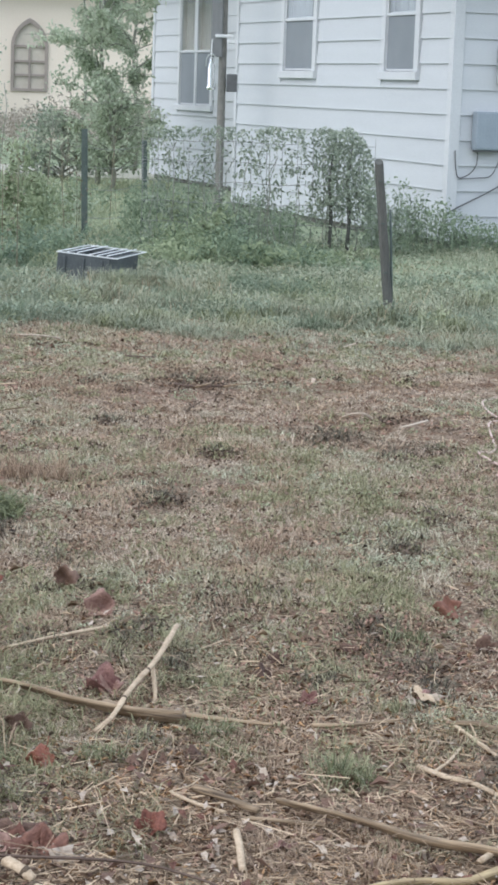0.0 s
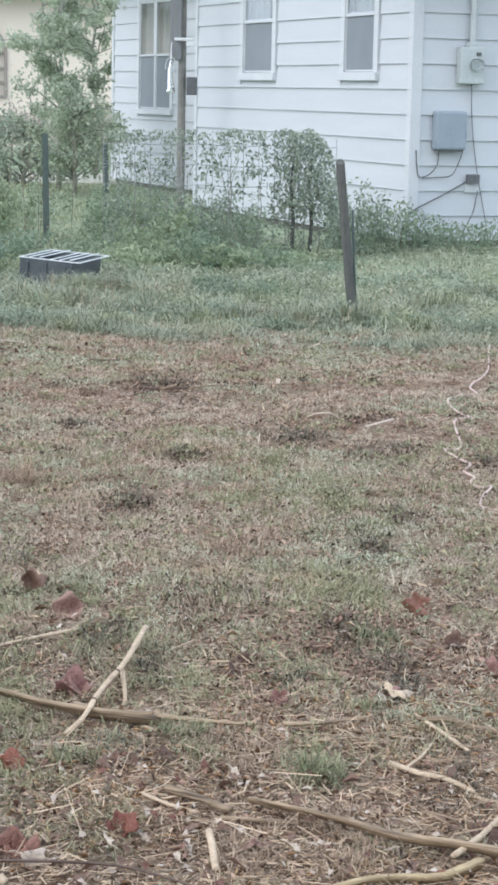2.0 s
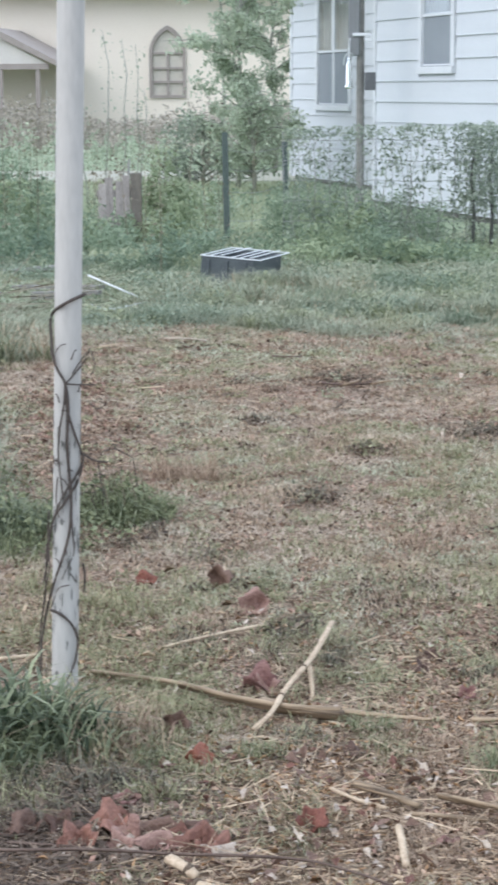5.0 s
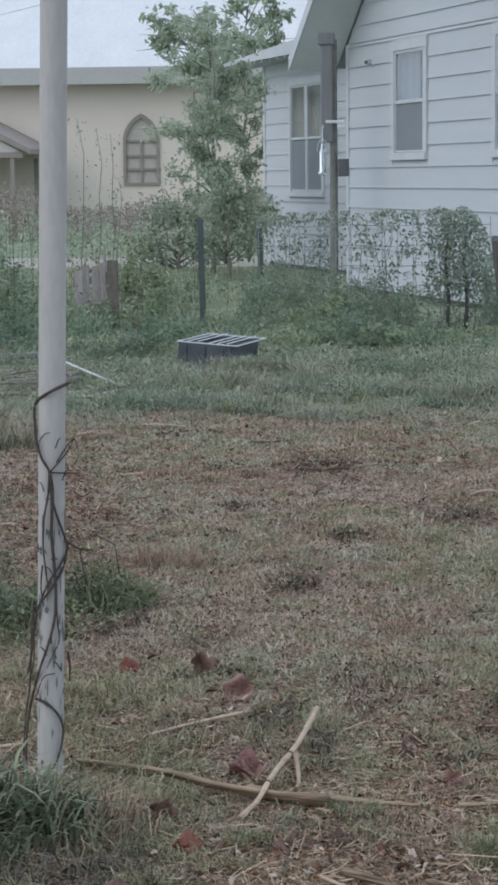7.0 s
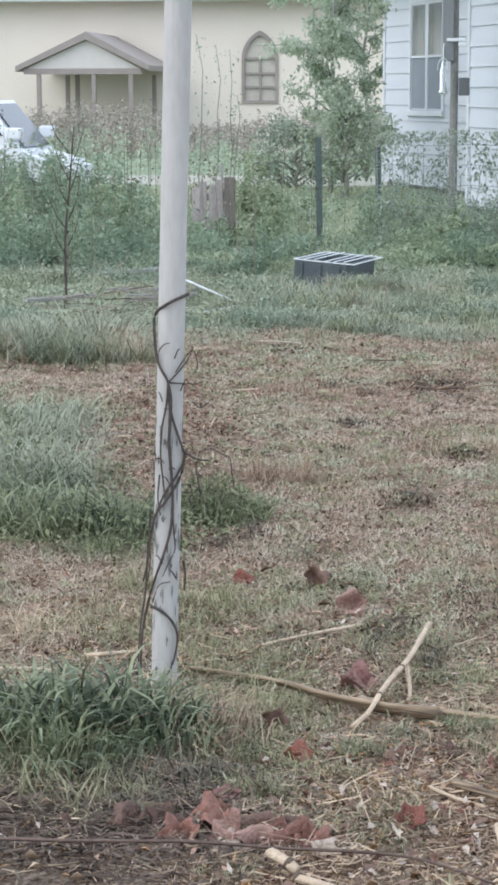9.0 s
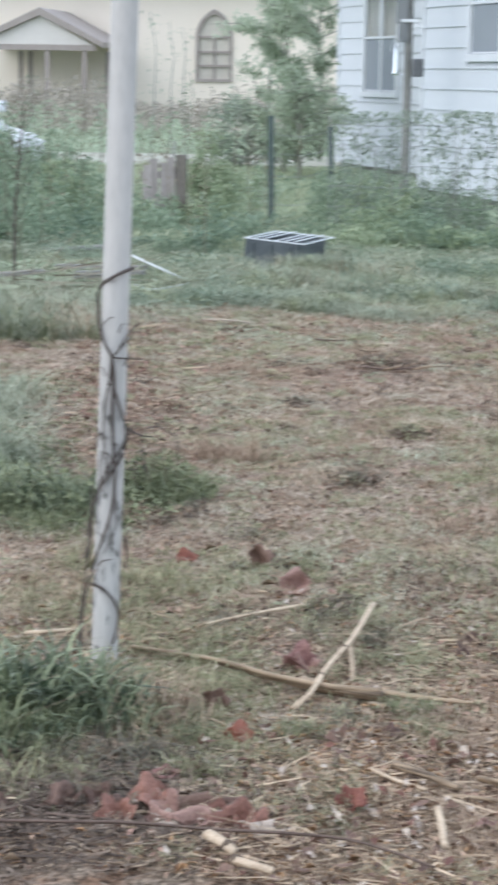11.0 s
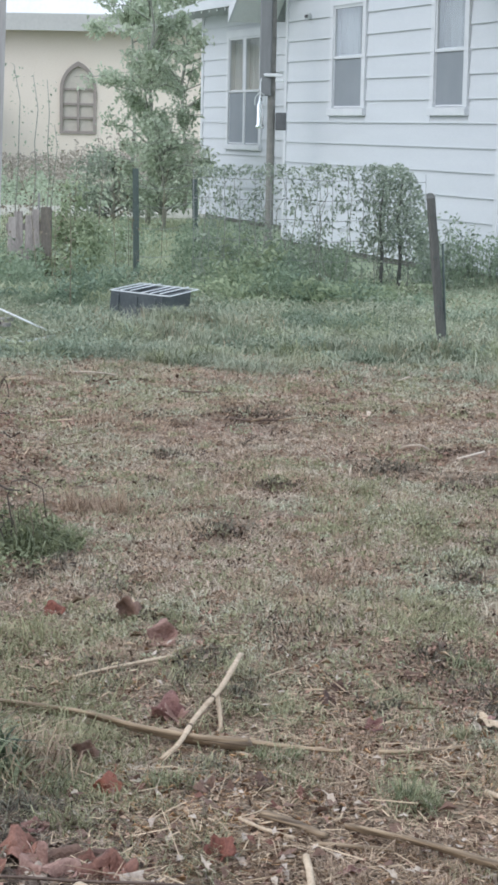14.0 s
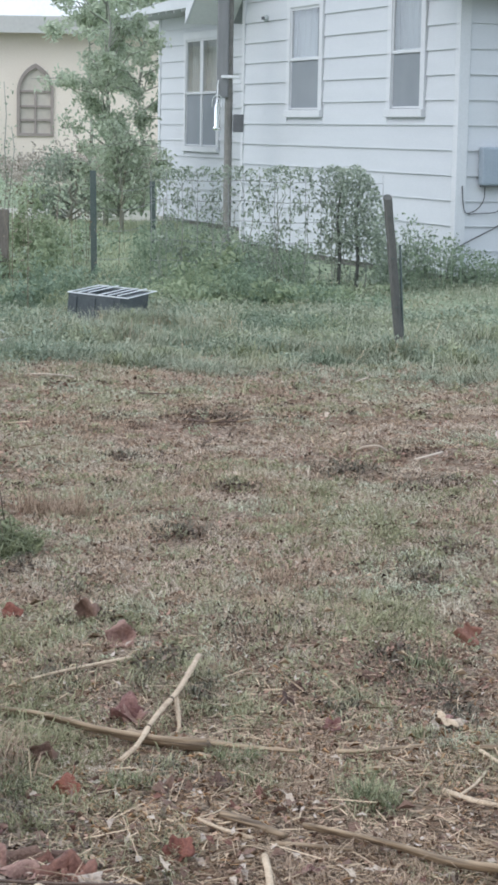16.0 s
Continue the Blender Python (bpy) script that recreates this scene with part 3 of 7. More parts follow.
side(wall_a, "y", 0.0, 0.075, LONG - 0.07, TALL, [WIN1, WIN2])
side(wall_b, "x", 0.0, 0.075, 4.0, TALL, [])
side(wall_c, "y", RECESS, 9.5, BACK - 0.08, HIGH, [WIN3])
for y0, y1, w in ((-0.035, 0.075, 0.11), (LONG - 0.07, LONG + 0.02, 0.11)):
    part("corner_board", box(-0.034, 0.09 if y0 < 0 else 0.05, y0, y1, BASE, TALL, 0.005), M_TRIM, house)
part("corner_board", box(RECESS - 0.034, RECESS + 0.08, BACK - 0.08, BACK + 0.03, BASE, HIGH, 0.005), M_TRIM, house)
part("foundation", box(0.05, DEEP, 0.05, LONG - 0.05, -0.2, BASE + 0.003), M_BOARD, house)
part("foundation", box(RECESS + 0.05, DEEP, LONG - 0.04, BACK - 0.05, -0.2, BASE + 0.003), M_BOARD, house)
sash_window(0.0, *WIN1)
sash_window(0.0, *WIN2)
sash_window(RECESS, *WIN3, mullions=1)

# gable over the long wall, and the steep roof
PITCH, PEAK, RAKE, OVER = 0.84, LONG / 2, 0.7, 0.4
TOP = TALL + PITCH * (PEAK + 0.05)


def under_roof(z):
    """How far along the long wall the gable reaches at a height, from its middle."""
    return max((TOP - z) / PITCH, 0.0)


k = math.ceil((TALL - FIRST) / LAP)
bm = bmesh.new()
tri = [bm.verts.new((x, y, z)) for x in (0.0, 0.14) for y, z in ((0.0, TALL), (LONG, TALL), (LONG, TALL + 0.03), (PEAK, TOP - 0.03), (0.0, TALL + 0.03))]
bm.faces.new(tri[:5])
bm.faces.new(tri[5:][::-1])
for q in range(5):
    bm.faces.new((tri[q], tri[q + 5], tri[(q + 1) % 5 + 5], tri[(q + 1) % 5]))
bmesh.ops.recalc_face_normals(bm, faces=bm.faces)
gable = part("gable", bm, M_TRIM, house, "white lap-sided gable above the long wall")
z0 = TALL + 0.004
while z0 < TOP - 0.4:
    z1 = FIRST + k * LAP
    if z1 - z0 > 0.03:
        reach = min(under_roof(z1) + 0.06, PEAK - 0.02)
        board(gable, "y", 0.0, PEAK - reach, PEAK + reach, z0, z1 + 0.004)
    z0, k = z1, k + 1

def roof_slope(sign):
    """One pitch of the main roof, a slab from ridge to eave."""
    bm = bmesh.new()
    edge = PEAK + OVER
    v = []
    for x in (-RAKE, DEEP + 0.5):
        for yy, z in ((0.0, TOP), (edge, TOP - PITCH * edge), (edge, TOP - PITCH * edge + 0.14), (0.0, TOP + 0.14)):
            v.append(bm.verts.new((x, PEAK + sign * yy, z)))
    for q in ((0, 1, 2, 3), (7, 6, 5, 4), (0, 4, 5, 1), (1, 5, 6, 2), (2, 6, 7, 3), (3, 7, 4, 0)):
        bm.faces.new([v[i] for i in q])
    bmesh.ops.recalc_face_normals(bm, faces=bm.faces)
    part("roof", bm, M_ROOFING, house, "grey shingled roof slope")
    bm = bmesh.new()
    v = []
    for x in (-RAKE - 0.03, -RAKE - 0.002):
        for yy, z in ((0.0, TOP - 0.03), (edge, TOP - PITCH * edge - 0.03), (edge, TOP - PITCH * edge + 0.15), (0.0, TOP + 0.15)):
            v.append(bm.verts.new((x, PEAK + sign * yy, z)))
    for q in ((0, 1, 2, 3), (7, 6, 5, 4), (0, 4, 5, 1), (1, 5, 6, 2), (2, 6, 7, 3), (3, 7, 4, 0)):
        bm.faces.new([v[i] for i in q])
    bmesh.ops.recalc_face_normals(bm, faces=bm.faces)
    part("rake_board", bm, M_TRIM, house, "white rake board")
    bm = bmesh.new()
    v = [bm.verts.new((x, PEAK + sign * yy, TOP - PITCH * yy - 0.004)) for x in (-RAKE, -0.04) for yy in (0.0, edge)]
    bm.faces.new((v[0], v[1], v[3], v[2]))
    ext = bmesh.ops.extrude_face_region(bm, geom=list(bm.faces))
    for e in ext["geom"]:
        if isinstance(e, bmesh.types.BMVert):
            e.co.z -= 0.02
    bmesh.ops.recalc_face_normals(bm, faces=bm.faces)
    part("soffit", bm, M_SOFFIT, house)


roof_slope(1)
roof_slope(-1)

# low roof of the rear wing
EAVE, EZ = 0.95, 3.56
wing = bmesh.new()
v = [wing.verts.new(p) for p in ((EAVE, LONG + 0.3, EZ + 0.06), (EAVE, 15.9, EZ + 0.02), (DEEP, 15.9, EZ + 1.0), (DEEP, LONG + 0.3, EZ + 1.0),
                                 (EAVE, LONG + 0.3, EZ + 0.24), (EAVE, 15.9, EZ + 0.05), (DEEP, 15.9, EZ + 1.1), (DEEP, LONG + 0.3, EZ + 1.15))]
for q in ((0, 1, 2, 3), (4, 7, 6, 5), (0, 4, 5, 1), (1, 5, 6, 2), (2, 6, 7, 3), (3, 7, 4, 0)):
    wing.faces.new([v[i] for i in q])
bmesh.ops.recalc_face_normals(wing, faces=wing.faces)
part("roof", wing, M_GRID, house, "low white metal roof of the wing")
fas = bmesh.new()
v = [fas.verts.new((x, y, z)) for x in (EAVE - 0.03, EAVE) for y, z in ((LONG + 0.3, EZ), (15.9, EZ), (15.9, EZ + 0.04), (11.6, EZ + 0.23), (LONG + 0.3, EZ + 0.23))]
fas.faces.new(v[:5])
fas.faces.new(v[5:][::-1])
for i in range(5):
    j = (i + 1) % 5
    fas.faces.new((v[i], v[i + 5], v[j + 5], v[j]))
bmesh.ops.recalc_face_normals(fas, faces=fas.faces)
part("fascia", fas, M_TRIM, house, "white tapered fascia board")
for k in range(16):
    yy = 9.4 + k * 0.42
    part("rafter_tail", box(EAVE + 0.01, RECESS + 0.01, yy, yy + 0.05, EZ - 0.04, EZ + 0.055), M_SOFFIT, house)

# small knob of an old fitting high on the long wall
fitting = new("wall_fitting")
fitting.matrix_world = house.matrix_world @ pose(-0.024, 5.8, 3.08)
tagged(fitting, "small grey round fitting on the siding", "fitting")
bm = bmesh.new()
bmesh.ops.create_cone(bm, cap_ends=True, segments=16, radius1=0.045, radius2=0.04, depth=0.05, matrix=pose(-0.02, 0, 0, 0, 90))
part("base", bm, M_METER, fitting)
part("knob", box(-0.08, -0.04, -0.02, 0.02, -0.02, 0.02, 0.006), M_BLACK, fitting)

# fittings on the end wall
meter = new("electric_meter")
meter.matrix_world = house.matrix_world @ pose(0.66, -0.024, 1.76)
tagged(meter, "grey steel electric meter box on the end wall", "meter")
part("body", box(-0.165, 0.13, -0.11, 0.0, 0.0, 0.39, 0.015), M_METER, meter)
bm = bmesh.new()
bmesh.ops.create_cone(bm, cap_ends=True, segments=24, radius1=0.075, radius2=0.062, depth=0.09, matrix=pose(0.02, -0.15, 0.2, 90))
part("dial_cover", bm, M_PANE, meter, "round glass meter cover")
bm = bmesh.new()
bmesh.ops.create_cone(bm, cap_ends=True, segments=24, radius1=0.07, radius2=0.07, depth=0.02, matrix=pose(0.05, -0.12, 0.2, 90))
part("dial", bm, M_METER, meter)
part("latch", box(0.02, 0.07, -0.13, -0.105, 0.3, 0.335, 0.004), M_BLACK, meter)
bm = bmesh.new()
bmesh.ops.create_cone(bm, cap_ends=True, segments=14, radius1=0.036, radius2=0.036, depth=1.25, matrix=pose(0, -0.05, 0.99))
part("conduit", bm, M_METER, meter, smooth=False)
part("collar", box(-0.06, 0.06, -0.1, -0.005, 0.365, 0.44, 0.015), M_METER, meter)

tbox = new("utility_box")
tbox.matrix_world = house.matrix_world @ pose(0.445, -0.024, 1.06)
tagged(tbox, "slate grey plastic utility box on the end wall", "box")
part("cover", box(-0.215, 0.15, -0.12, 0.0, 0.0, 0.41, 0.025), M_BOX, tbox)
part("hinge", box(0.15, 0.172, -0.07, -0.02, 0.12, 0.2, 0.004), M_BLACK, tbox)
part("base_lip", box(-0.19, 0.125, -0.1, -0.004, -0.02, 0.004, 0.004), M_BLACK, tbox)


def on_end_wall(points, out=0.045):
    return [house.matrix_world @ Vector((x, -out, z)) for x, z in points]


tap = new("wall_outlet")
tap.matrix_world = house.matrix_world @ pose(0.74, -0.024, 0.7)
tagged(tap, "small dark weatherproof outlet with white plate", "outlet")
part("plate", box(-0.1, 0.1, -0.02, 0.0, -0.1, 0.02, 0.005), M_TRIM, tap)
part("cover", box(-0.09, 0.05, -0.09, -0.018, -0.005, 0.095, 0.012), M_BLACK, tap)
for pts, rad, lab in (
        ([(0.31, 1.04), (0.3, 0.9), (0.22, 0.8), (0.1, 0.76), (0.06, 0.85), (0.04, 1.05)], 0.009, "thin dark cable looping from the utility box"),
        ([(0.6, 1.04), (0.55, 0.9), (0.47, 0.78), (0.3, 0.76), (0.12, 0.75)], 0.008, "thin dark cable hanging below the utility box"),
        ([(0.67, 0.72), (0.4, 0.58), (0.1, 0.44), (-0.04, 0.36)], 0.011, "dark cable running down the siding"),
        ([(0.8, 0.62), (0.76, 0.4), (0.66, 0.2), (0.6, 0.0)], 0.008, "dark cable dropping from the outlet"),
        ([(0.68, 1.76), (0.69, 1.5), (0.72, 1.2), (0.78, 0.85), (0.86, 0.5), (0.93, 0.2), (0.95, 0.0)], 0.007, "thin cable dropping from the meter")):
    tagged(tube("cable", smooth_line(on_end_wall(pts)), rad * 0.7, M_BLACK, None, lab, 6), category="cable")

# ---- post with feeder beside the house corner ----
upost = new("utility_post")
upost.matrix_world = pose(-0.9, 27.0, 0)
tagged(upost, "grey post with a dark sleeve and bracket by the house", "post")
bm = bmesh.new()
bmesh.ops.create_cone(bm, cap_ends=True, segments=14, radius1=0.055, radius2=0.05, depth=3.4, matrix=pose(0, 0, 1.65))
part("pole", bm, M_BOARD, upost)
part("sleeve", box(-0.16, -0.005, -0.1, 0.07, 2.02, 3.28, 0.02), M_SLEEVE, upost, "dark weathered sleeve")
part("cap", box(-0.2, 0.02, -0.12, 0.09, 3.28, 3.44, 0.02), M_SLEEVE, upost)
part("bracket", box(-0.1, 0.14, -0.14, -0.1, 2.27, 2.31, 0.01), M_GRID, upost, "white bracket")
part("arm", box(0.05, 0.16, -0.13, -0.06, 2.2, 2.25, 0.01), M_GRID, upost)
part("switch_box", box(0.06, 0.2, -0.12, 0.02, 1.58, 1.81, 0.015), M_BLACK, upost, "small dark switch box")
feeder = new("bird_feeder")
feeder.matrix_world = pose(-1.04, 26.84, 1.6)
tagged(feeder, "clear glass bottle feeder hung on the post bracket", "feeder")
v, f = tube_data([(0, 0, z) for z in (0, 0.03, 0.05, 0.3, 0.36, 0.4)], [0.05, 0.06, 0.04, 0.04, 0.02, 0.018], 14)
mesh_object("bottle", v, f, M_PANE, feeder, smooth=True)
tube("hook", smooth_line([(0, 0, 0.4), (0.0, 0, 0.5), (0.0, 0.05, 0.6), (0.02, 0.08, 0.7)]), 0.008, M_GRID, feeder)
tube("strap", smooth_line([(-0.07, 0, 0.3), (-0.06, 0, 0.4), (0, 0, 0.46), (0.06, 0, 0.4), (0.06, 0, 0.3)]), 0.008, M_METER, feeder)

# ---- the church across the lane ----
church = new("church")
church.matrix_world = pose(0, 58, 0)
tagged(church, "tan stucco church with metal roof and pointed window, paled for haze", "church")
AX, AW, Z0, ZS, ZT = -7.33, 0.52, 1.37, 2.6, 3.39


def arch(half, top):
    """Outline of a pointed window, from lower left round to lower right."""
    out = [(-half, Z0)]
    rise = top - ZS
    rad = (half * half + rise * rise) / (2 * half)
    for k in range(9):
        w = math.asin(rise / rad) * k / 8
        out.append((-half + rad - rad * math.cos(w), ZS + rad * math.sin(w)))
    return out + [(-x, z) for x, z in reversed(out[:-1])]


bm = bmesh.new()
outer = [(-26, -0.1), (-26, 4.56), (14, 4.56), (14, -0.1)]
hole = [(AX + x, z) for x, z in arch(AW, ZT)]
fr = [bm.verts.new((x, 0, z)) for x, z in outer]
hl = [bm.verts.new((x, 0, z)) for x, z in hole]
n = len(hl)
edges = [bm.edges.new((fr[i], fr[(i + 1) % 4])) for i in range(4)] + [bm.edges.new((hl[i], hl[(i + 1) % n])) for i in range(n)]
bmesh.ops.triangle_fill(bm, use_beauty=True, edges=edges)


def inside(px, pz):
    """Whether a point of the wall lies in the pointed opening."""
    odd = False
    for (xa, za), (xb, zb) in zip(hole, hole[1:] + hole[:1]):
        if (za > pz) != (zb > pz) and px < (xb - xa) * (pz - za) / (zb - za) + xa:
            odd = not odd
    return odd


for face in list(bm.faces):
    c = face.calc_center_median()
    if inside(c.x, c.z):
        bm.faces.remove(face)
ext = bmesh.ops.extrude_face_region(bm, geom=list(bm.faces))
for e in ext["geom"]:
    if isinstance(e, bmesh.types.BMVert):
        e.co.y += 0.3
bmesh.ops.recalc_face_normals(bm, faces=bm.faces)
part("wall", bm, M_CHURCH, church)
part("wall", box(-26, 14, 11.7, 12, -0.1, 4.56), M_CHURCH, church)
part("wall", box(-26, -25.7, 0.31, 11.69, -0.1, 4.56), M_CHURCH, church)
part("wall", box(13.7, 14, 0.31, 11.69, -0.1, 4.56), M_CHURCH, church)
bm = bmesh.new()
v = [bm.verts.new(p) for p in ((-27, -0.7, 4.5), (15, -0.7, 4.5), (15, 6, 7.6), (-27, 6, 7.6), (15, 12.7, 4.5), (-27, 12.7, 4.5),
                               (-27, -0.7, 4.68), (15, -0.7, 4.68), (15, 6, 7.8), (-27, 6, 7.8), (15, 12.7, 4.68), (-27, 12.7, 4.68))]
for q in ((0, 1, 2, 3), (3, 2, 4, 5), (6, 9, 8, 7), (9, 11, 10, 8), (0, 6, 7, 1), (5, 4, 10, 11), (0, 3, 9, 6), (3, 5, 11, 9), (1, 7, 8, 2), (2, 8, 10, 4)):
    bm.faces.new([v[i] for i in q])
bmesh.ops.recalc_face_normals(bm, faces=bm.faces)
part("roof", bm, M_TINROOF, church, "grey metal roof, paled for haze")
part("fascia", box(-27, 15, -0.74, -0.7, 4.2, 4.66), M_FASCIA, church)

bm = bmesh.new()
a, b = arch(AW, ZT), arch(AW - 0.085, ZT - 0.13)
b[0], b[-1] = (b[0][0], Z0 + 0.08), (b[-1][0], Z0 + 0.08)
va = [bm.verts.new((AX + x, -0.06, z)) for x, z in a]
vb = [bm.verts.new((AX + x, -0.06, z)) for x, z in b]
for i in range(len(va)):
    j = (i + 1) % len(va)
    bm.faces.new((va[i], va[j], vb[j], vb[i]))
ext = bmesh.ops.extrude_face_region(bm, geom=list(bm.faces))
for e in ext["geom"]:
    if isinstance(e, bmesh.types.BMVert):
        e.co.y += 0.12
bmesh.ops.recalc_face_normals(bm, faces=bm.faces)
awin = part("window", bm, M_FRAME, church, "pointed brown-framed window with pale panes")
bm = bmesh.new()
bm.faces.new([bm.verts.new((AX + x, 0.04, z)) for x, z in a])
part("pane", bm, M_ARCHPANE, awin)
part("muntin", box(AX - 0.03, AX + 0.03, -0.03, 0.03, Z0 + 0.08, ZS + 0.03), M_FRAME, awin)
for z in (1.82, 2.2, 2.62):
    part("muntin", box(AX - AW + 0.085, AX + AW - 0.085, -0.035, 0.028, z - 0.03, z + 0.03), M_FRAME, awin)

canopy = new("entrance_canopy")
canopy.matrix_world = pose(-11.5, 54, 0)
tagged(canopy, "small gabled entrance canopy on thin posts by the church", "canopy")
bm = bmesh.new()
v = [bm.verts.new((x, y, z)) for y in (-0.15, 3.9) for x, z in ((-1.9, 2.36), (0.03, 3.26), (1.72, 2.38), (1.72, 2.24), (0.03, 3.06), (-1.9, 2.22))]
for q in ((0, 1, 4, 5), (1, 2, 3, 4), (11, 10, 7, 6), (10, 9, 8, 7), (0, 6, 7, 1), (1, 7, 8, 2), (2, 8, 9, 3), (3, 9, 10, 4), (4, 10, 11, 5), (5, 11, 6, 0)):
    bm.faces.new([v[i] for i in q])
bmesh.ops.recalc_face_normals(bm, faces=bm.faces)
part("roof", bm, M_FRAME, canopy)
bm = bmesh.new()
gab = [bm.verts.new(p) for p in ((-1.62, 0, 2.3), (1.45, 0, 2.3), (0.03, 0, 3.05))]
bm.faces.new(gab)
ext = bmesh.ops.extrude_face_region(bm, geom=list(bm.faces))
for e in ext["geom"]:
    if isinstance(e, bmesh.types.BMVert):
        e.co.y += 0.06
part("gable", bm, M_CANOPY, canopy, "pale gable panel")
part("beam", box(-1.7, 1.5, -0.03, 0.1, 2.15, 2.296), M_FRAME, canopy)
for x, y in ((-1.3, 0.05), (-0.78, 2.5), (0.2, 0.05), (1.2, 0.05), (-1.3, 3.6), (1.2, 3.6)):
    part("post", box(x - 0.055, x + 0.055, y - 0.055, y + 0.055, -0.05, 2.16), M_FRAME, canopy)

wire = [(-19 + 21 * i / 14, 57.2 - 29 * i / 14, 4.7 + 1.1 * i / 14 - 0.3 * (1 - (i / 7 - 1) ** 2)) for i in range(15)]
tagged(tube("overhead_line", wire, 0.012, M_GRID, None, "thin pale service line from church to house", 5), category="cable")

# ---- white car parked in the weeds ----
car = new("car")
car.matrix_world = pose(-6.3, 25.6, 0)
tagged(car, "white car parked beyond the tall weeds", "car")
profile = [(-3.2, 0.35), (-3.25, 0.9), (-3.1, 1.05), (-2.7, 1.45), (-0.9, 1.55), (-0.3, 1.53), (0.2, 0.9), (0.6, 0.78), (0.72, 0.66), (0.74, 0.4), (0.6, 0.3), (-3.1, 0.3)]
bm = bmesh.new()
rows = []
for yy, inset, dz in ((-0.86, 0.06, -0.05), (-0.8, 0.0, 0.0), (0.8, 0.0, 0.0), (0.86, 0.06, -0.05)):
    rows.append([bm.verts.new((-1.1 + (x + 1.1) * (1 - inset * 0.3), yy * (0.88 if z > 1.2 else 1.0), z + dz * (z > 1.0))) for x, z in profile])
for r0, r1 in zip(rows, rows[1:]):
    for i in range(len(profile)):
        j = (i + 1) % len(profile)
        bm.faces.new((r0[i], r0[j], r1[j], r1[i]))
bm.faces.new(rows[0][::-1])
bm.faces.new(rows[-1])
bmesh.ops.recalc_face_normals(bm, faces=bm.faces)
body = part("body", bm, M_CARPAINT, car, smooth=False)
bm = bmesh.new()
bm.faces.new([bm.verts.new(p) for p in ((-0.26, -0.6, 1.48), (0.16, -0.68, 0.95), (0.16, 0.68, 0.95), (-0.26, 0.6, 1.48))])
bmesh.ops.translate(bm, verts=bm.verts, vec=(0.02, 0, 0.01))
part("windscreen", bm, M_DARKGLASS, car)
for yy in (-0.875, 0.875):
    bm = bmesh.new()
    k = 0.9
    q = [(-0.4, yy * k, 1.45), (-0.05, yy * 0.985, 1.1), (-1.3, yy * 0.985, 1.1), (-1.3, yy * k, 1.45)]
    bm.faces.new([bm.verts.new(p) for p in q])
    part("side_window", bm, M_DARKGLASS, car)
    mir = part("mirror", box(0.0, 0.2, yy * 1.02 - 0.09, yy * 1.02 + 0.09, 1.05, 1.2, 0.03), M_CARPAINT, car)
    part("headlight", box(0.58, 0.735, yy * 0.75 - 0.14, yy * 0.75 + 0.14, 0.6, 0.71, 0.02), M_GRID, car)
for x in (-2.5, 0.15):
    for yy in (-0.78, 0.78):
        bm = bmesh.new()
        bmesh.ops.create_cone(bm, cap_ends=True, segments=24, radius1=0.31, radius2=0.31, depth=0.2, matrix=pose(x, yy, 0.31, 90))
        wheel = part("wheel", bm, M_TYRE, car)
        bm = bmesh.new()
        bmesh.ops.create_cone(bm, cap_ends=True, segments=20, radius1=0.19, radius2=0.17, depth=0.22, matrix=pose(x, yy, 0.31, 90))
        part("rim", bm, M_METER, wheel)


# ---- fence, posts and hedge ----
def steel_post(x, y, height, lean):
    p = new("fence_post")
    p.matrix_world = pose(x, y, 0, 0, lean, 0)
    tagged(p, "dark steel fence post standing in the grass", "fence post", "fence posts")
    bm = bmesh.new()
    add_box(bm, -0.032, 0.032, -0.006, 0.006, -0.1, height, 0.002)
    add_box(bm, -0.006, 0.006, 0.006, 0.04, -0.1, height, 0.002)
    part("shaft", bm, M_TPOST, p)
    for k in range(int(height / 0.09)):
        part("stud", box(-0.012, 0.012, -0.014, -0.005, 0.08 + k * 0.09, 0.1 + k * 0.09), M_TPOST, p)


steel_post(-2.1, 21.3, 1.16, -1)
steel_post(-1.59, 23.0, 1.02, -1.5)

gate_post = new("wooden_post")
gate_post.matrix_world = pose(0.755, 14.72, 0)
tagged(gate_post, "dark weathered wooden post leaning in the grass", "post")
bm = bmesh.new()
rings = []
for k in range(9):
    z = -0.12 + 1.26 * k / 8
    cx, cy = -0.107 * z, 0.0
    w = 0.0325 - 0.002 * k / 8
    ring = []
    for s in range(8):
        ang = 2 * math.pi * (s + 0.5) / 8
        rr = w * (1.12 if s % 2 else 1.0) * (1 + 0.06 * math.sin(3.1 * k + 2 * s))
        ring.append(bm.verts.new((cx + rr * math.cos(ang), cy + rr * math.sin(ang), z + (0.02 * math.sin(ang) if k == 8 else 0))))
    rings.append(ring)
for r0, r1 in zip(rings, rings[1:]):
    for s in range(8):
        bm.faces.new((r0[s], r0[(s + 1) % 8], r1[(s + 1) % 8], r1[s]))
bm.faces.new(rings[0][::-1])
bm.faces.new(rings[-1])
part("shaft", bm, M_DARKWOOD, gate_post)
for z in (0.35, 0.7, 1.0):
    part("staple", box(-0.107 * z - 0.012, -0.107 * z + 0.014, -0.04, -0.031, z, z + 0.008), M_TPOST, gate_post)

stake = tube("stake", [(0.785, 14.75, -0.1), (0.762, 14.75, 0.3), (0.733, 14.75, 0.8)], [0.011, 0.01, 0.008], M_TPOST, None, "thin dark stake leaning beside the wooden post", 7)
tagged(stake, category="stake")

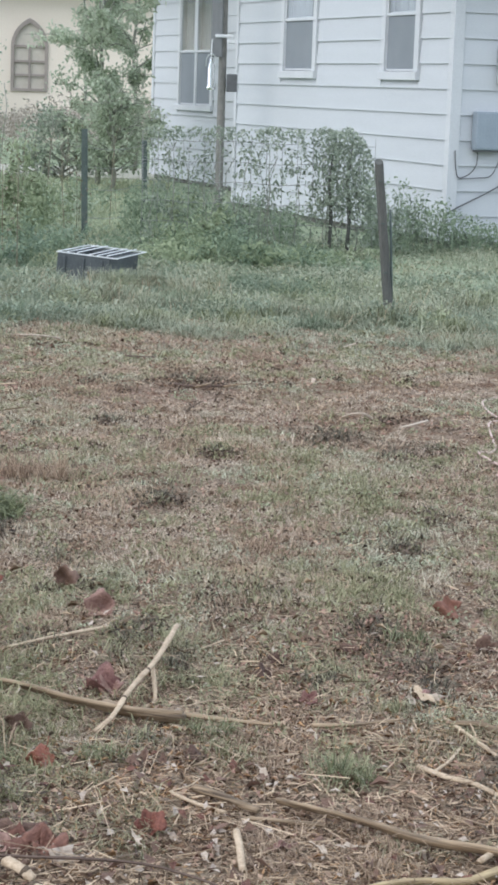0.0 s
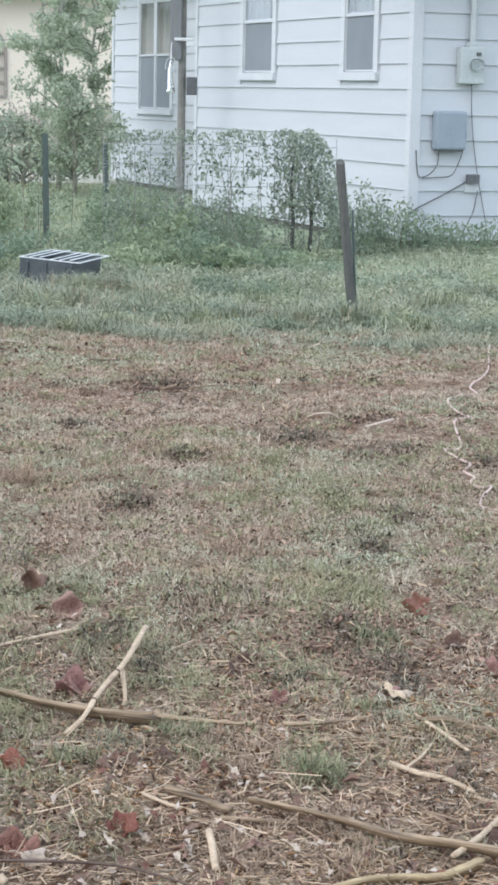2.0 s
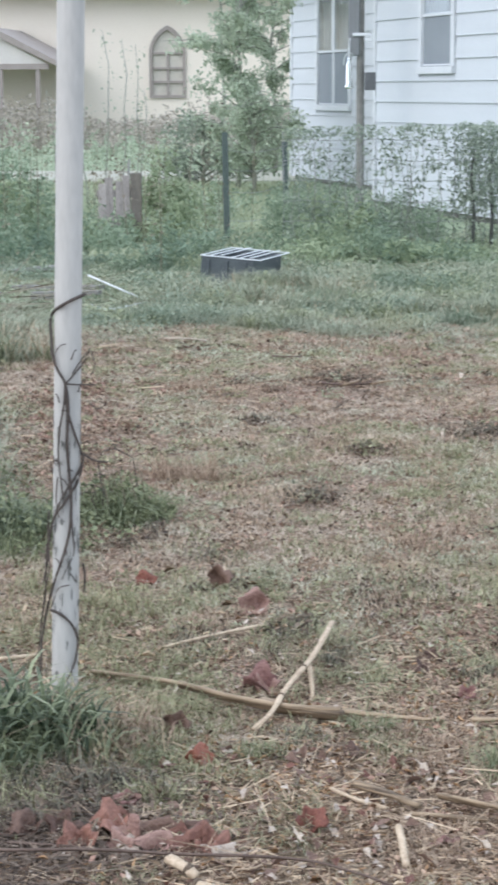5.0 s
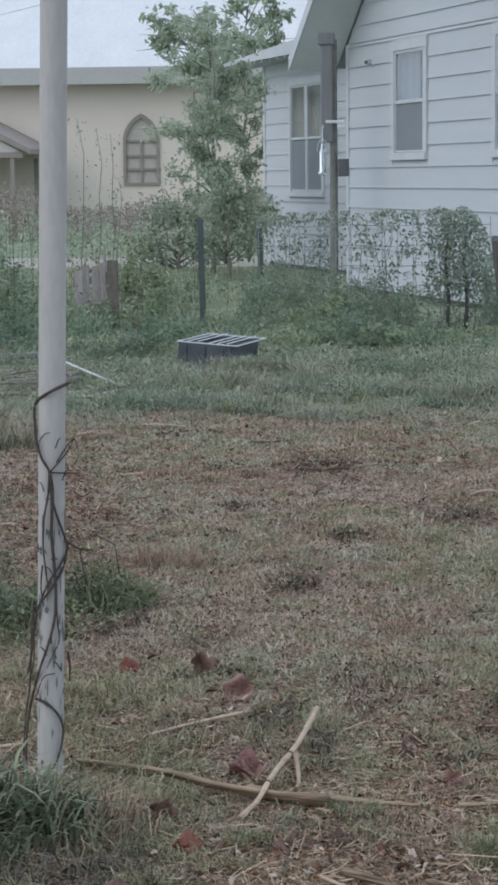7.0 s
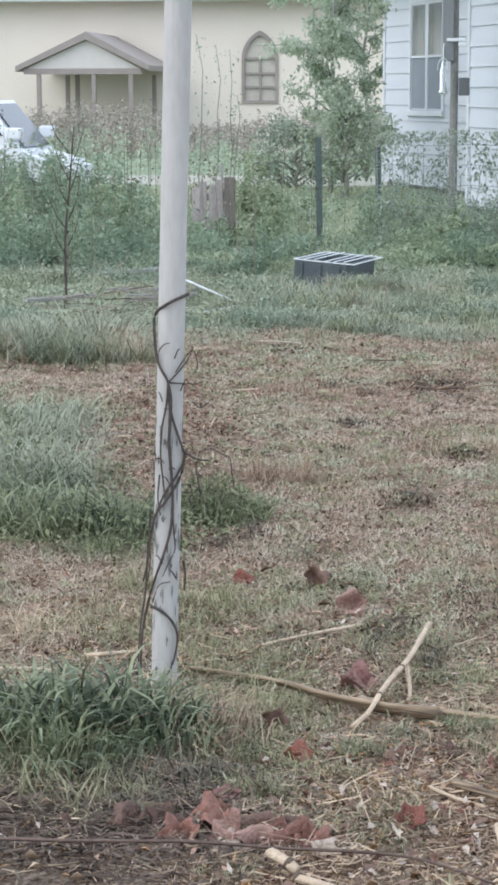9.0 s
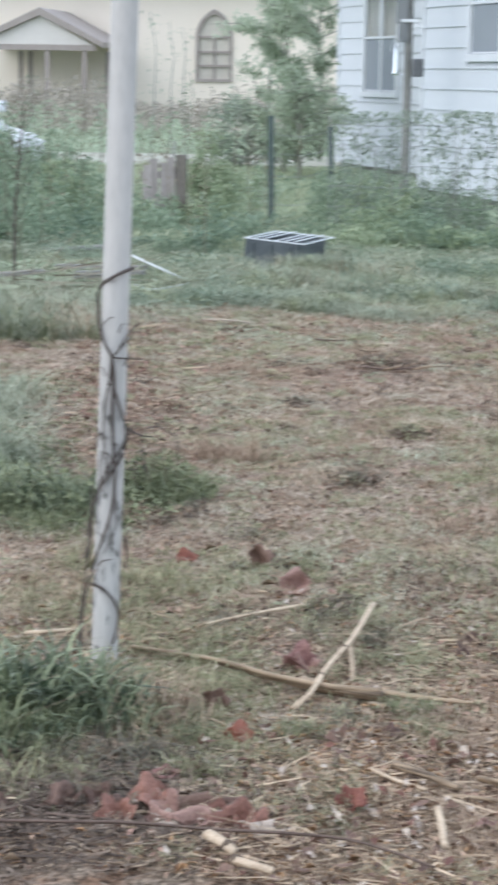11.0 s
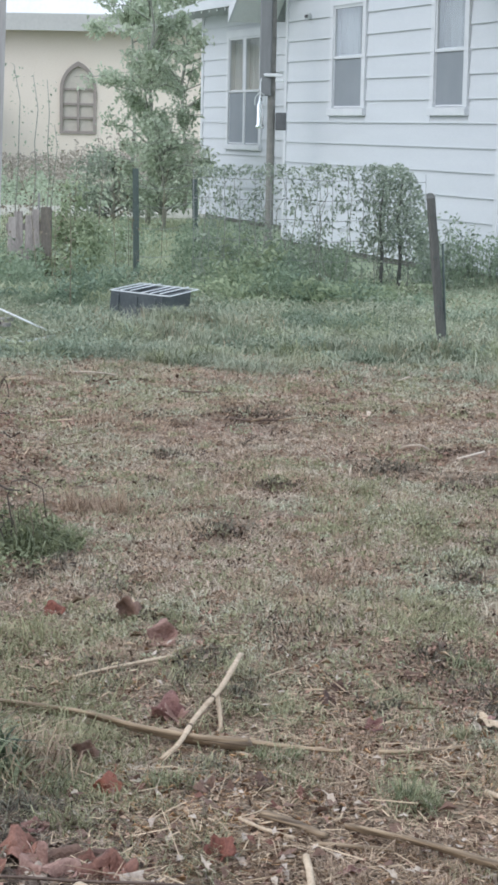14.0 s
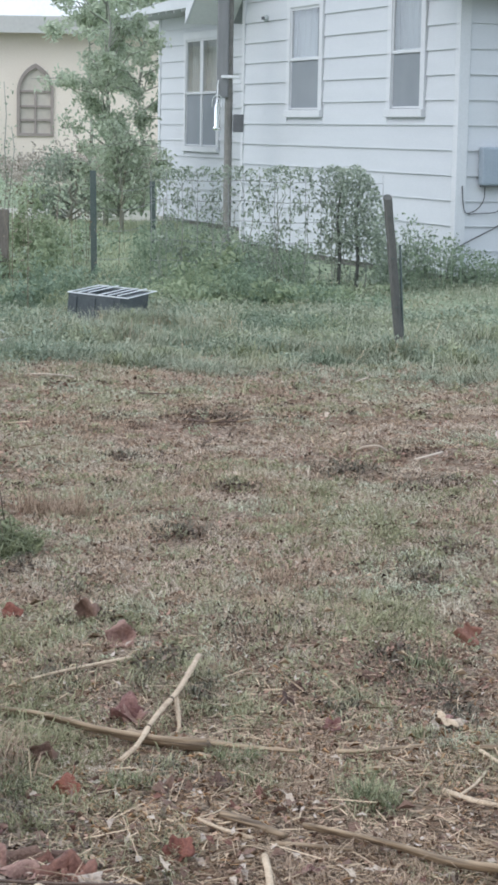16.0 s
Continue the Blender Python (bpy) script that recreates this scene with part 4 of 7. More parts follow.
fence = new("wire_fence")
tagged(fence, "slack wire fence strung between the steel posts", "fence")
LINE = [(-2.1, 21.28), (-1.59, 22.98)]
for z in (0.25, 0.55, 0.78, 0.98):
    pts = []
    for (xa, ya), (xb, yb) in zip(LINE, LINE[1:]):
        for k in range(5):
            t = k / 5
            pts.append((xa + (xb - xa) * t, ya + (yb - ya) * t, z - 0.05 * math.sin(math.pi * t)))
    pts.append((*LINE[-1], z))
    tube("wire", pts, 0.0028, M_WIRE, fence, sides=4)
for z in (0.3, 0.5, 0.7, 0.9, 1.1):
    tube("wire", [(-1.45 + 2.3 * k / 10, 20.35, z + 0.01 * math.sin(k * 1.9)) for k in range(11)], 0.003, M_WIRE, fence, sides=4)
for k in range(16):
    x = -1.45 + 2.3 * k / 15
    tube("stay", [(x, 20.352, 0.0), (x + 0.01, 20.352, 0.6), (x, 20.352, 1.18)], 0.003, M_WIRE, fence, sides=4)

# vines over the fence in front of the house
r = np.random.RandomState(5)
hedge = new("vine_hedge")
tagged(hedge, "grey-green vine hedge climbing a wire fence", "hedge")
n = 34000
hx = -1.42 + r.rand(n) * 2.3
hz = 0.12 + r.rand(n) * 1.2
top = 1.2 + 0.04 * (hx + 1.4) / 2.2 + 0.05 * patchy(hx, 0 * hx, 9, 3) - 0.6 * np.clip((hx - 0.6) / 0.3, 0, 1) ** 2.2
clumpy = patchy(hx * 2.2 + 7, hz + 3, 7, 11) * 0.5 + patchy(hx, hz, 13, 12) * 0.5
dense = np.clip((hx - 0.2) / 0.2, 0, 1) * np.clip((hz - 0.28) / 0.3, 0, 1)
rim = np.exp(-((hz - top + 0.04) / 0.07) ** 2)
want = 0.14 + 0.6 * np.clip((clumpy - 0.42) * 5, 0, 1) + 0.5 * rim + 2.2 * dense * (0.25 + 0.9 * patchy(hx, hz, 9, 13))
keep = (hz < top) & (r.rand(n) < want * 0.36)
hx, hz, dense = hx[keep], hz[keep], dense[keep]
hy = 20.35 + r.normal(0, 1, len(hx)) * (0.08 + 0.12 * dense)
v, t = flakes(hx, hy, hz, 0.022 + 0.038 * r.rand(len(hx)) ** 1.3, 0.9, 6, 0.6)
leaves = tri_mesh("leaves", v, t, M_HEDGE)
leaves.parent = hedge
tagged(leaves, kind="stuff")
for k in range(18):
    x = -1.4 + 2.1 * r.rand()
    pts, z = [], 0.0
    dx = 0
    while z < 1.05 + 0.2 * r.rand():
        pts.append((x + dx, 20.35 + r.normal(0, 0.03), z))
        z += 0.16
        dx += r.normal(0, 0.035)
    tube("vine", pts, [0.006 - 0.004 * i / len(pts) for i in range(len(pts))], M_TRUNK, hedge, sides=5)
for x in (0.42, 0.6):
    tube("stem", [(x, 20.3, -0.05), (x + 0.02, 20.32, 0.35), (x - 0.01, 20.33, 0.75), (x + 0.02, 20.34, 1.1)], [0.02, 0.018, 0.014, 0.008], M_DARKWOOD, hedge, sides=7)


# ---- plants ----
def stuff(name, data, material, label, category="grass"):
    ob = tri_mesh(name, *data, material)
    return tagged(ob, label, category, kind="stuff")


def weed_mass(x, y, height, seed, per=26, leaf=0.055):
    """Upright stems with leaves all the way up."""
    r = np.random.RandomState(seed)
    n = len(x)
    stems = blades(x, y, 0 * x, height, np.full(n, 0.008), height * 0.22 * r.rand(n), seed + 1)
    k = np.repeat(np.arange(n), per)
    up = 0.12 + 0.9 * r.rand(len(k)) ** 0.8
    spread = 0.09 * (1.15 - up * 0.6)
    lx = x[k] + r.normal(0, 1, len(k)) * spread
    ly = y[k] + r.normal(0, 1, len(k)) * spread
    lz = height[k] * up
    return stems, flakes(lx, ly, lz, leaf * (0.6 + 0.8 * r.rand(len(k))), 0.7, seed + 2, 0.5)


def weed_clumps(places, leaf, seed):
    """Bushy weed plants, each a fan of leafy stems; places are (x, y, radius, height, leaves)."""
    r = np.random.RandomState(seed)
    vs = []
    for i, (px, py, size, tall, count) in enumerate(places):
        stems = 5 + int(12 * size)
        sa, sd = r.rand(stems) * 2 * np.pi, size * np.sqrt(r.rand(stems))
        bx, by = px + 0.45 * sd * np.cos(sa), py + 0.45 * sd * np.sin(sa)
        tx, ty = px + sd * np.cos(sa), py + sd * np.sin(sa)
        th = tall * (0.55 + 0.5 * r.rand(stems)) * (1.05 - 0.4 * sd / size)
        vs.append(blades(bx, by, 0 * bx, th, np.full(stems, 0.008), np.hypot(tx - bx, ty - by), seed + 5 * i))
        k = r.randint(0, stems, count)
        q = 0.08 + 0.95 * r.rand(count) ** 0.7
        wide = (0.03 + 0.10 * size) * (1.2 - 0.5 * q)
        x = bx[k] + (tx - bx)[k] * q + r.normal(0, 1, count) * wide
        y = by[k] + (ty - by)[k] * q + r.normal(0, 1, count) * wide
        vs.append(flakes(x, y, np.maximum(th[k] * q + r.normal(0, 0.03, count), 0.01), leaf * (0.5 + 0.9 * r.rand(count)), 0.75, seed + 5 * i + 2, 0.46))
    return joined(*vs)


def low_before_pallet(places):
    """Keeps the weeds that grow before the old wooden pallet low."""
    return [(x, y, size, min(tall, 0.34) if -0.175 < x / y < -0.13 and y < 21.6 else tall, count) for x, y, size, tall, count in places]


def scatter_clumps(count, u0, u1, y0, y1, h0, h1, seed, density=1.0):
    """Places for weed plants in a wedge between two bearings and two distances."""
    r = np.random.RandomState(seed)
    out = []
    for _ in range(count):
        y = y0 + (y1 - y0) * r.rand()
        x = (u0 + (u1 - u0) * r.rand()) * y
        p = patchy(np.array([x]), np.array([y]), 0.8, seed + 1)[0]
        if p + 0.3 * r.rand() < 0.42:
            continue
        size = 0.16 + 0.22 * r.rand()
        out.append((x, y, size, (h0 + (h1 - h0) * r.rand()) * (0.65 + 0.7 * p), int(density * 900 * size)))
    return out


def small_tree(name, x, y, height, crown, leaves, seed, label, low=0.15, leaf=0.11, material=None):
    """Trunk, limbs and a crown of many small leaves gathered in clumps."""
    r = np.random.RandomState(seed)
    tree = new(name)
    tree.matrix_world = pose(x, y, 0)
    tagged(tree, label, "tree")
    tv, tf, tips = [], [], []

    def limb(pts, radii):
        v, f = tube_data(pts, radii, 6)
        k = len(tv)
        tv.extend(v)
        tf.extend(tuple(i + k for i in q) for q in f)
    trunk = [(0, 0, -0.1)]
    for k in range(1, 7):
        trunk.append((r.normal(0, 0.06), r.normal(0, 0.06), height * 0.85 * k / 6))
    limb(trunk, [0.05 - 0.0065 * k for k in range(7)])
    for k in range(34):
        z = height * (low + (0.85 - low) * r.rand())
        a = r.rand() * 2 * math.pi
        reach = crown * (0.35 + 0.75 * r.rand()) * (1.0 - 0.4 * abs(z / height - 0.5))
        end = (math.cos(a) * reach, math.sin(a) * reach, z + height * (0.16 * r.rand() - 0.02))
        mid = (end[0] * 0.5, end[1] * 0.5, z + 0.7 * (end[2] - z) + 0.05)
        limb([(0, 0, z - 0.1), mid, end], [0.013, 0.009, 0.004])
        for _ in range(3):
            q = 0.4 + 0.6 * r.rand()
            root = (end[0] * q, end[1] * q, z + (end[2] - z) * q)
            tip = (root[0] + r.normal(0, 0.16), root[1] + r.normal(0, 0.16), root[2] + r.normal(0.02, 0.13))
            limb([root, tip], [0.005, 0.002])
            tips.append((root, tip))
    mesh_object("trunk", tv, tf, M_TRUNK, tree, smooth=True)
    tips = np.array(tips)
    big = 0.4 + 1.2 * r.rand(len(tips)) ** 2
    pick = r.choice(len(tips), leaves, p=big / big.sum())
    along = r.rand(leaves)[:, None] * 1.15
    c = tips[pick, 0] + along * (tips[pick, 1] - tips[pick, 0]) + r.normal(0, 1, (leaves, 3)) * np.array([0.075, 0.075, 0.06])
    c[:, 2] = np.clip(c[:, 2] - 0.04 * r.rand(leaves), 0.05, height)
    v, t = flakes(c[:, 0], c[:, 1], c[:, 2], leaf * (0.6 + 0.8 * r.rand(leaves)), 0.8, seed + 3, 0.55)
    ob = tri_mesh("crown", v, t, material or M_TREE)
    ob.parent = tree
    return tree


small_tree("tree", -3.05, 33.0, 4.5, 1.15, 8200, 21, "pale leafy young tree beside the white house", low=0.12, leaf=0.078)
small_tree("tree", -3.78, 34.5, 1.25, 0.95, 2200, 22, "low bluish leafy shrub beside the lane", low=0.05, leaf=0.075, material=M_HEDGE)
small_tree("tree", -2.7, 31.5, 1.9, 0.75, 2600, 23, "bluish leafy shrub beside the house wall", low=0.05, leaf=0.078)
small_tree("tree", -2.95, 39.5, 5.6, 1.5, 4200, 24, "tall pale tree behind the rear wing", low=0.35, leaf=0.125)
small_tree("tree", -4.4, 44.0, 5.6, 1.5, 1300, 26, "tall pale tree before the church", low=0.62, leaf=0.17)

# thin saplings standing in the bank before the church
for i, (px, py, tall) in enumerate(((-4.17, 28.0, 2.25), (-4.42, 28.0, 2.4), (-3.94, 27.8, 2.2), (-4.0, 28.4, 1.6), (-4.6, 27.5, 1.4), (-3.3, 28.2, 1.3), (-5.3, 29.0, 1.6), (-6.2, 28.5, 1.5))):
    rr = random.Random(400 + i)
    pts = [(px + 0.05 * (rr.random() - 0.5) * q, py, tall * q / 5) for q in range(6)]
    sap = tube("sapling", pts, [0.011 - 0.0014 * q for q in range(6)], M_TRUNK, None, "thin sparse sapling in the weed bank", 5)
    tagged(sap, category="sapling", group="saplings")
    nr = np.random.RandomState(410 + i)
    up = 0.3 + 0.72 * nr.rand(46)
    v, t = flakes(px + nr.normal(0, 0.075, 46), py + nr.normal(0, 0.07, 46), tall * up, 0.03 + 0.035 * nr.rand(46), 0.8, 420 + i, 0.5)
    lv = tri_mesh("leaves", v, t, M_WEED)
    lv.parent = sap

# rough grass from the yard's edge to the fence
r = np.random.RandomState(31)
n = 120000
y = 13.2 + 9.5 * r.rand(n) ** 1.15
x = -0.29 * y - 0.4 + r.rand(n) * (0.46 * y + 0.8)
edge = 13.35 + 1.1 * (patchy(x, 0 * x, 1.1, 9) - 0.5) + 2.2 * (patchy(x, y, 3.0, 10) - 0.5) + 1.0 * np.exp(-((x + 1.5) / 0.55) ** 2)
keep = (y > edge) & (r.rand(n) < np.clip((y - edge) * 0.42 + 0.05, 0, 1)) & (r.rand(n) < 0.25 + 0.9 * patchy(x, y, 2.2, 14))
x, y = x[keep], y[keep]
tall = patchy(x, y, 1.5, 13) * 0.6 + patchy(x, y, 4.5, 15) * 0.4
hgt = (0.025 + 0.3 * np.clip(tall - 0.25, 0, 1) ** 1.3 * np.clip((y - 13.4) / 2.2, 0.25, 1)) * (0.4 + 0.8 * r.rand(len(x)))
half = len(x) * 9 // 20
stuff("tall_grass", blades(x[:half], y[:half], ground_z(x[:half], y[:half]), hgt[:half], 0.005 + 0.004 * r.rand(half), hgt[:half] * (0.4 + 1.0 * r.rand(half)), 32), M_MEADOW, "rough uneven grass along the yard's edge")
m = len(x) - half
stuff("ground_cover", flakes(x[half:], y[half:], ground_z(x[half:], y[half:]) + hgt[half:] * (0.3 + 0.8 * r.rand(m)), 0.016 + 0.034 * r.rand(m) ** 1.5, 0.6, 33, 0.5), M_MEADOW, "low leafy ground cover among the grass", "weeds")

# tufts that fray the edge of the rough grass
vs = []
for i in range(150):
    px = -4.0 + 6.2 * r.rand()
    py = 13.5 + 0.35 * math.sin(2.3 * px + 1) + 0.25 * math.sin(5.1 * px) + 1.3 * (r.rand() - 0.3) ** 2 * 2 + 0.9 * math.exp(-((px + 1.5) / 0.55) ** 2)
    k, size = 60 + int(90 * r.rand()), 0.06 + 0.14 * r.rand()
    x, y = px + size * r.normal(0, 0.6, k), py + size * r.normal(0, 0.8, k)
    h = size * (0.3 + 0.9 * r.rand(k)) * (0.5 + 0.5 * r.rand())
    vs.append(blades(x, y, ground_z(x, y), h, 0.003 + 0.003 * r.rand(k), h * (0.9 + 1.6 * r.rand(k)), 900 + i))
for i in range(110):
    px, py = -3.8 + 6.0 * r.rand(), 12.4 + 1.3 * r.rand() ** 0.6
    k, size = 30 + int(60 * r.rand()), 0.04 + 0.09 * r.rand()
    x, y = px + size * r.normal(0, 0.8, k), py + size * r.normal(0, 1.4, k)
    h = size * (0.2 + 0.6 * r.rand(k))
    vs.append(blades(x, y, ground_z(x, y), h, 0.003 + 0.002 * r.rand(k), h * (0.9 + 1.8 * r.rand(k)), 1500 + i))
stuff("edge_tufts", joined(*vs), M_MEADOW, "ragged grass tufts along the bare yard")


def mounds(count, x0, x1, y0, y1, spread, tall, leaf, seed, blade=0.4):
    """Uneven domes of small leaves and arching blades, as one set."""
    r = np.random.RandomState(seed)
    vs = []
    for i in range(count):
        py = y0 + (y1 - y0) * r.rand()
        px = (x0 + (x1 - x0) * r.rand()) * py / 15
        if patchy(np.array([px]), np.array([py]), 0.9, seed)[0] + 0.35 * r.rand() < 0.5:
            continue
        if -4.2 < px < -2.0 and 14.4 < py < 16.6:
            continue
        size, h = spread * (0.5 + r.rand()), tall * (0.4 + 1.1 * r.rand() ** 1.5)
        k = int(130 * (size / spread) ** 1.5)
        a, d = r.rand(k) * 2 * np.pi, np.sqrt(r.rand(k))
        x, y = px + d * size * np.cos(a), py + d * size * 1.2 * np.sin(a)
        z = ground_z(x, y) + h * (1 - 0.75 * d * d) * (0.25 + 0.8 * r.rand(k))
        vs.append(flakes(x, y, z, leaf * (0.5 + r.rand(k)), 0.75, seed + 7 * i, 0.42))
        m = int(k * blade)
        x, y = px + size * r.normal(0, 0.5, m), py + size * r.normal(0, 0.6, m)
        hh = h * (0.5 + 0.9 * r.rand(m))
        vs.append(arching(x, y, ground_z(x, y), hh, 0.003 + 0.003 * r.rand(m), hh * (0.5 + 1.1 * r.rand(m)), seed + 7 * i + 3))
    return joined(*vs)


stuff("grass_mounds", mounds(120, -4.0, 2.0, 14.0, 18.0, 0.2, 0.13, 0.034, 1200), M_MEADOW, "uneven leafy mounds in the rough grass")
stuff("grass_mounds", mounds(60, -4.0, 2.0, 13.9, 19.0, 0.17, 0.12, 0.034, 2400), M_LAWN, "yellow-green leafy mounds in the rough grass")
stuff("grass_mounds", mounds(130, -4.0, 2.0, 13.9, 18.6, 0.18, 0.12, 0.034, 5200), M_BAND, "grey-green leafy mounds in the rough grass")
stuff("grass_mounds", mounds(60, -4.0, 0.4, 14.6, 18.6, 0.2, 0.13, 0.03, 3600), M_TALL, "darker green leafy mounds in the rough grass")
vs = []
for px, py, size, k in ((-1.5, 16.36, 0.1, 160), (-1.4, 16.4, 0.13, 300), (-1.28, 16.42, 0.13, 300), (-1.14, 16.5, 0.13, 260), (0.8, 14.55, 0.1, 160), (0.7, 14.6, 0.08, 120)):
    x, y = px + size * r.normal(0, 0.7, k), py + 0.1 * r.normal(0, 1, k)
    h = 0.2 * (0.3 + 0.9 * r.rand(k))
    vs.append(blades(x, y, ground_z(x, y), h, 0.003 + 0.003 * r.rand(k), h * (0.4 + 1.0 * r.rand(k)), 1100 + int(100 * px)))
stuff("tall_grass", joined(*vs), M_MEADOW, "tall grass tufts against the crate and the post")
# heap of dead grey stems by the scrap boards
n = 170
x, y = -2.95 + 0.6 * r.normal(0, 0.6, n), 14.7 + 0.55 * r.normal(0, 0.6, n)
stuff("brush_heap", straws(x, y, 0.02 + 0.2 * r.rand(n) ** 1.6 * np.exp(-((x + 2.75) / 0.8) ** 2), 0.15 + 0.5 * r.rand(n), 0.004 + 0.006 * r.rand(n), 0.2, 34), M_STEM, "heap of dead grey stems beside the scrap boards", "brush")

# weeds under the hedge and along the fence
under = [(x, y, size, tall * float(np.clip(0.95 - (x + 0.4) * 0.8, 0.3, 1.15)), int(count * 0.8)) for x, y, size, tall, count in scatter_clumps(72, -0.064, 0.05, 18.4, 20.4, 0.16, 0.46, 392)]
stuff("weeds", weed_clumps(under[::2], 0.045, 393), M_WEED, "low leafy weeds below the vine hedge", "weeds")
stuff("weeds", weed_clumps(under[1::3], 0.065, 394), M_FOREST, "broad-leaved weeds below the vine hedge", "weeds")
stuff("weeds", weed_clumps(under[3::6], 0.04, 395), M_DEEP, "dark low weeds below the vine hedge", "weeds")
stuff("weeds", weed_clumps([(0.93, 21.1, 0.16, 0.72, 260), (1.1, 21.3, 0.2, 0.66, 300), (1.32, 21.4, 0.2, 0.6, 300), (1.52, 21.5, 0.18, 0.48, 240), (1.0, 20.8, 0.2, 0.45, 240), (1.75, 21.6, 0.2, 0.34, 220), (2.0, 21.7, 0.2, 0.28, 200)], 0.05, 46), M_HEDGE, "dull blue-green shrubby weeds beside the leaning post", "weeds")
n = 210
x = 0.85 + 2.0 * r.rand(n) ** 1.5
y = 20.9 + 0.9 * r.rand(n) + 0.2 * (x - 0.8)
s, l = weed_mass(x, y, 0.15 + 0.75 * patchy(x, y, 3, 18) ** 1.3 * np.clip(1.6 - 0.6 * x, 0.25, 1), 44, 12, 0.045)
stuff("weeds", joined(s, l), M_WEED, "thin leafy weeds against the end wall", "weeds")
n = 260
x = -1.75 + 1.9 * r.rand(n)
y = 20.8 + 1.6 * r.rand(n) - 0.25 * x
s, l = weed_mass(x, y, (0.2 + 0.45 * patchy(x, y, 2.2, 36)) * (0.6 + 0.6 * r.rand(n)) * np.clip(0.85 - 0.3 * x, 0.5, 1.2), 37, 20, 0.045)
stuff("weeds", joined(s, l), M_WEED, "soft green weeds between the hedge and the house", "weeds")
SHRUBS = [(-2.93, 22.6, 0.24, 1.05, 760), (-2.72, 22.4, 0.24, 0.7, 460), (-1.02, 20.7, 0.24, 0.78, 420), (-0.72, 20.3, 0.2, 0.55, 300), (-4.6, 22.5, 0.3, 0.75, 600), (-4.25, 21.6, 0.26, 0.6, 460)]
stuff("weeds", weed_clumps(SHRUBS + low_before_pallet(scatter_clumps(18, -0.3, -0.105, 19.5, 24.5, 0.3, 0.85, 360)), 0.075, 361), M_FOREST, "broad-leaved yellow-green weeds in the bank", "weeds")
stuff("weeds", weed_clumps(low_before_pallet(scatter_clumps(48, -0.31, -0.103, 17.9, 20.6, 0.12, 0.7, 350, 0.8)), 0.055, 351), M_WEED, "thick bank of green weeds before the lawn", "weeds")
stuff("weeds", weed_clumps(low_before_pallet(scatter_clumps(24, -0.31, -0.1, 17.9, 19.8, 0.12, 0.42, 354, 0.8)), 0.05, 355), M_DEEP, "dark green leafy weeds at the foot of the bank", "weeds")
stuff("weeds", weed_clumps(low_before_pallet(scatter_clumps(22, -0.31, -0.1, 21.0, 27.5, 0.25, 0.75, 370, 0.8)), 0.06, 371), M_TREE, "pale small-leaved weeds behind the bank", "weeds")
stuff("weeds", weed_clumps([(-3.42, 20.9, 0.16, 0.62, 150), (-3.2, 20.85, 0.16, 0.5, 140), (-3.02, 20.8, 0.14, 0.44, 110), (-3.32, 20.7, 0.2, 0.4, 160)], 0.05, 373), M_WEED, "thin weeds growing over the wooden pallet", "weeds")
stuff("weeds", weed_clumps(scatter_clumps(12, -0.104, -0.066, 17.8, 22.5, 0.06, 0.2, 374, 0.6), 0.05, 375), M_WEED, "low weeds between the fence posts", "weeds")
stuff("weeds", weed_clumps([(-6.25 + 0.16 * k, 24.3 - 0.3 * (k % 3), 0.26, 1.0 - 0.025 * k + 0.12 * (k % 2), 700) for k in range(10)] + scatter_clumps(20, -0.3, -0.18, 19.0, 23.5, 0.55, 1.05, 376), 0.06, 377), M_WEED, "tall green weeds before the parked car", "weeds")
n = 30000
y = 18.5 + 17 * r.rand(n) ** 1.2
x = -0.31 * y + r.rand(n) * (0.31 * y - 0.055 * y)
h = (0.05 + 0.16 * patchy(x, y, 1.3, 380) ** 2) * (0.5 + 0.7 * r.rand(n))
stuff("lawn_grass", arching(x, y, ground_z(x, y), h, 0.005 + 0.0003 * y * r.rand(n), h * (0.4 + 0.9 * r.rand(n)), 381), M_LAWN, "pale green grass beyond the weeds")
n = 90
x = -7.2 + 2.6 * r.rand(n)
y = 20.5 + 4.2 * r.rand(n)
s, l = weed_mass(x, y, 0.65 + 0.5 * r.rand(n), 58, 34, 0.055)
stuff("weeds", joined(s, l), M_WEED, "tall weeds before the parked car", "weeds")
n = 46
x = -3.9 + 2.1 * r.rand(n)
y = 23.6 + 4.5 * r.rand(n)
s, l = weed_mass(x, y, 0.12 + 0.4 * patchy(x, y, 1.5, 63) * (0.5 + 0.6 * r.rand(n)), 64, 24, 0.07)
stuff("weeds", joined(s, l), M_WEED, "soft green weeds behind the fence posts", "weeds")
n = 110
y = 17 + 13 * r.rand(n)
x = -0.29 * y + r.rand(n) * (0.29 * y - 2.0)
s, l = weed_mass(x, y, 0.7 + 0.85 * r.rand(n), 56, 16, 0.035)
stuff("weeds", joined(s, l), M_STEM, "tall thin seeding weed stalks", "weeds")
n = 24
x, y = -3.8 + 0.2 * r.normal(0, 1, n), 24.6 + 0.25 * r.normal(0, 1, n)
s, l = weed_mass(x, y, 0.5 + 0.35 * r.rand(n), 57, 14, 0.045)
stuff("dead_weeds", joined(s, l), M_STEM, "stand of brown dead weeds in the bank", "weeds")
n = 620
y = 50 + 4 * r.rand(n)
x = -0.3 * y + r.rand(n) * 0.26 * y
s, l = weed_mass(x, y, 0.7 + 0.9 * patchy(x, y, 0.5, 65) * (0.5 + 0.6 * r.rand(n)), 66, 26, 0.09)
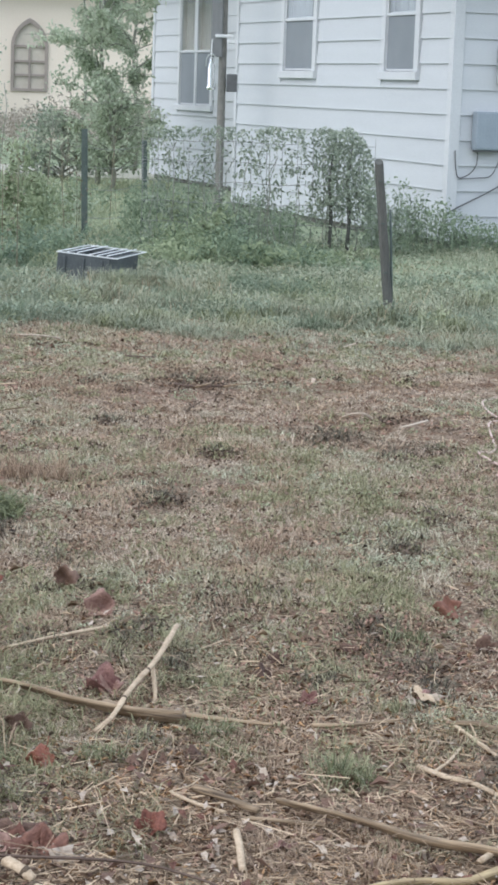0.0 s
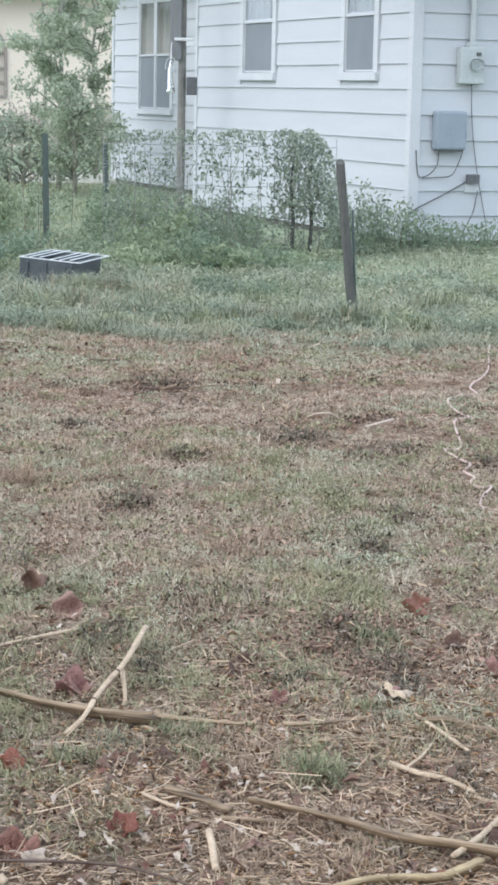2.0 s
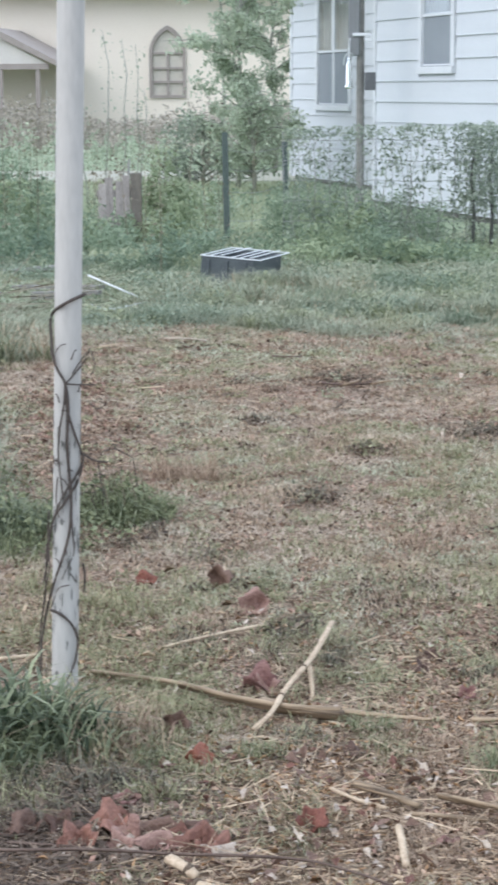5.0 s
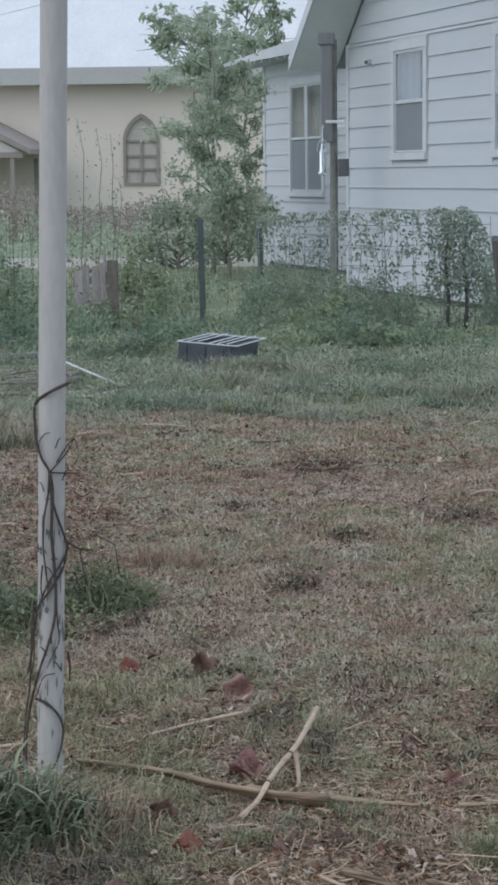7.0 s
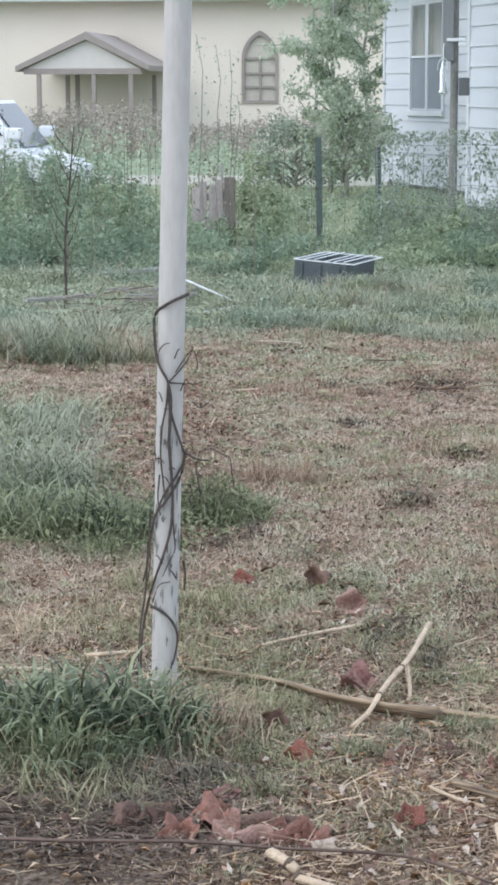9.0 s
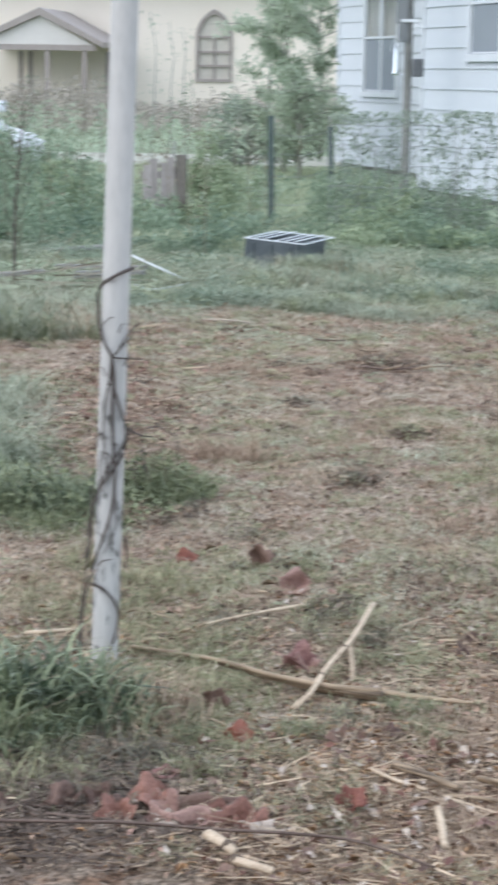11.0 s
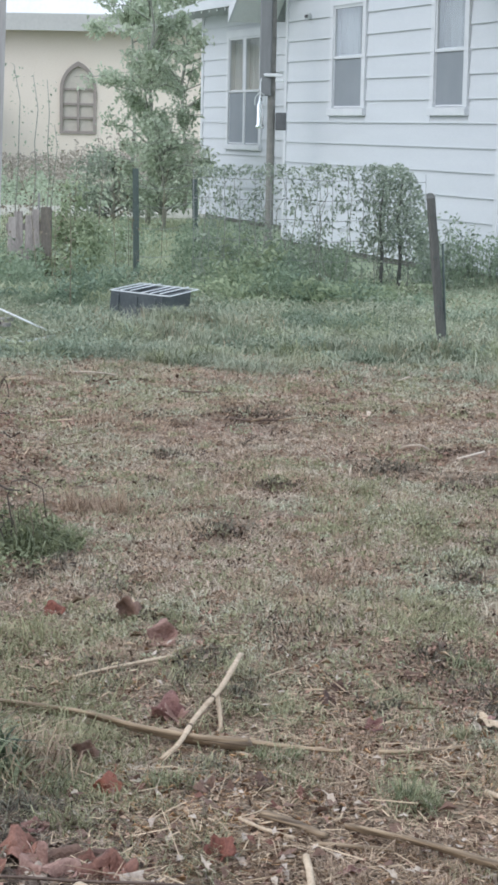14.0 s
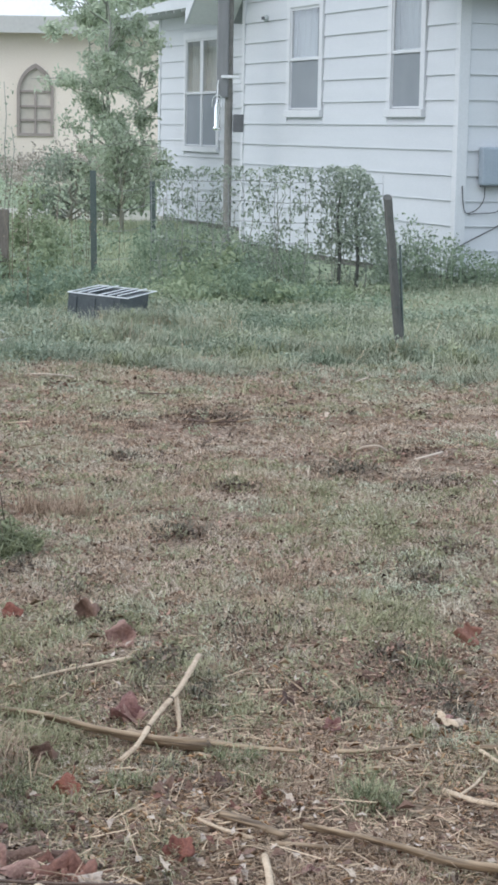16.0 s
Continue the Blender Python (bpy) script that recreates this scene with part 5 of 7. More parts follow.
stuff("dead_weeds", joined(s, l), M_BRUSH, "brown dead brush below the church wall, paled for haze", "weeds")
n = 280
y = 41 + 9 * r.rand(n)
x = -0.3 * y + r.rand(n) * 0.28 * y
s, l = weed_mass(x, y, 0.2 + 0.6 * patchy(x, y, 0.5, 61) * (0.5 + r.rand(n)), 60, 14, 0.12)
stuff("far_bushes", joined(s, l), M_TREE, "low pale bushes before the church wall", "bushes")


def grass_clump(x, y, radius, height, count, seed, label, width=0.008, material=None, lean=1.2):
    r = np.random.RandomState(seed)
    heads = 9
    ha, hd = r.rand(heads) * 2 * np.pi, radius * np.sqrt(r.rand(heads))
    hs = 0.5 + 0.7 * r.rand(heads)
    k = r.randint(0, heads, count)
    off = np.abs(r.normal(0, 0.32, count))
    a = r.rand(count) * 2 * np.pi
    px = x + hd[k] * np.cos(ha[k]) + off * radius * np.cos(a)
    py = y + 0.8 * (hd[k] * np.sin(ha[k]) + off * radius * np.sin(a))
    h = height * (0.35 + 0.75 * r.rand(count)) * hs[k] * np.clip(1.25 - 0.9 * off, 0.3, 1.2)
    ob = tri_mesh("grass_clump", *blades(px, py, ground_z(px, py), h, width * (0.6 + 0.7 * r.rand(count)), h * lean * (0.25 + 0.9 * r.rand(count)), seed + 1), material or M_CLUMP)
    return tagged(ob, label, "grass clump", kind="stuff")


def blade_clump(x, y, radius, height, count, seed, label, width, material, lean):
    """A tussock of long arching leaf blades."""
    r = np.random.RandomState(seed)
    a, d = r.rand(count) * 2 * np.pi, np.sqrt(r.rand(count))
    px, py = x + radius * d * np.cos(a), y + 0.8 * radius * d * np.sin(a)
    h = height * (0.35 + 0.8 * r.rand(count)) * (1.15 - 0.5 * d)
    ob = tri_mesh("grass_clump", *arching(px, py, ground_z(px, py), h, width * (0.5 + 0.8 * r.rand(count)), h * lean * (0.3 + 0.9 * r.rand(count)), seed + 1), material)
    return tagged(ob, label, "grass clump", kind="stuff")


blade_clump(-1.05, 4.84, 0.18, 0.25, 300, 70, "lush green grass clump round the pole's foot", 0.011, M_LUSH, 0.85)
blade_clump(-1.22, 4.78, 0.21, 0.25, 380, 71, "lush green grass clump near the pole", 0.011, M_LUSH, 0.85)
blade_clump(-1.42, 4.84, 0.2, 0.23, 240, 68, "green grass clump beyond the pole", 0.01, M_LUSH, 0.9)
blade_clump(-0.93, 4.8, 0.17, 0.19, 240, 69, "shorter green blades beside the pole", 0.009, M_LUSH, 0.95)
blade_clump(-1.12, 4.62, 0.2, 0.14, 200, 67, "low green blades at the clump's edge", 0.008, M_LUSH, 1.0)
grass_clump(-1.15, 4.8, 0.34, 0.13, 1100, 79, "low green grass round the pole's foot", 0.0045, M_CLUMP)
grass_clump(-1.0, 4.75, 0.34, 0.2, 60, 60, "bleached blades over the green clump", 0.0035, M_STRAW, 2.2)
grass_clump(-0.82, 5.05, 0.26, 0.12, 480, 72, "thin yellow-green grass beside the pole", 0.0032, M_OLIVE, 1.8)
grass_clump(-0.82, 4.88, 0.17, 0.16, 240, 59, "yellow-brown dry grass beside the green clump", 0.003, M_ORANGE, 1.5)
grass_clump(-1.1, 4.45, 0.3, 0.11, 420, 56, "thin olive grass on the dark soil", 0.0028, M_OLIVE, 2.0)
grass_clump(-1.0, 4.5, 0.3, 0.09, 420, 55, "matted dark grass on the dark soil", 0.004, M_DUSK, 2.2)
grass_clump(-0.95, 4.66, 0.27, 0.13, 170, 66, "thin yellowed grass before the pole", 0.003, M_OLIVE, 2.2)
grass_clump(-1.15, 6.1, 0.45, 0.1, 900, 65, "thin dry olive grass behind the pole", 0.003, M_OLIVE, 2.2)
grass_clump(-1.15, 5.95, 0.5, 0.11, 420, 64, "bleached dry grass behind the pole", 0.0025, M_STRAW, 3.0)
for i, (px, py, size, tall) in enumerate(((-1.5, 7.2, 0.22, 0.2), (-1.75, 7.25, 0.26, 0.22), (-2.0, 7.5, 0.28, 0.22), (-2.15, 8.0, 0.3, 0.26), (-2.35, 8.5, 0.3, 0.28), (-2.5, 9.1, 0.3, 0.28), (-2.3, 9.6, 0.26, 0.22))):
    blade_clump(px, py, size, tall, 330, 720 + 2 * i, "grey-green arching grass clump on the bare soil", 0.0075, M_LUSH if i < 3 else M_MEADOW, 1.0)
grass_clump(-1.55, 7.25, 0.45, 0.17, 1500, 73, "grey-green grass clump on the bare soil", 0.0045, lean=1.8)
grass_clump(-1.01, 8.42, 0.15, 0.13, 520, 57, "rust-brown dry grass tuft standing in the yard", 0.003, M_ORANGE, 1.3)
blade_clump(-1.17, 7.6, 0.2, 0.15, 260, 740, "dull green arching grass with dead stalks", 0.007, M_CLUMP, 1.2)
grass_clump(-1.2, 7.62, 0.26, 0.15, 700, 74, "dark green grass clump with dead stalks", 0.0045, lean=1.8)
grass_clump(-2.2, 8.2, 0.42, 0.2, 1500, 75, "tall pale grey-green grass clump", 0.0045, M_MEADOW, 2.0)
grass_clump(-2.15, 8.4, 0.45, 0.2, 260, 58, "straw-pale tips over the grass clump", 0.004, M_STRAW, 2.2)
grass_clump(-2.6, 9.0, 0.52, 0.22, 1400, 76, "tall pale grey-green grass clump", 0.0045, M_MEADOW, 2.0)
grass_clump(-2.65, 12.1, 0.36, 0.3, 1000, 77, "straw-tipped grass clump on the soil", 0.005, M_MEADOW, 2.0)
grass_clump(-3.1, 12.5, 0.5, 0.34, 1200, 78, "straw-tipped grass clump on the soil", 0.005, M_MEADOW, 2.0)
grass_clump(-2.75, 12.2, 0.5, 0.32, 240, 61, "straw-coloured tips over the green clump", 0.005, M_STRAW, 2.2)
# low grass in a darker green paints the shadow inside these clumps
grass_clump(-2.55, 11.95, 0.3, 0.2, 700, 62, "darker green grass as the shade inside the straw-tipped clumps", 0.005, M_CLUMP, 1.6)
grass_clump(-2.95, 12.2, 0.4, 0.22, 700, 59, "darker green grass as the shade inside the straw-tipped clumps", 0.005, M_CLUMP, 1.6)
# reddish mulch and pale chips between the clumps
r = np.random.RandomState(57)
n = 2600
x, y = -1.85 + 0.24 * r.normal(0, 1, n), 10.5 + 0.9 * r.normal(0, 1, n)
stuff("mulch", flakes(x, y, ground_z(x, y) + 0.006 + 0.01 * r.rand(n), 0.012 + 0.03 * r.rand(n) ** 2, 0.4, 56, 0.45), M_MULCH, "reddish mulch strewn between the grass clumps", "mulch")
n = 150
x, y = -1.75 + 0.3 * r.normal(0, 1, n), 10.2 + 1.0 * r.normal(0, 1, n)
stuff("straw_litter", straws(x, y, ground_z(x, y) + 0.015 + 0.01 * r.rand(n), 0.04 + 0.14 * r.rand(n), 0.004 + 0.004 * r.rand(n), 0.1, 55), M_STRAW, "pale chips and stems on the mulch", "straw")
for i, (px, py, size, tall) in enumerate(((-1.75, 14.1, 0.3, 0.16), (-1.1, 13.9, 0.22, 0.13), (-0.35, 14.3, 0.3, 0.16), (0.2, 13.95, 0.2, 0.12), (0.55, 14.4, 0.26, 0.15), (1.2, 14.2, 0.26, 0.14), (-0.8, 15.2, 0.35, 0.18), (0.1, 15.6, 0.4, 0.17), (1.5, 15.5, 0.35, 0.2))):
    grass_clump(px, py, size, tall, 420, 500 + 3 * i, "dark green grass clump at the yard's edge", 0.006, M_CLUMP if i % 3 else M_TALL, 1.4)
for i, (px, py, size, tall) in enumerate(((-1.8, 15.35, 0.28, 0.26), (-1.35, 15.25, 0.3, 0.22), (-0.95, 14.9, 0.26, 0.18), (-1.55, 16.35, 0.26, 0.17), (-1.1, 16.3, 0.25, 0.22), (-0.75, 15.7, 0.3, 0.24), (0.3, 14.25, 0.3, 0.2), (-0.1, 14.6, 0.3, 0.22), (0.6, 14.9, 0.3, 0.2), (1.1, 15.2, 0.35, 0.22))):
    grass_clump(px, py, size, tall, 620, 600 + 4 * i, "bushy pale green grass mound before the fence", 0.005, M_MEADOW, 1.3)
    grass_clump(px + 0.05, py - 0.05, size, tall, 60, 602 + 4 * i, "straw-coloured tips over the grass mound", 0.004, M_STRAW, 1.7)
for i, (px, py, size, tall, mat) in enumerate(((0.165, 4.76, 0.055, 0.075, M_CLUMP), (0.15, 4.8, 0.07, 0.06, M_SAGE), (-0.2, 5.5, 0.08, 0.06, M_SAGE), (-0.16, 5.06, 0.05, 0.06, M_CLUMP), (-0.5, 4.66, 0.09, 0.06, M_SAGE), (-0.42, 4.82, 0.07, 0.06, M_CLUMP), (-0.72, 4.78, 0.1, 0.08, M_CLUMP), (0.38, 5.98, 0.06, 0.06, M_CLUMP), (-0.62, 4.5, 0.08, 0.07, M_OLIVE), (0.3, 5.3, 0.06, 0.05, M_SAGE))):
    grass_clump(px, py, size, tall, 150, 700 + 3 * i, "small green grass tuft among the straw", 0.0028, mat, 1.5)
r = np.random.RandomState(67)
n = 4200
a, d = r.rand(n) * 2 * np.pi, np.sqrt(r.rand(n))
which = r.randint(0, 4, n)
x = np.array([-1.55, -1.22, -2.2, -2.6])[which] + d * np.array([0.5, 0.25, 0.55, 0.6])[which] * np.cos(a)
y = np.array([7.25, 7.62, 8.2, 9.0])[which] + d * np.array([0.4, 0.2, 0.5, 0.5])[which] * np.sin(a)
stuff("clover", flakes(x, y, ground_z(x, y) + 0.02 + 0.2 * r.rand(n) * (1.1 - d), 0.015 + 0.02 * r.rand(n), 0.5, 68, 0.6), M_CLUMP, "small-leaved weeds among the grass clumps", "weeds")

# where the yard is bare, rusty, olive or green
DARK = [(-0.86, 9.8, 0.08), (-0.46, 8.01, 0.08), (-1.54, 11.08, 0.06), (-0.72, 7.17, 0.08), (-0.55, 11.29, 0.14), (-0.72, 10.12, 0.1), (-0.27, 9.0, 0.1), (0.19, 9.61, 0.12), (-0.4, 11.32, 0.14), (0.57, 9.16, 0.1),
        (0.47, 7.27, 0.07), (0.34, 8.08, 0.06), (0.96, 13.51, 0.11), (-0.45, 5.91, 0.04), (0.27, 5.98, 0.1), (-0.33, 4.89, 0.03), (-0.67, 5.18, 0.06), (-1.09, 7.14, 0.12), (-0.08, 6.47, 0.11), (-1.6, 9.2, 0.2), (-2.0, 10.6, 0.2)]
RUSTY = [(-1.0, 8.5, 0.09), (-1.31, 10.95, 0.12), (-1.05, 10.82, 0.12), (-0.45, 9.26, 0.09), (-0.72, 7.88, 0.07), (0.0, 8.5, 0.1), (-0.07, 7.2, 0.07), (0.11, 7.17, 0.08), (-0.13, 12.38, 0.15), (-0.68, 6.03, 0.04), (-1.0, 7.19, 0.08), (0.0, 4.99, 0.07), (-0.18, 6.31, 0.07), (-0.85, 4.7, 0.1), (-1.6, 13.9, 0.2), (-1.15, 13.6, 0.16), (-0.6, 13.3, 0.15), (0.22, 4.32, 0.06), (-0.02, 4.28, 0.05)]
OLIVE = [(0.22, 8.13, 0.2), (0.06, 8.86, 0.12), (-0.31, 9.45, 0.11), (0.09, 6.58, 0.13), (-0.96, 5.85, 0.1), (-0.6, 4.84, 0.12), (-0.76, 5.28, 0.09), (0.33, 6.63, 0.07)]
GREEN = [(-0.63, 8.77, 0.17), (-1.22, 9.85, 0.14), (-0.42, 7.25, 0.12), (0.53, 8.71, 0.15), (0.06, 10.87, 0.21), (-0.27, 7.39, 0.12), (-0.72, 6.28, 0.1), (-0.22, 6.54, 0.11), (-0.2, 5.51, 0.08), (0.17, 5.58, 0.07), (0.38, 5.96, 0.08), (-0.12, 4.98, 0.06), (-0.33, 4.96, 0.04), (0.16, 4.86, 0.05), (-0.57, 6.64, 0.11), (-0.3, 5.83, 0.07)]


DUSKY = [(-0.33, 4.9, 0.04), (-0.45, 5.91, 0.05), (0.12, 5.55, 0.04), (0.3, 6.05, 0.06), (0.42, 5.6, 0.06), (-0.28, 5.62, 0.04), (-1.1, 7.1, 0.1), (-0.75, 6.9, 0.07), (0.45, 7.3, 0.08), (-0.05, 6.45, 0.07), (-0.5, 8.05, 0.09), (0.2, 9.55, 0.1), (0.55, 9.1, 0.1), (0.55, 4.72, 0.06), (-0.7, 5.75, 0.05)]


def worn(x, y):
    """1 on the trodden strip of pinkish soil behind the stalks."""
    return np.clip((x + 0.2 + 0.25 * np.sin(3 * y)) / 0.2, 0, 1) * np.exp(-((y - 5.74 - 0.15 * np.sin(4 * x)) / 0.42) ** 4)


def before_pole(x, y):
    """1 on the dark soil before the pole."""
    return np.clip((-0.68 - x) / 0.15, 0, 1) * np.clip((4.7 - y) / 0.2, 0, 1)


def yard_cover(x, y):
    """How thickly the turf grows, and how high its small clumps stand."""
    c = patchy(x, y, 1.4, 81) * 0.25 + patchy(x, y, 4.1, 82) * 0.3 + patchy(x, y, 11, 83) * 0.25 + patchy(x * 1.6, y, 15, 84) * 0.2
    return c + 0.12 * spots(x, y, GREEN) + 0.1 * spots(x, y, OLIVE) - 0.3 * spots(x, y, DARK)


# short turf of the yard, dry and green in patches
x, y, r = in_yard(190000, 3.9, 14.3, 80, power=1.25)
cover = yard_cover(x, y)
keep = r.rand(len(x)) < np.clip((cover - 0.42) * 6.0, 0.04, 1) * np.clip((y - 4.4) / 3.0, 0.03, 1) * (1 - 0.93 * worn(x, y))
x, y, cover = x[keep], y[keep], cover[keep]
n = len(x)
h = (0.005 + 0.022 * r.rand(n) ** 1.6) * (0.35 + 1.2 * np.clip((cover - 0.42) * 5, 0, 1))
stuff("short_grass", blades(x, y, ground_z(x, y), h, 0.0016 + 0.0016 * r.rand(n) + 0.00014 * y, h * (1.0 + 2.6 * r.rand(n)), 85), M_TURF, "short dry and grey-green turf in worn patches")
x, y, r = in_yard(190000, 3.9, 14.2, 120, power=1.3)
cover = yard_cover(x, y)
keep = r.rand(len(x)) < np.clip((cover - 0.36) * 5.0, 0.1, 1) * np.clip((y - 4.5) / 2.6, 0.06, 1) * (1 - 0.7 * worn(x, y))
x, y, cover = x[keep], y[keep], cover[keep]
n = len(x)
stuff("thatch", flakes(x, y, ground_z(x, y) + 0.003 + 0.03 * r.rand(n) * np.clip((cover - 0.4) * 4, 0.05, 1), (0.004 + 0.009 * r.rand(n) ** 2) * (0.75 + 0.05 * y), 0.7, 121, 0.5), M_TURF, "crumbled thatch and tiny leaves over the turf")

for places, material, count, tall, seed, label in ((RUSTY, M_ORANGE, 850, 0.05, 130, "rust-coloured dry grass patch"), (OLIVE, M_OLIVE, 1250, 0.055, 140, "olive-green grass patch"), (GREEN, M_SAGE, 420, 0.045, 150, "grey-green grass patch"), (DUSKY, M_DUSK, 330, 0.05, 190, "dark grey-green grass tuft")):
    vs = []
    for i, (px, py, size) in enumerate(places):
        r = np.random.RandomState(seed + i)
        k = int(count * (0.5 + 5 * size) * (1.6 if py < 5.7 else 1.0))
        x, y = px + size * r.normal(0, 0.85, k), py + 2.4 * size * r.normal(0, 0.85, k)
        keep = patchy(x, y, 14, seed + 7) + 0.3 * r.rand(k) > 0.5
        x, y = x[keep], y[keep]
        h = tall * (0.25 + 0.9 * r.rand(len(x)) ** 1.5) * (0.5 + 0.9 * patchy(x, y, 9, seed + 8))
        vs.append(blades(x, y, ground_z(x, y), h, 0.0016 + 0.0014 * r.rand(len(x)) + 0.00014 * y, h * (0.5 + 1.3 * r.rand(len(x))), seed + 40 + i))
    stuff("grass_patch", joined(*vs), material, label)

# small patches of dark leaf crumbs with matted dark tufts behind them
DARK_SPOTS = [(-0.845, 9.74, 0.1), (-0.28, 8.97, 0.085), (-0.41, 7.94, 0.085), (-0.47, 11.2, 0.15), (0.44, 7.22, 0.06), (0.71, 9.2, 0.1), (0.27, 9.49, 0.12), (1.05, 8.88, 0.1), (0.62, 7.75, 0.09), (-1.03, 7.18, 0.12), (-0.4, 5.95, 0.06), (0.4, 5.68, 0.06)]
soil, tuft = [], []
for i, (px, py, size) in enumerate(DARK_SPOTS):
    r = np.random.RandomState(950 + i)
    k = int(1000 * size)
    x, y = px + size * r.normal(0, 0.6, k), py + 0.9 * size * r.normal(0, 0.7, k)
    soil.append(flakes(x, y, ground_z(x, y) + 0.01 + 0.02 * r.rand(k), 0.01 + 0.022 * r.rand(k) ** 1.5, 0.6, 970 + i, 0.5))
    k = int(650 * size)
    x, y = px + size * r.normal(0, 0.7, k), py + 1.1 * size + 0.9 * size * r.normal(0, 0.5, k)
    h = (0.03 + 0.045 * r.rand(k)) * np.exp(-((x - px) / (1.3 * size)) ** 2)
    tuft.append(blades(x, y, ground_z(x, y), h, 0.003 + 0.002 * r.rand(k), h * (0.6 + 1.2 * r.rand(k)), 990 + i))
stuff("leaf_litter", joined(*soil), M_DARKTHATCH, "dark leaf crumbs in small patches", "litter")
stuff("grass_tufts", joined(*tuft), M_DUSK, "matted dark tufts round small dark patches")

x, y, r = in_yard(26000, 4.9, 6.9, 180)
keep = r.rand(len(x)) < 0.75 * worn(x, y) * (0.35 + 0.9 * patchy(x, y, 6, 182))
x, y = x[keep], y[keep]
n = len(x)
stuff("soil_crumbs", flakes(x, y, ground_z(x, y) + 0.004 + 0.008 * r.rand(n), 0.006 + 0.024 * r.rand(n) ** 2.5, 0.5, 181, 0.6), M_MULCH, "pinkish brown crumbs on the trodden soil", "soil")

# clods and crumbs where the soil is bare
x, y, r = in_yard(90000, 3.9, 14.0, 160, power=1.2)
near = np.clip((6.2 - y) / 1.5, 0, 1)
keep = r.rand(len(x)) < np.clip(1.1 * spots(x, y, DARK) + near * np.clip((0.46 - yard_cover(x, y)) * 4, 0, 0.7), 0, 1)
x, y = x[keep], y[keep]
n = len(x)
stuff("soil_clods", flakes(x, y, ground_z(x, y) + 0.004 + 0.006 * r.rand(n), 0.004 + 0.013 * r.rand(n) ** 2 + 0.0005 * y, 0.6, 161, 0.7), M_CLOD, "dark crumbly clods of bare soil", "soil")

n = 14000
x, y = -1.0 + 0.26 * r.normal(0, 1, n), 4.33 + 0.26 * r.normal(0, 1, n)
stuff("damp_thatch", straws(x, y, ground_z(x, y) + 0.004 + 0.014 * r.rand(n), 0.015 + 0.06 * r.rand(n) ** 2, 0.001 + 0.005 * r.rand(n) ** 2, 0.2, 162), M_DARKTHATCH, "dark brown thatch before the pole", "thatch")

x, y, r = in_yard(26000, 3.95, 6.6, 86)
cover = patchy(x, y, 2.6, 87) * 0.6 + patchy(x, y, 7, 88) * 0.4
keep = (cover > 0.64) & (r.rand(len(x)) > 0.93 * worn(x, y))
x, y = x[keep], y[keep]
n = len(x)
h = 0.012 + 0.045 * r.rand(n)
stuff("short_grass", blades(x, y, ground_z(x, y), h, 0.0014 + 0.0014 * r.rand(n), h * (0.6 + 1.5 * r.rand(n)), 89), M_SAGE, "small sage-green grass tufts among the straw")

# thinner turf and rough grass to both sides
r = np.random.RandomState(900)
n = 46000
x, y = -10 + 18 * r.rand(n), 1.5 + 12.5 * r.rand(n)
keep = ((x < -0.275 * y - 0.15) | (x > 0.145 * y + 0.15)) & (r.rand(n) < np.clip((patchy(x, y, 1.4, 81) * 0.5 + patchy(x, y, 4.1, 82) * 0.5 - 0.3) * 4, 0.05, 1))
x, y = x[keep], y[keep]
n = len(x)
h = 0.015 + 0.05 * r.rand(n) ** 1.6
stuff("short_grass", blades(x, y, ground_z(x, y), h, 0.003 + 0.004 * r.rand(n), h * (0.8 + 1.6 * r.rand(n)), 901), M_TURF, "thin dry turf at the sides of the yard")
n = 30000
x, y = -12 + 20 * r.rand(n), 13.6 + 6.5 * r.rand(n)
keep = ((x < -0.29 * y - 0.4) | (x > 0.17 * y + 0.4)) & (patchy(x, y, 1.5, 13) + 0.4 * r.rand(n) > 0.4)
x, y = x[keep], y[keep]
n = len(x)
h = 0.06 + 0.22 * patchy(x, y, 1.5, 13) * r.rand(n)
stuff("tall_grass", blades(x, y, ground_z(x, y), h, 0.006 + 0.006 * r.rand(n), h * (0.4 + r.rand(n)), 902), M_MEADOW, "rough grass at the sides of the yard")

# small raised tufts that break up the yard
x, y, r = in_yard(1300, 4.3, 13.9, 110, power=1.4)
keep = r.rand(len(x)) < np.clip((patchy(x, y, 1.4, 81) * 0.6 + patchy(x, y, 3.3, 111) * 0.4 - 0.38) * 4, 0.04, 1)
x, y = x[keep], y[keep]
k = np.repeat(np.arange(len(x)), 60)
size = 0.03 + 0.07 * r.rand(len(x))
a, d = r.rand(len(k)) * 2 * np.pi, np.sqrt(r.rand(len(k)))
px, py = x[k] + d * size[k] * 1.3 * np.cos(a), y[k] + d * size[k] * 1.3 * np.sin(a)
h = (0.010 + 0.5 * size[k] * (1 - 0.7 * d)) * (0.4 + 0.7 * r.rand(len(k)))
stuff("grass_tufts", blades(px, py, ground_z(px, py), h, 0.0016 + 0.0016 * r.rand(len(k)) + 0.00014 * py, h * (0.6 + 1.6 * r.rand(len(k))), 112), M_TURF, "small raised grass tufts across the yard")

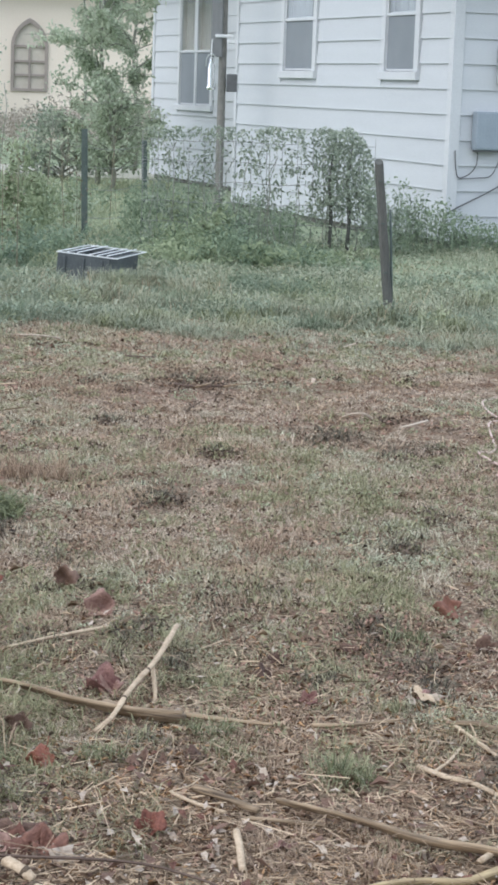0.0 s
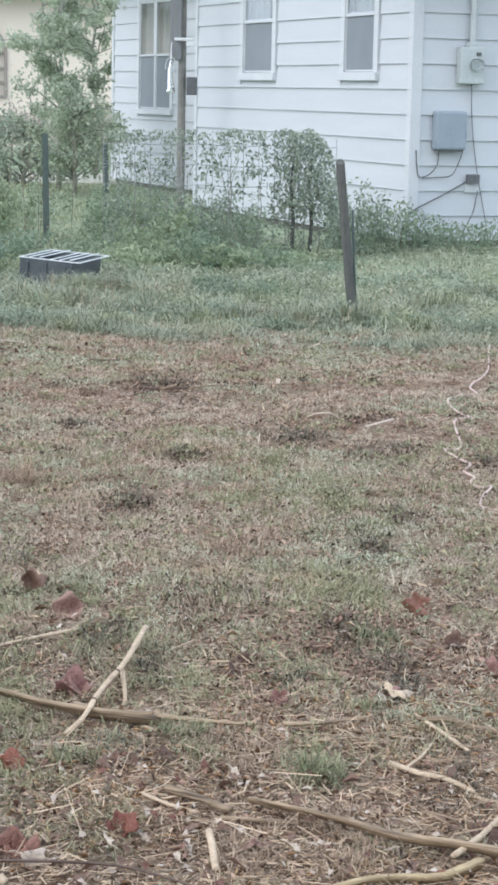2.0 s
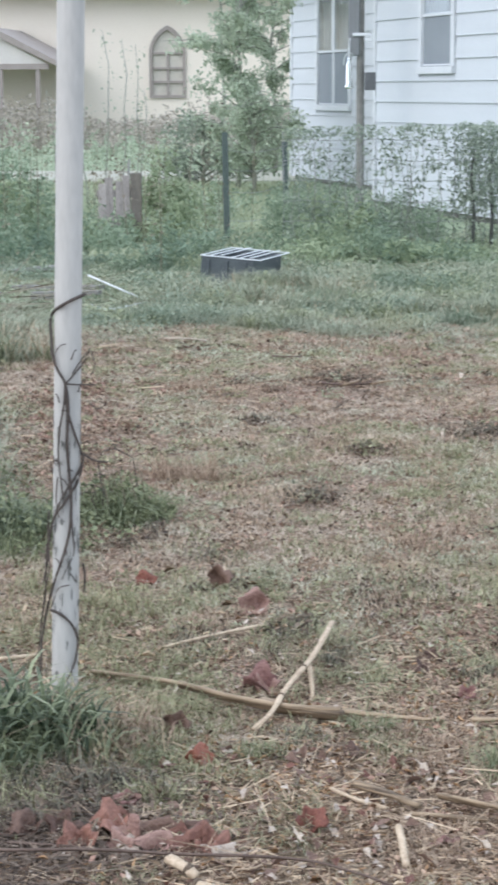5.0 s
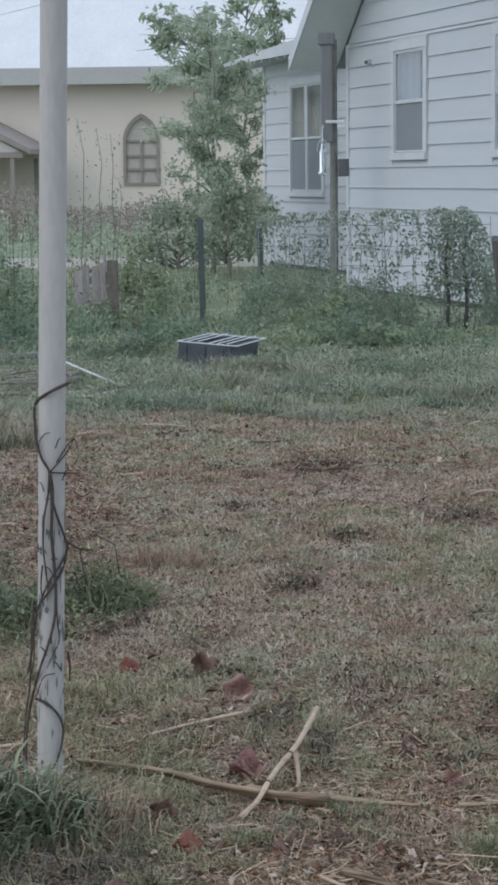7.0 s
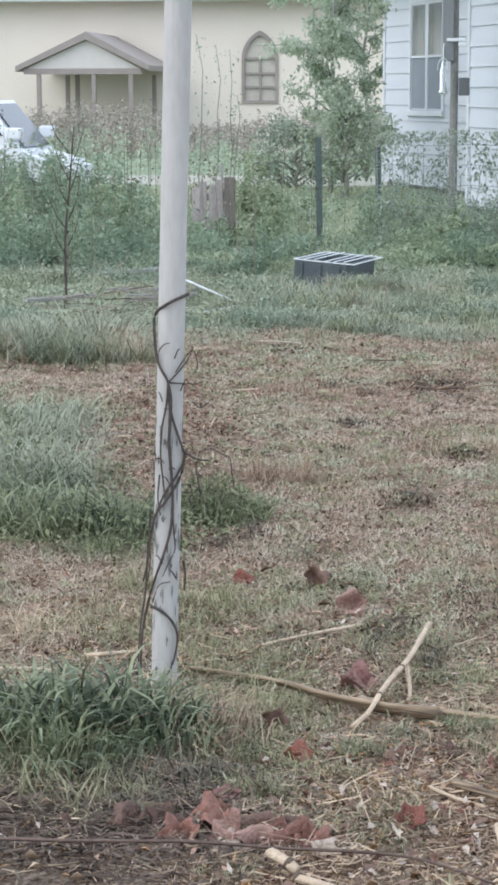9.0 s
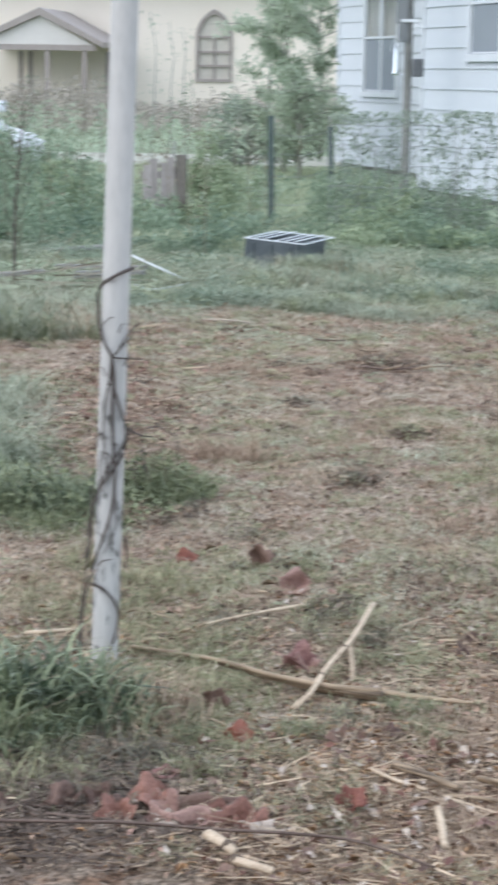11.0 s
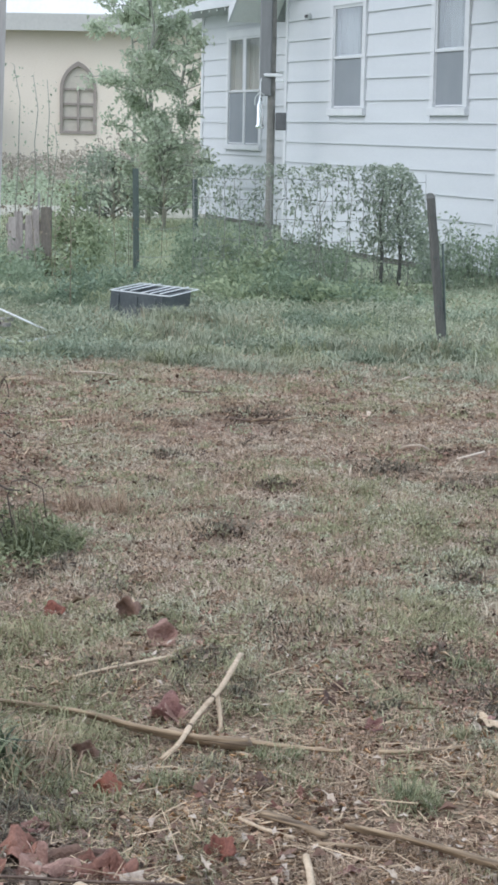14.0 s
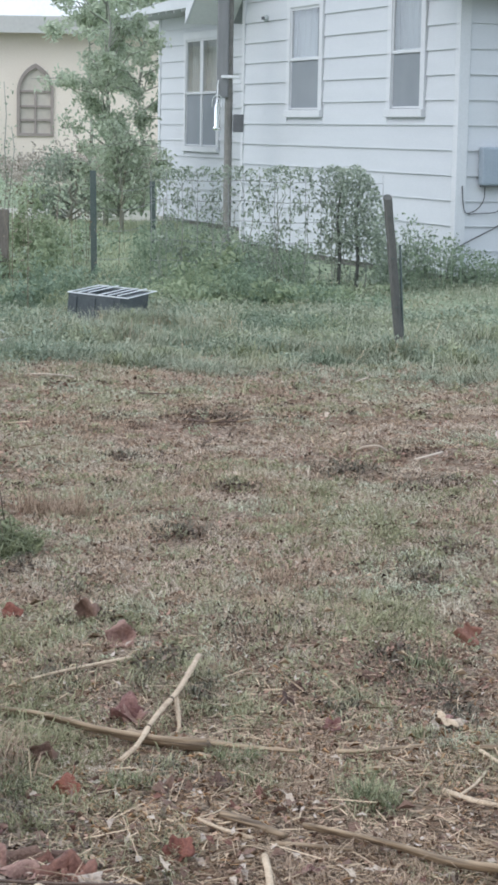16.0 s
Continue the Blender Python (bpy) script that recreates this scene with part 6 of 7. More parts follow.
# coarse blotches of leafy tufts, dead tufts and low rosettes
for count, lo, hi, material, leaf, tall, seed, label in ((900, 4.9, 13.8, M_SAGE, 0.017, 0.035, 800, "low sage-green leafy tufts in the yard"), (760, 5.4, 13.8, M_ORANGE, 0.016, 0.03, 810, "rust-brown dead tufts in the yard"),
                                                         (520, 4.6, 13.8, M_DARKTHATCH, 0.016, 0.022, 820, "dark brown leaf tufts in the yard"), (260, 5.2, 12.5, M_LAWN, 0.013, 0.03, 830, "pale green rosettes in the yard")):
    x, y, r = in_yard(count, lo, hi, seed, power=1.5)
    keep = patchy(x, y, 1.3, seed + 1) * 0.6 + patchy(x, y, 3.1, seed + 2) * 0.4 + 0.25 * (r.rand(len(x)) - 0.5) > 0.5
    keep &= r.rand(len(x)) > 0.85 * worn(x, y)
    x, y = x[keep], y[keep]
    size = 0.025 + 0.06 * r.rand(len(x)) ** 1.5
    k = np.repeat(np.arange(len(x)), (12 + 420 * size).astype(int))
    a, d = r.rand(len(k)) * 2 * np.pi, np.sqrt(r.rand(len(k)))
    px, py = x[k] + d * size[k] * np.cos(a), y[k] + 1.3 * d * size[k] * np.sin(a)
    up = tall * (0.4 + 12 * size[k]) * (1 - 0.7 * d * d) * (0.15 + 0.85 * r.rand(len(k)))
    stuff("yard_tufts", flakes(px, py, ground_z(px, py) + 0.004 + up, leaf * (0.5 + r.rand(len(k))) * (0.8 + 0.04 * py), 0.75, seed + 3, 0.42), material, label)

# lusher tufts where the yard is greener
x, y, r = in_yard(900, 5.2, 13.6, 170, power=1.5)
keep = r.rand(len(x)) < (1 - worn(x, y)) * np.clip(0.25 + (patchy(x, y, 1.1, 171) - 0.5) * 3 + 0.6 * spots(x, y, GREEN) + 0.5 * spots(x, y, OLIVE), 0.05, 1)
x, y = x[keep], y[keep]
k = np.repeat(np.arange(len(x)), 55)
size = 0.035 + 0.07 * r.rand(len(x))
a, d = r.rand(len(k)) * 2 * np.pi, np.sqrt(r.rand(len(k)))
px, py = x[k] + d * size[k] * 1.2 * np.cos(a), y[k] + d * size[k] * 1.2 * np.sin(a)
h = (0.014 + 0.75 * size[k] * (1 - 0.7 * d)) * (0.4 + 0.7 * r.rand(len(k)))
stuff("grass_tufts", blades(px, py, ground_z(px, py), h, 0.0016 + 0.0016 * r.rand(len(k)) + 0.00014 * py, h * (0.5 + 1.3 * r.rand(len(k))), 172), M_SAGE, "lusher sage-green grass tufts across the yard")

# straw and leaf litter lying on the soil
x, y, r = in_yard(60000, 3.9, 7.4, 98)
bare = np.clip((-0.6 - x) / 0.15, 0, 1) * np.clip((4.95 - y) / 0.2, 0, 1)
keep = r.rand(len(x)) < np.clip((patchy(x, y, 3.0, 99) * 0.5 + patchy(x, y, 9.0, 100) * 0.5 - 0.33) * 2.4, 0.03, 1) * np.clip((7.4 - y) / 1.8, 0, 1) * (1 - 0.8 * bare) * (1 - 0.7 * spots(x, y, DARK))
x, y = x[keep], y[keep]
n = len(x)
stuff("straw_litter", straws(x, y, ground_z(x, y) + 0.003 + 0.012 * r.rand(n), 0.01 + 0.06 * r.rand(n) ** 2.5, 0.0007 + 0.0026 * r.rand(n) ** 3, 0.2, 94), M_STRAW, "layer of fine dry straw near the stalks", "straw")
x, y, r = in_yard(34000, 3.9, 5.3, 108)
bare = np.clip((-0.6 - x) / 0.15, 0, 1) * np.clip((4.85 - y) / 0.2, 0, 1)
keep = r.rand(len(x)) < (1 - 0.85 * bare) * np.clip((5.3 - y) / 0.5, 0, 1) * np.clip(0.25 + 1.6 * (patchy(x, y, 5, 109) - 0.35), 0.05, 1)
x, y = x[keep], y[keep]
n = len(x)
stuff("straw_litter", straws(x, y, ground_z(x, y) + 0.003 + 0.008 * r.rand(n), 0.008 + 0.035 * r.rand(n) ** 2, 0.0006 + 0.0014 * r.rand(n) ** 2, 0.2, 113), M_CHAFF, "fine rusty chaff between the stalks", "straw")
x, y, r = in_yard(520, 3.9, 6.6, 106)
n = len(x)
stuff("straw_litter", blades(x, y, ground_z(x, y) + 0.004, 0.01 + 0.05 * r.rand(n) ** 1.5, 0.0014 + 0.0018 * r.rand(n), 0.05 + 0.13 * r.rand(n), 107), M_STRAW, "long arching dry grass stems over the straw", "straw")
x, y, r = in_yard(70000, 3.9, 14.2, 90, power=1.1)
keep = r.rand(len(x)) < np.clip(0.05 + 1.2 * (patchy(x, y, 2.6, 91) * 0.5 + patchy(x, y, 8, 93) * 0.5 - 0.3), 0.03, 1)
x, y = x[keep], y[keep]
n = len(x)
stuff("straw_litter", straws(x, y, ground_z(x, y) + 0.004 + 0.012 * r.rand(n), 0.01 + 0.06 * r.rand(n) ** 2, 0.0008 + 0.0022 * r.rand(n) ** 2 + 0.00014 * y, 0.25, 92), M_STRAW, "dry straw and thatch strewn on the soil", "straw")
x, y, r = in_yard(70000, 3.9, 14.2, 95, power=1.1)
keep = r.rand(len(x)) < (0.15 + 0.7 * patchy(x, y, 2.5, 96)) * np.clip((10 - y) / 4, 0.25, 1)
x, y = x[keep], y[keep]
n = len(x)
stuff("leaf_litter", flakes(x, y, ground_z(x, y) + 0.004 + 0.008 * r.rand(n), 0.004 + 0.02 * r.rand(n) ** 3.5 * np.clip((9 - y) / 4, 0.4, 1) + 0.0003 * y, 0.4, 97), M_CRUMB, "crumbled dry brown leaves on the soil", "leaf litter")
x, y, r = in_yard(500, 3.9, 7.0, 101)
keep = patchy(x, y, 2.5, 102) > 0.35
x, y = x[keep], y[keep]
n = len(x)
stuff("husk_scraps", flakes(x, y, ground_z(x, y) + 0.014 + 0.012 * r.rand(n), 0.012 + 0.045 * r.rand(n) ** 2, 0.2, 103, 0.22), M_STRAW, "torn pale husk scraps among the straw", "husks")
x, y, r = in_yard(4200, 3.9, 8.5, 104)
n = len(x)
stuff("dark_litter", flakes(x, y, ground_z(x, y) + 0.012 + 0.01 * r.rand(n), 0.006 + 0.02 * r.rand(n) ** 2, 0.6, 105, 0.6), M_CLOD, "curled dark leaf fragments among the straw", "leaf litter")


x, y, r = in_yard(420, 3.95, 5.9, 210)
keep = patchy(x, y, 3.5, 211) > 0.42
x, y = x[keep], y[keep]
n = len(x)
stuff("straw_litter", straws(x, y, ground_z(x, y) + 0.012 + 0.02 * r.rand(n), 0.06 + 0.14 * r.rand(n) ** 2, 0.0012 + 0.0022 * r.rand(n) ** 2, 0.25, 212), M_STRAW, "long loose dry stems over the straw", "straw")
x, y, r = in_yard(420, 3.95, 6.2, 213)
n = len(x)
stuff("husk_scraps", flakes(x, y, ground_z(x, y) + 0.018 + 0.01 * r.rand(n), 0.01 + 0.022 * r.rand(n) ** 2, 0.3, 214, 0.4), M_PALE, "small bleached husk chips in the litter", "husks")


# broken leaf bits and flat straw pieces covering the near soil
for count, far, material, lo, hi, slim, tilt, seed, name, label in ((11000, 6.6, M_CRUMB, 0.008, 0.024, 0.6, 0.5, 840, "leaf_litter", "broken brown leaf bits over the near soil"), (9000, 6.4, M_MULCH, 0.008, 0.024, 0.6, 0.55, 845, "leaf_litter", "reddish brown leaf bits over the near soil"),
                                                                   (7000, 6.2, M_CHAFF, 0.014, 0.04, 0.16, 0.35, 850, "straw_litter", "flat broken straw pieces on the near soil"), (1500, 6.4, M_PALE, 0.007, 0.02, 0.5, 0.5, 855, "husk_scraps", "tiny bleached flecks in the litter"),
                                                                   (1800, 6.2, M_CLOD, 0.01, 0.026, 0.6, 0.6, 860, "leaf_litter", "dark rotted leaf bits in the litter")):
    x, y, r = in_yard(count, 3.9, far, seed)
    keep = r.rand(len(x)) < np.clip(0.1 + 2.2 * (patchy(x, y, 3.3, seed + 1) * 0.5 + patchy(x, y, 9, seed + 2) * 0.5 - 0.32), 0.04, 1) * np.clip((far - y) / 0.9, 0, 1) * (1 - 0.6 * spots(x, y, GREEN)) * (1 - 0.75 * before_pole(x, y))
    x, y = x[keep], y[keep]
    stuff(name, flakes(x, y, ground_z(x, y) + 0.004 + 0.011 * r.rand(len(x)), lo + (hi - lo) * r.rand(len(x)) ** 1.7, tilt, seed + 3, slim), material, label, "litter")

for count, material, lo, hi, seed, label in ((16000, M_CRUMB, 0.012, 0.032, 880, "dry leaf crumbs strewn over the yard"), (11000, M_MULCH, 0.012, 0.03, 884, "reddish crumbs strewn over the yard"), (7000, M_CLOD, 0.01, 0.026, 888, "dark soil crumbs strewn over the yard"), (2200, M_PALE, 0.008, 0.022, 892, "pale flecks strewn over the yard")):
    x, y, r = in_yard(count, 6.0, 14.4, seed, power=1.3)
    keep = r.rand(len(x)) < np.clip((patchy(x, y, 1.7, seed + 1) * 0.5 + patchy(x, y, 5.5, seed + 2) * 0.5 - 0.4) * 3.2, 0.03, 1)
    x, y = x[keep], y[keep]
    stuff("leaf_litter", flakes(x, y, ground_z(x, y) + 0.008 + 0.016 * r.rand(len(x)), (lo + (hi - lo) * r.rand(len(x)) ** 1.8) * (0.6 + 0.04 * y), 0.55, seed + 3, 0.55), material, label, "litter")
x, y, r = in_yard(15000, 3.9, 6.6, 870)
keep = r.rand(len(x)) < np.clip(0.15 + 2.4 * (patchy(x, y, 2.8, 871) * 0.5 + patchy(x, y, 8, 872) * 0.5 - 0.36), 0.03, 1) * np.clip((6.6 - y) / 1.4, 0, 1) * (1 - 0.7 * spots(x, y, GREEN)) * (1 - 0.85 * before_pole(x, y))
x, y = x[keep], y[keep]
n = len(x)
stuff("straw_litter", straws(x, y, ground_z(x, y) + 0.008 + 0.012 * r.rand(n), 0.02 + 0.07 * r.rand(n) ** 2, 0.0012 + 0.0024 * r.rand(n) ** 2, 0.08, 873), M_STRAW, "flat matted straw between the stalks", "straw")

# ---- pole with dry vines ----
pole = new("metal_pole")
pole.matrix_world = pose(-0.991, 5.32, 0)
tagged(pole, "pale painted metal pole with peeling paint and vines", "pole")
v, f = tube_data([(0.029 * z, 0, z) for z in (-0.1, 0.0, 0.15, 0.4, 0.8, 1.2, 1.6, 2.1, 2.6, 3.2)], 0.0352, 24)
mesh_object("shaft", v, f, M_POLE, pole, smooth=True)
r = random.Random(3)
for k in range(60):
    z, w, hgt = 0.03 + 0.75 * r.random() ** 1.3, 0.06 + 0.34 * r.random() ** 2, 0.006 + 0.034 * r.random() ** 2
    a0 = math.pi * (1.0 + r.random())
    pv, pf = [], []
    for i in range(6):
        for s in (-1, 1):
            zz = z + s * hgt * (0.5 + 0.5 * math.sin(math.pi * (i + 0.3) / 5.6)) + 0.02 * (r.random() - 0.5)
            ang = a0 + w * (i / 5 - 0.5)
            pv.append((0.029 * zz + 0.0362 * math.cos(ang), 0.0362 * math.sin(ang), zz))
    for i in range(5):
        pf.append((2 * i, 2 * i + 2, 2 * i + 3, 2 * i + 1))
    mesh_object("peeled_patch", pv, pf, M_RUST, pole)

vines = new("dry_vine")
vines.matrix_world = pose(-0.991, 5.32, 0)
tagged(vines, "leafless brown vine twining up the metal pole", "vine")


def strand(pts, rad):
    out = []
    for dx, z in pts:
        c = 0.029 * z
        off = dx
        depth = -math.sqrt(max(0.043 ** 2 - min(abs(off), 0.043) ** 2, 0)) - 0.004
        out.append((c + off, depth, z))
    line = smooth_line(out, 5)
    tube("stem", line, [0.9 * rad * (1 - 0.4 * i / len(line)) for i in range(len(line))], M_VINE, vines, sides=6)


strand([(0.045, 1.075), (0.0, 1.055), (-0.043, 1.02), (-0.041, 0.96), (-0.033, 0.915), (-0.018, 0.88), (0.002, 0.846), (0.006, 0.79), (0.019, 0.739), (0.04, 0.667), (0.043, 0.64), (0.03, 0.6), (0.0, 0.553), (-0.022, 0.5), (-0.04, 0.45)], 0.0048)
strand([(0.002, 0.85), (-0.001, 0.79), (-0.013, 0.718), (-0.014, 0.646), (-0.006, 0.584), (0.0, 0.54)], 0.0036)
strand([(0.003, 0.84), (0.01, 0.79), (0.008, 0.69), (0.014, 0.615), (0.02, 0.532), (0.017, 0.46), (0.003, 0.397), (-0.021, 0.325), (-0.045, 0.252), (-0.06, 0.17), (-0.064, 0.107), (-0.064, -0.02)], 0.0055)
strand([(0.044, 0.65), (0.036, 0.59), (0.005, 0.535), (-0.026, 0.49), (-0.042, 0.43), (-0.05, 0.356), (-0.062, 0.3)], 0.0045)
strand([(-0.035, 0.238), (0.0, 0.228), (0.027, 0.196), (0.038, 0.152), (0.03, 0.09), (0.012, 0.05), (-0.006, 0.042)], 0.0045)
strand([(0.02, 0.54), (0.024, 0.45), (0.028, 0.397), (0.012, 0.36), (-0.002, 0.325)], 0.0025)
strand([(0.002, 0.846), (0.03, 0.843), (0.075, 0.838)], 0.0028)
strand([(0.002, 0.846), (0.024, 0.87), (0.045, 0.9), (0.06, 0.935)], 0.0028)
strand([(-0.02, 0.885), (-0.028, 0.92), (-0.012, 0.945), (0.004, 0.95)], 0.0022)
strand([(0.043, 0.655), (0.075, 0.637), (0.11, 0.634)], 0.0035)
strand([(-0.016, 0.6), (-0.02, 0.54), (-0.012, 0.49)], 0.003)
strand([(-0.03, 0.25), (-0.012, 0.3), (0.018, 0.31)], 0.0025)
strand([(0.02, 0.872), (0.045, 0.915), (0.062, 0.925), (0.072, 0.885), (0.06, 0.862)], 0.002)
strand([(0.06, 0.79), (0.082, 0.775), (0.105, 0.79)], 0.0022)
kr = random.Random(77)
for k in range(16):
    z, off = 0.3 + 0.62 * kr.random(), 0.07 * (kr.random() - 0.5)
    dx, dz = 0.05 * (kr.random() - 0.5), 0.045 * (kr.random() - 0.3)
    strand([(off, z), (off + 0.6 * dx, z + 0.6 * dz + 0.006), (off + dx, z + dz)], 0.0022)
strand([(0.046, 0.36), (0.052, 0.32), (0.05, 0.28)], 0.004)
strand([(-0.03, 0.47), (-0.05, 0.41), (-0.052, 0.35), (-0.055, 0.27), (-0.064, 0.2), (-0.07, 0.12), (-0.072, 0.0)], 0.0035)
strand([(-0.045, 0.5), (-0.048, 0.43), (-0.042, 0.36), (-0.05, 0.3)], 0.003)

# dead stalks in the grass clump behind the pole
r = random.Random(8)
for x, y, h, fold, thick in ((-1.24, 7.5, 0.27, 0.13, 0.0035), (-1.19, 7.55, 0.2, -0.05, 0.0022), (-1.14, 7.6, 0.24, 0.03, 0.002), (-1.27, 7.55, 0.17, 0.06, 0.0028), (-1.1, 7.62, 0.19, -0.04, 0.002), (-1.31, 7.5, 0.14, 0.09, 0.0028), (-1.21, 7.62, 0.13, 0.05, 0.0026), (-1.16, 7.5, 0.23, -0.03, 0.0027), (-1.22, 7.48, 0.21, 0.02, 0.0026), (-1.12, 7.52, 0.2, 0.04, 0.0024), (-1.26, 7.46, 0.12, -0.06, 0.0034)):
    pts = [(x, y, 0), (x + 0.012, y, h * 0.4), (x - 0.006, y, h * 0.8), (x + 0.01, y, h), (x + 0.5 * fold, y - 0.02, h * 1.05), (x + fold, y - 0.03, h * 0.93), (x + 1.1 * fold, y - 0.03, h * (0.5 + 0.2 * r.random()))]
    tagged(tube("dead_stalk", pts, [thick * (1 - 0.55 * i / len(pts)) for i in range(len(pts))], M_VINE if thick > 0.0027 else M_STEM, None, "thin bent dead brown weed stalk in the grass", 5), category="stalk", group="dead stalks")
sapling = tube("dead_stalk", smooth_line([(-3.5, 15.4, 0), (-3.5, 15.4, 0.5), (-3.46, 15.4, 0.9), (-3.42, 15.4, 1.35)], 4), [0.012 - 0.0006 * i for i in range(13)], M_VINE, None, "tall thin sparse sapling in the weeds", 6)
tagged(sapling, category="stalk")
for k in range(9):
    z, a = 0.35 + 0.1 * k, (0.14 + 0.1 * r.random()) * (1 if k % 2 else -1)
    tube("twig", [(-3.49 + 0.03 * z, 15.4, z), (-3.49 + 0.03 * z + a * 0.4, 15.38, z + 0.13), (-3.49 + 0.03 * z + a * 0.7, 15.36, z + 0.3)], [0.005, 0.004, 0.002], M_VINE, sapling, sides=5)
nr = np.random.RandomState(79)
v, t = flakes(-3.46 + nr.normal(0, 0.09, 160), 15.4 + nr.normal(0, 0.07, 160), 0.4 + 0.95 * nr.rand(160), 0.02 + 0.03 * nr.rand(160), 0.8, 80, 0.5)
tri_mesh("leaves", v, t, M_WEED).parent = sapling


# larger broken leaves and straw in the nearest litter
for count, material, lo, hi, seed, label in ((170, M_BROWN, 0.02, 0.05, 900, "broken curled brown leaves in the near litter"), (120, M_RED, 0.018, 0.045, 905, "broken reddish leaves in the near litter"), (150, M_PALE, 0.012, 0.034, 910, "bleached leaf shreds in the near litter")):
    r = np.random.RandomState(seed)
    y = 3.85 + 1.0 * r.rand(count) ** 1.4
    x = (-0.14 + 0.3 * r.rand(count)) * y
    stuff("leaf_litter", flakes(x, y, ground_z(x, y) + 0.012 + 0.014 * r.rand(count), lo + (hi - lo) * r.rand(count) ** 1.5, 0.45, seed + 1, 0.6), material, label, "litter")
r = np.random.RandomState(915)
y = 3.85 + 1.0 * r.rand(420) ** 1.3
x = (-0.13 + 0.29 * r.rand(420)) * y
stuff("straw", straws(x, y, ground_z(x, y) + 0.012 + 0.02 * r.rand(420), 0.03 + 0.09 * r.rand(420) ** 2, 0.0015 + 0.002 * r.rand(420), 0.2, 916), M_STRAW, "loose tangled straw over the near litter", "straw")


# ---- sticks and stalks ----
def lying(points, lift):
    out = []
    for p in points:
        up = lift + (p[2] if len(p) > 2 else 0)
        k = 1 - up / 1.6
        x, y = p[0] * k, p[1] * k + 0.1 * (1 - k)
        out.append((x, y, float(ground_z(x, y)) + up))
    return out


def stick(name, points, r0, r1, material, label, category="stick", knots=True, seed=1, forks=(), joints=(), split=0.0):
    rr = random.Random(seed)
    line = smooth_line(lying(points, max(r0, r1) * 0.8 + 0.013), 6)
    n = len(line)
    wob = max(r0, r1) * (0.1 if max(r0, r1) > 0.0065 else 0.3)
    line = [p + Vector((wob * (rr.random() - 0.5), wob * (rr.random() - 0.5), wob * 0.5 * (rr.random() - 0.5))) for p in line]
    radii = []
    for i in range(n):
        q = r0 + (r1 - r0) * i / (n - 1)
        radii.append(q * (1.0 + (0.12 if knots and i % 6 == 3 else 0.0) + 0.05 * (rr.random() - 0.5)))
    v, f = tube_data(line, radii, 10)
    ridge = [1 + 0.36 * (rr.random() - 0.5) for _ in range(10)]
    if split:
        # the lower face broken away under a proud upper ridge
        ridge[9], ridge[8], ridge[0], ridge[1] = 1 - split, 1.15, 1 - 0.5 * split, 1.2
    for i, p in enumerate(line):
        for q in range(10):
            a = v[i * 10 + q] - p
            a = a * ridge[q] * (1 + 0.05 * (rr.random() - 0.5))
            v[i * 10 + q] = p + Vector((a.x, a.y, a.z * 0.82))
    ob = mesh_object(name, v, f, material, None, label, smooth=True)
    tagged(ob, category=category)
    for k in joints:
        i = int(k * (n - 2))
        d = (line[i + 1] - line[i]).normalized() * radii[i] * 0.45
        tube("joint", [line[i] - d, line[i] + d], radii[i] * 1.16, M_JOINT, ob, "dark ring-like joint", 9)
    for pts, a, b in forks:
        tube("fork", smooth_line(lying(pts, a), 4), [a + (b - a) * i / (4 * (len(pts) - 1)) for i in range(4 * (len(pts) - 1) + 1)], material, ob)
    return ob


stick("stick", [(-0.309, 6.091, 0.045), (-0.35, 5.72, 0.045), (-0.40, 5.45, 0.04), (-0.43, 5.2, 0.025), (-0.462, 5.047)], 0.0078, 0.0062, M_PEELED, "pale peeled forked stick lying across a stalk", joints=(0.36, 0.62), forks=[([(-0.356, 5.66, 0.045), (-0.333, 5.438, 0.02), (-0.33, 5.332), (-0.36, 5.29)], 0.0068, 0.005)])
stick("dry_stalk", [(-0.95, 5.52), (-0.704, 5.441, 0.012), (-0.539, 5.336, 0.015), (-0.383, 5.265, 0.015), (-0.247, 5.239, 0.012)], 0.010, 0.0155, M_STALK, "long dry brown stalk on the ground", "stalk", split=0.45)
stick("dry_stalk", [(-0.24, 5.225), (-0.128, 5.205), (-0.011, 5.175)], 0.010, 0.005, M_STALK, "broken end of a dry brown stalk", "stalk")
stick("dry_stalk", [(0.004, 4.642, 0.012), (0.094, 4.58, 0.015), (0.207, 4.478, 0.015), (0.327, 4.382, 0.015), (0.445, 4.322, 0.012), (0.6, 4.26, 0.01)], 0.008, 0.0135, M_STALK, "thick dry tan stalk on the ground", "stalk", split=0.45)
stick("dry_stalk", [(0.144, 4.073), (0.239, 4.122), (0.311, 4.146), (0.405, 4.149), (0.496, 4.228)], 0.009, 0.013, M_CANE, "bent yellow dry stalk on the ground", "stalk", split=0.3)
stick("dry_stalk", [(-0.78, 5.793), (-0.673, 5.867), (-0.504, 6.048)], 0.005, 0.007, M_PEELED, "thin pale dry stalk in the grass", "stalk")
stick("dry_stalk", [(-0.47, 6.08), (-0.339, 6.169)], 0.006, 0.004, M_STALK, "thin pale dry stalk in the grass", "stalk")
stick("dry_stalk", [(-0.241, 4.612), (-0.18, 4.556), (-0.114, 4.517)], 0.005, 0.006, M_PEELED, "short pale dry stalk", "stalk")
stick("dry_stalk", [(-0.063, 4.496), (0.014, 4.481), (0.115, 4.465)], 0.007, 0.005, M_STALK, "thin tan dry stalk", "stalk")
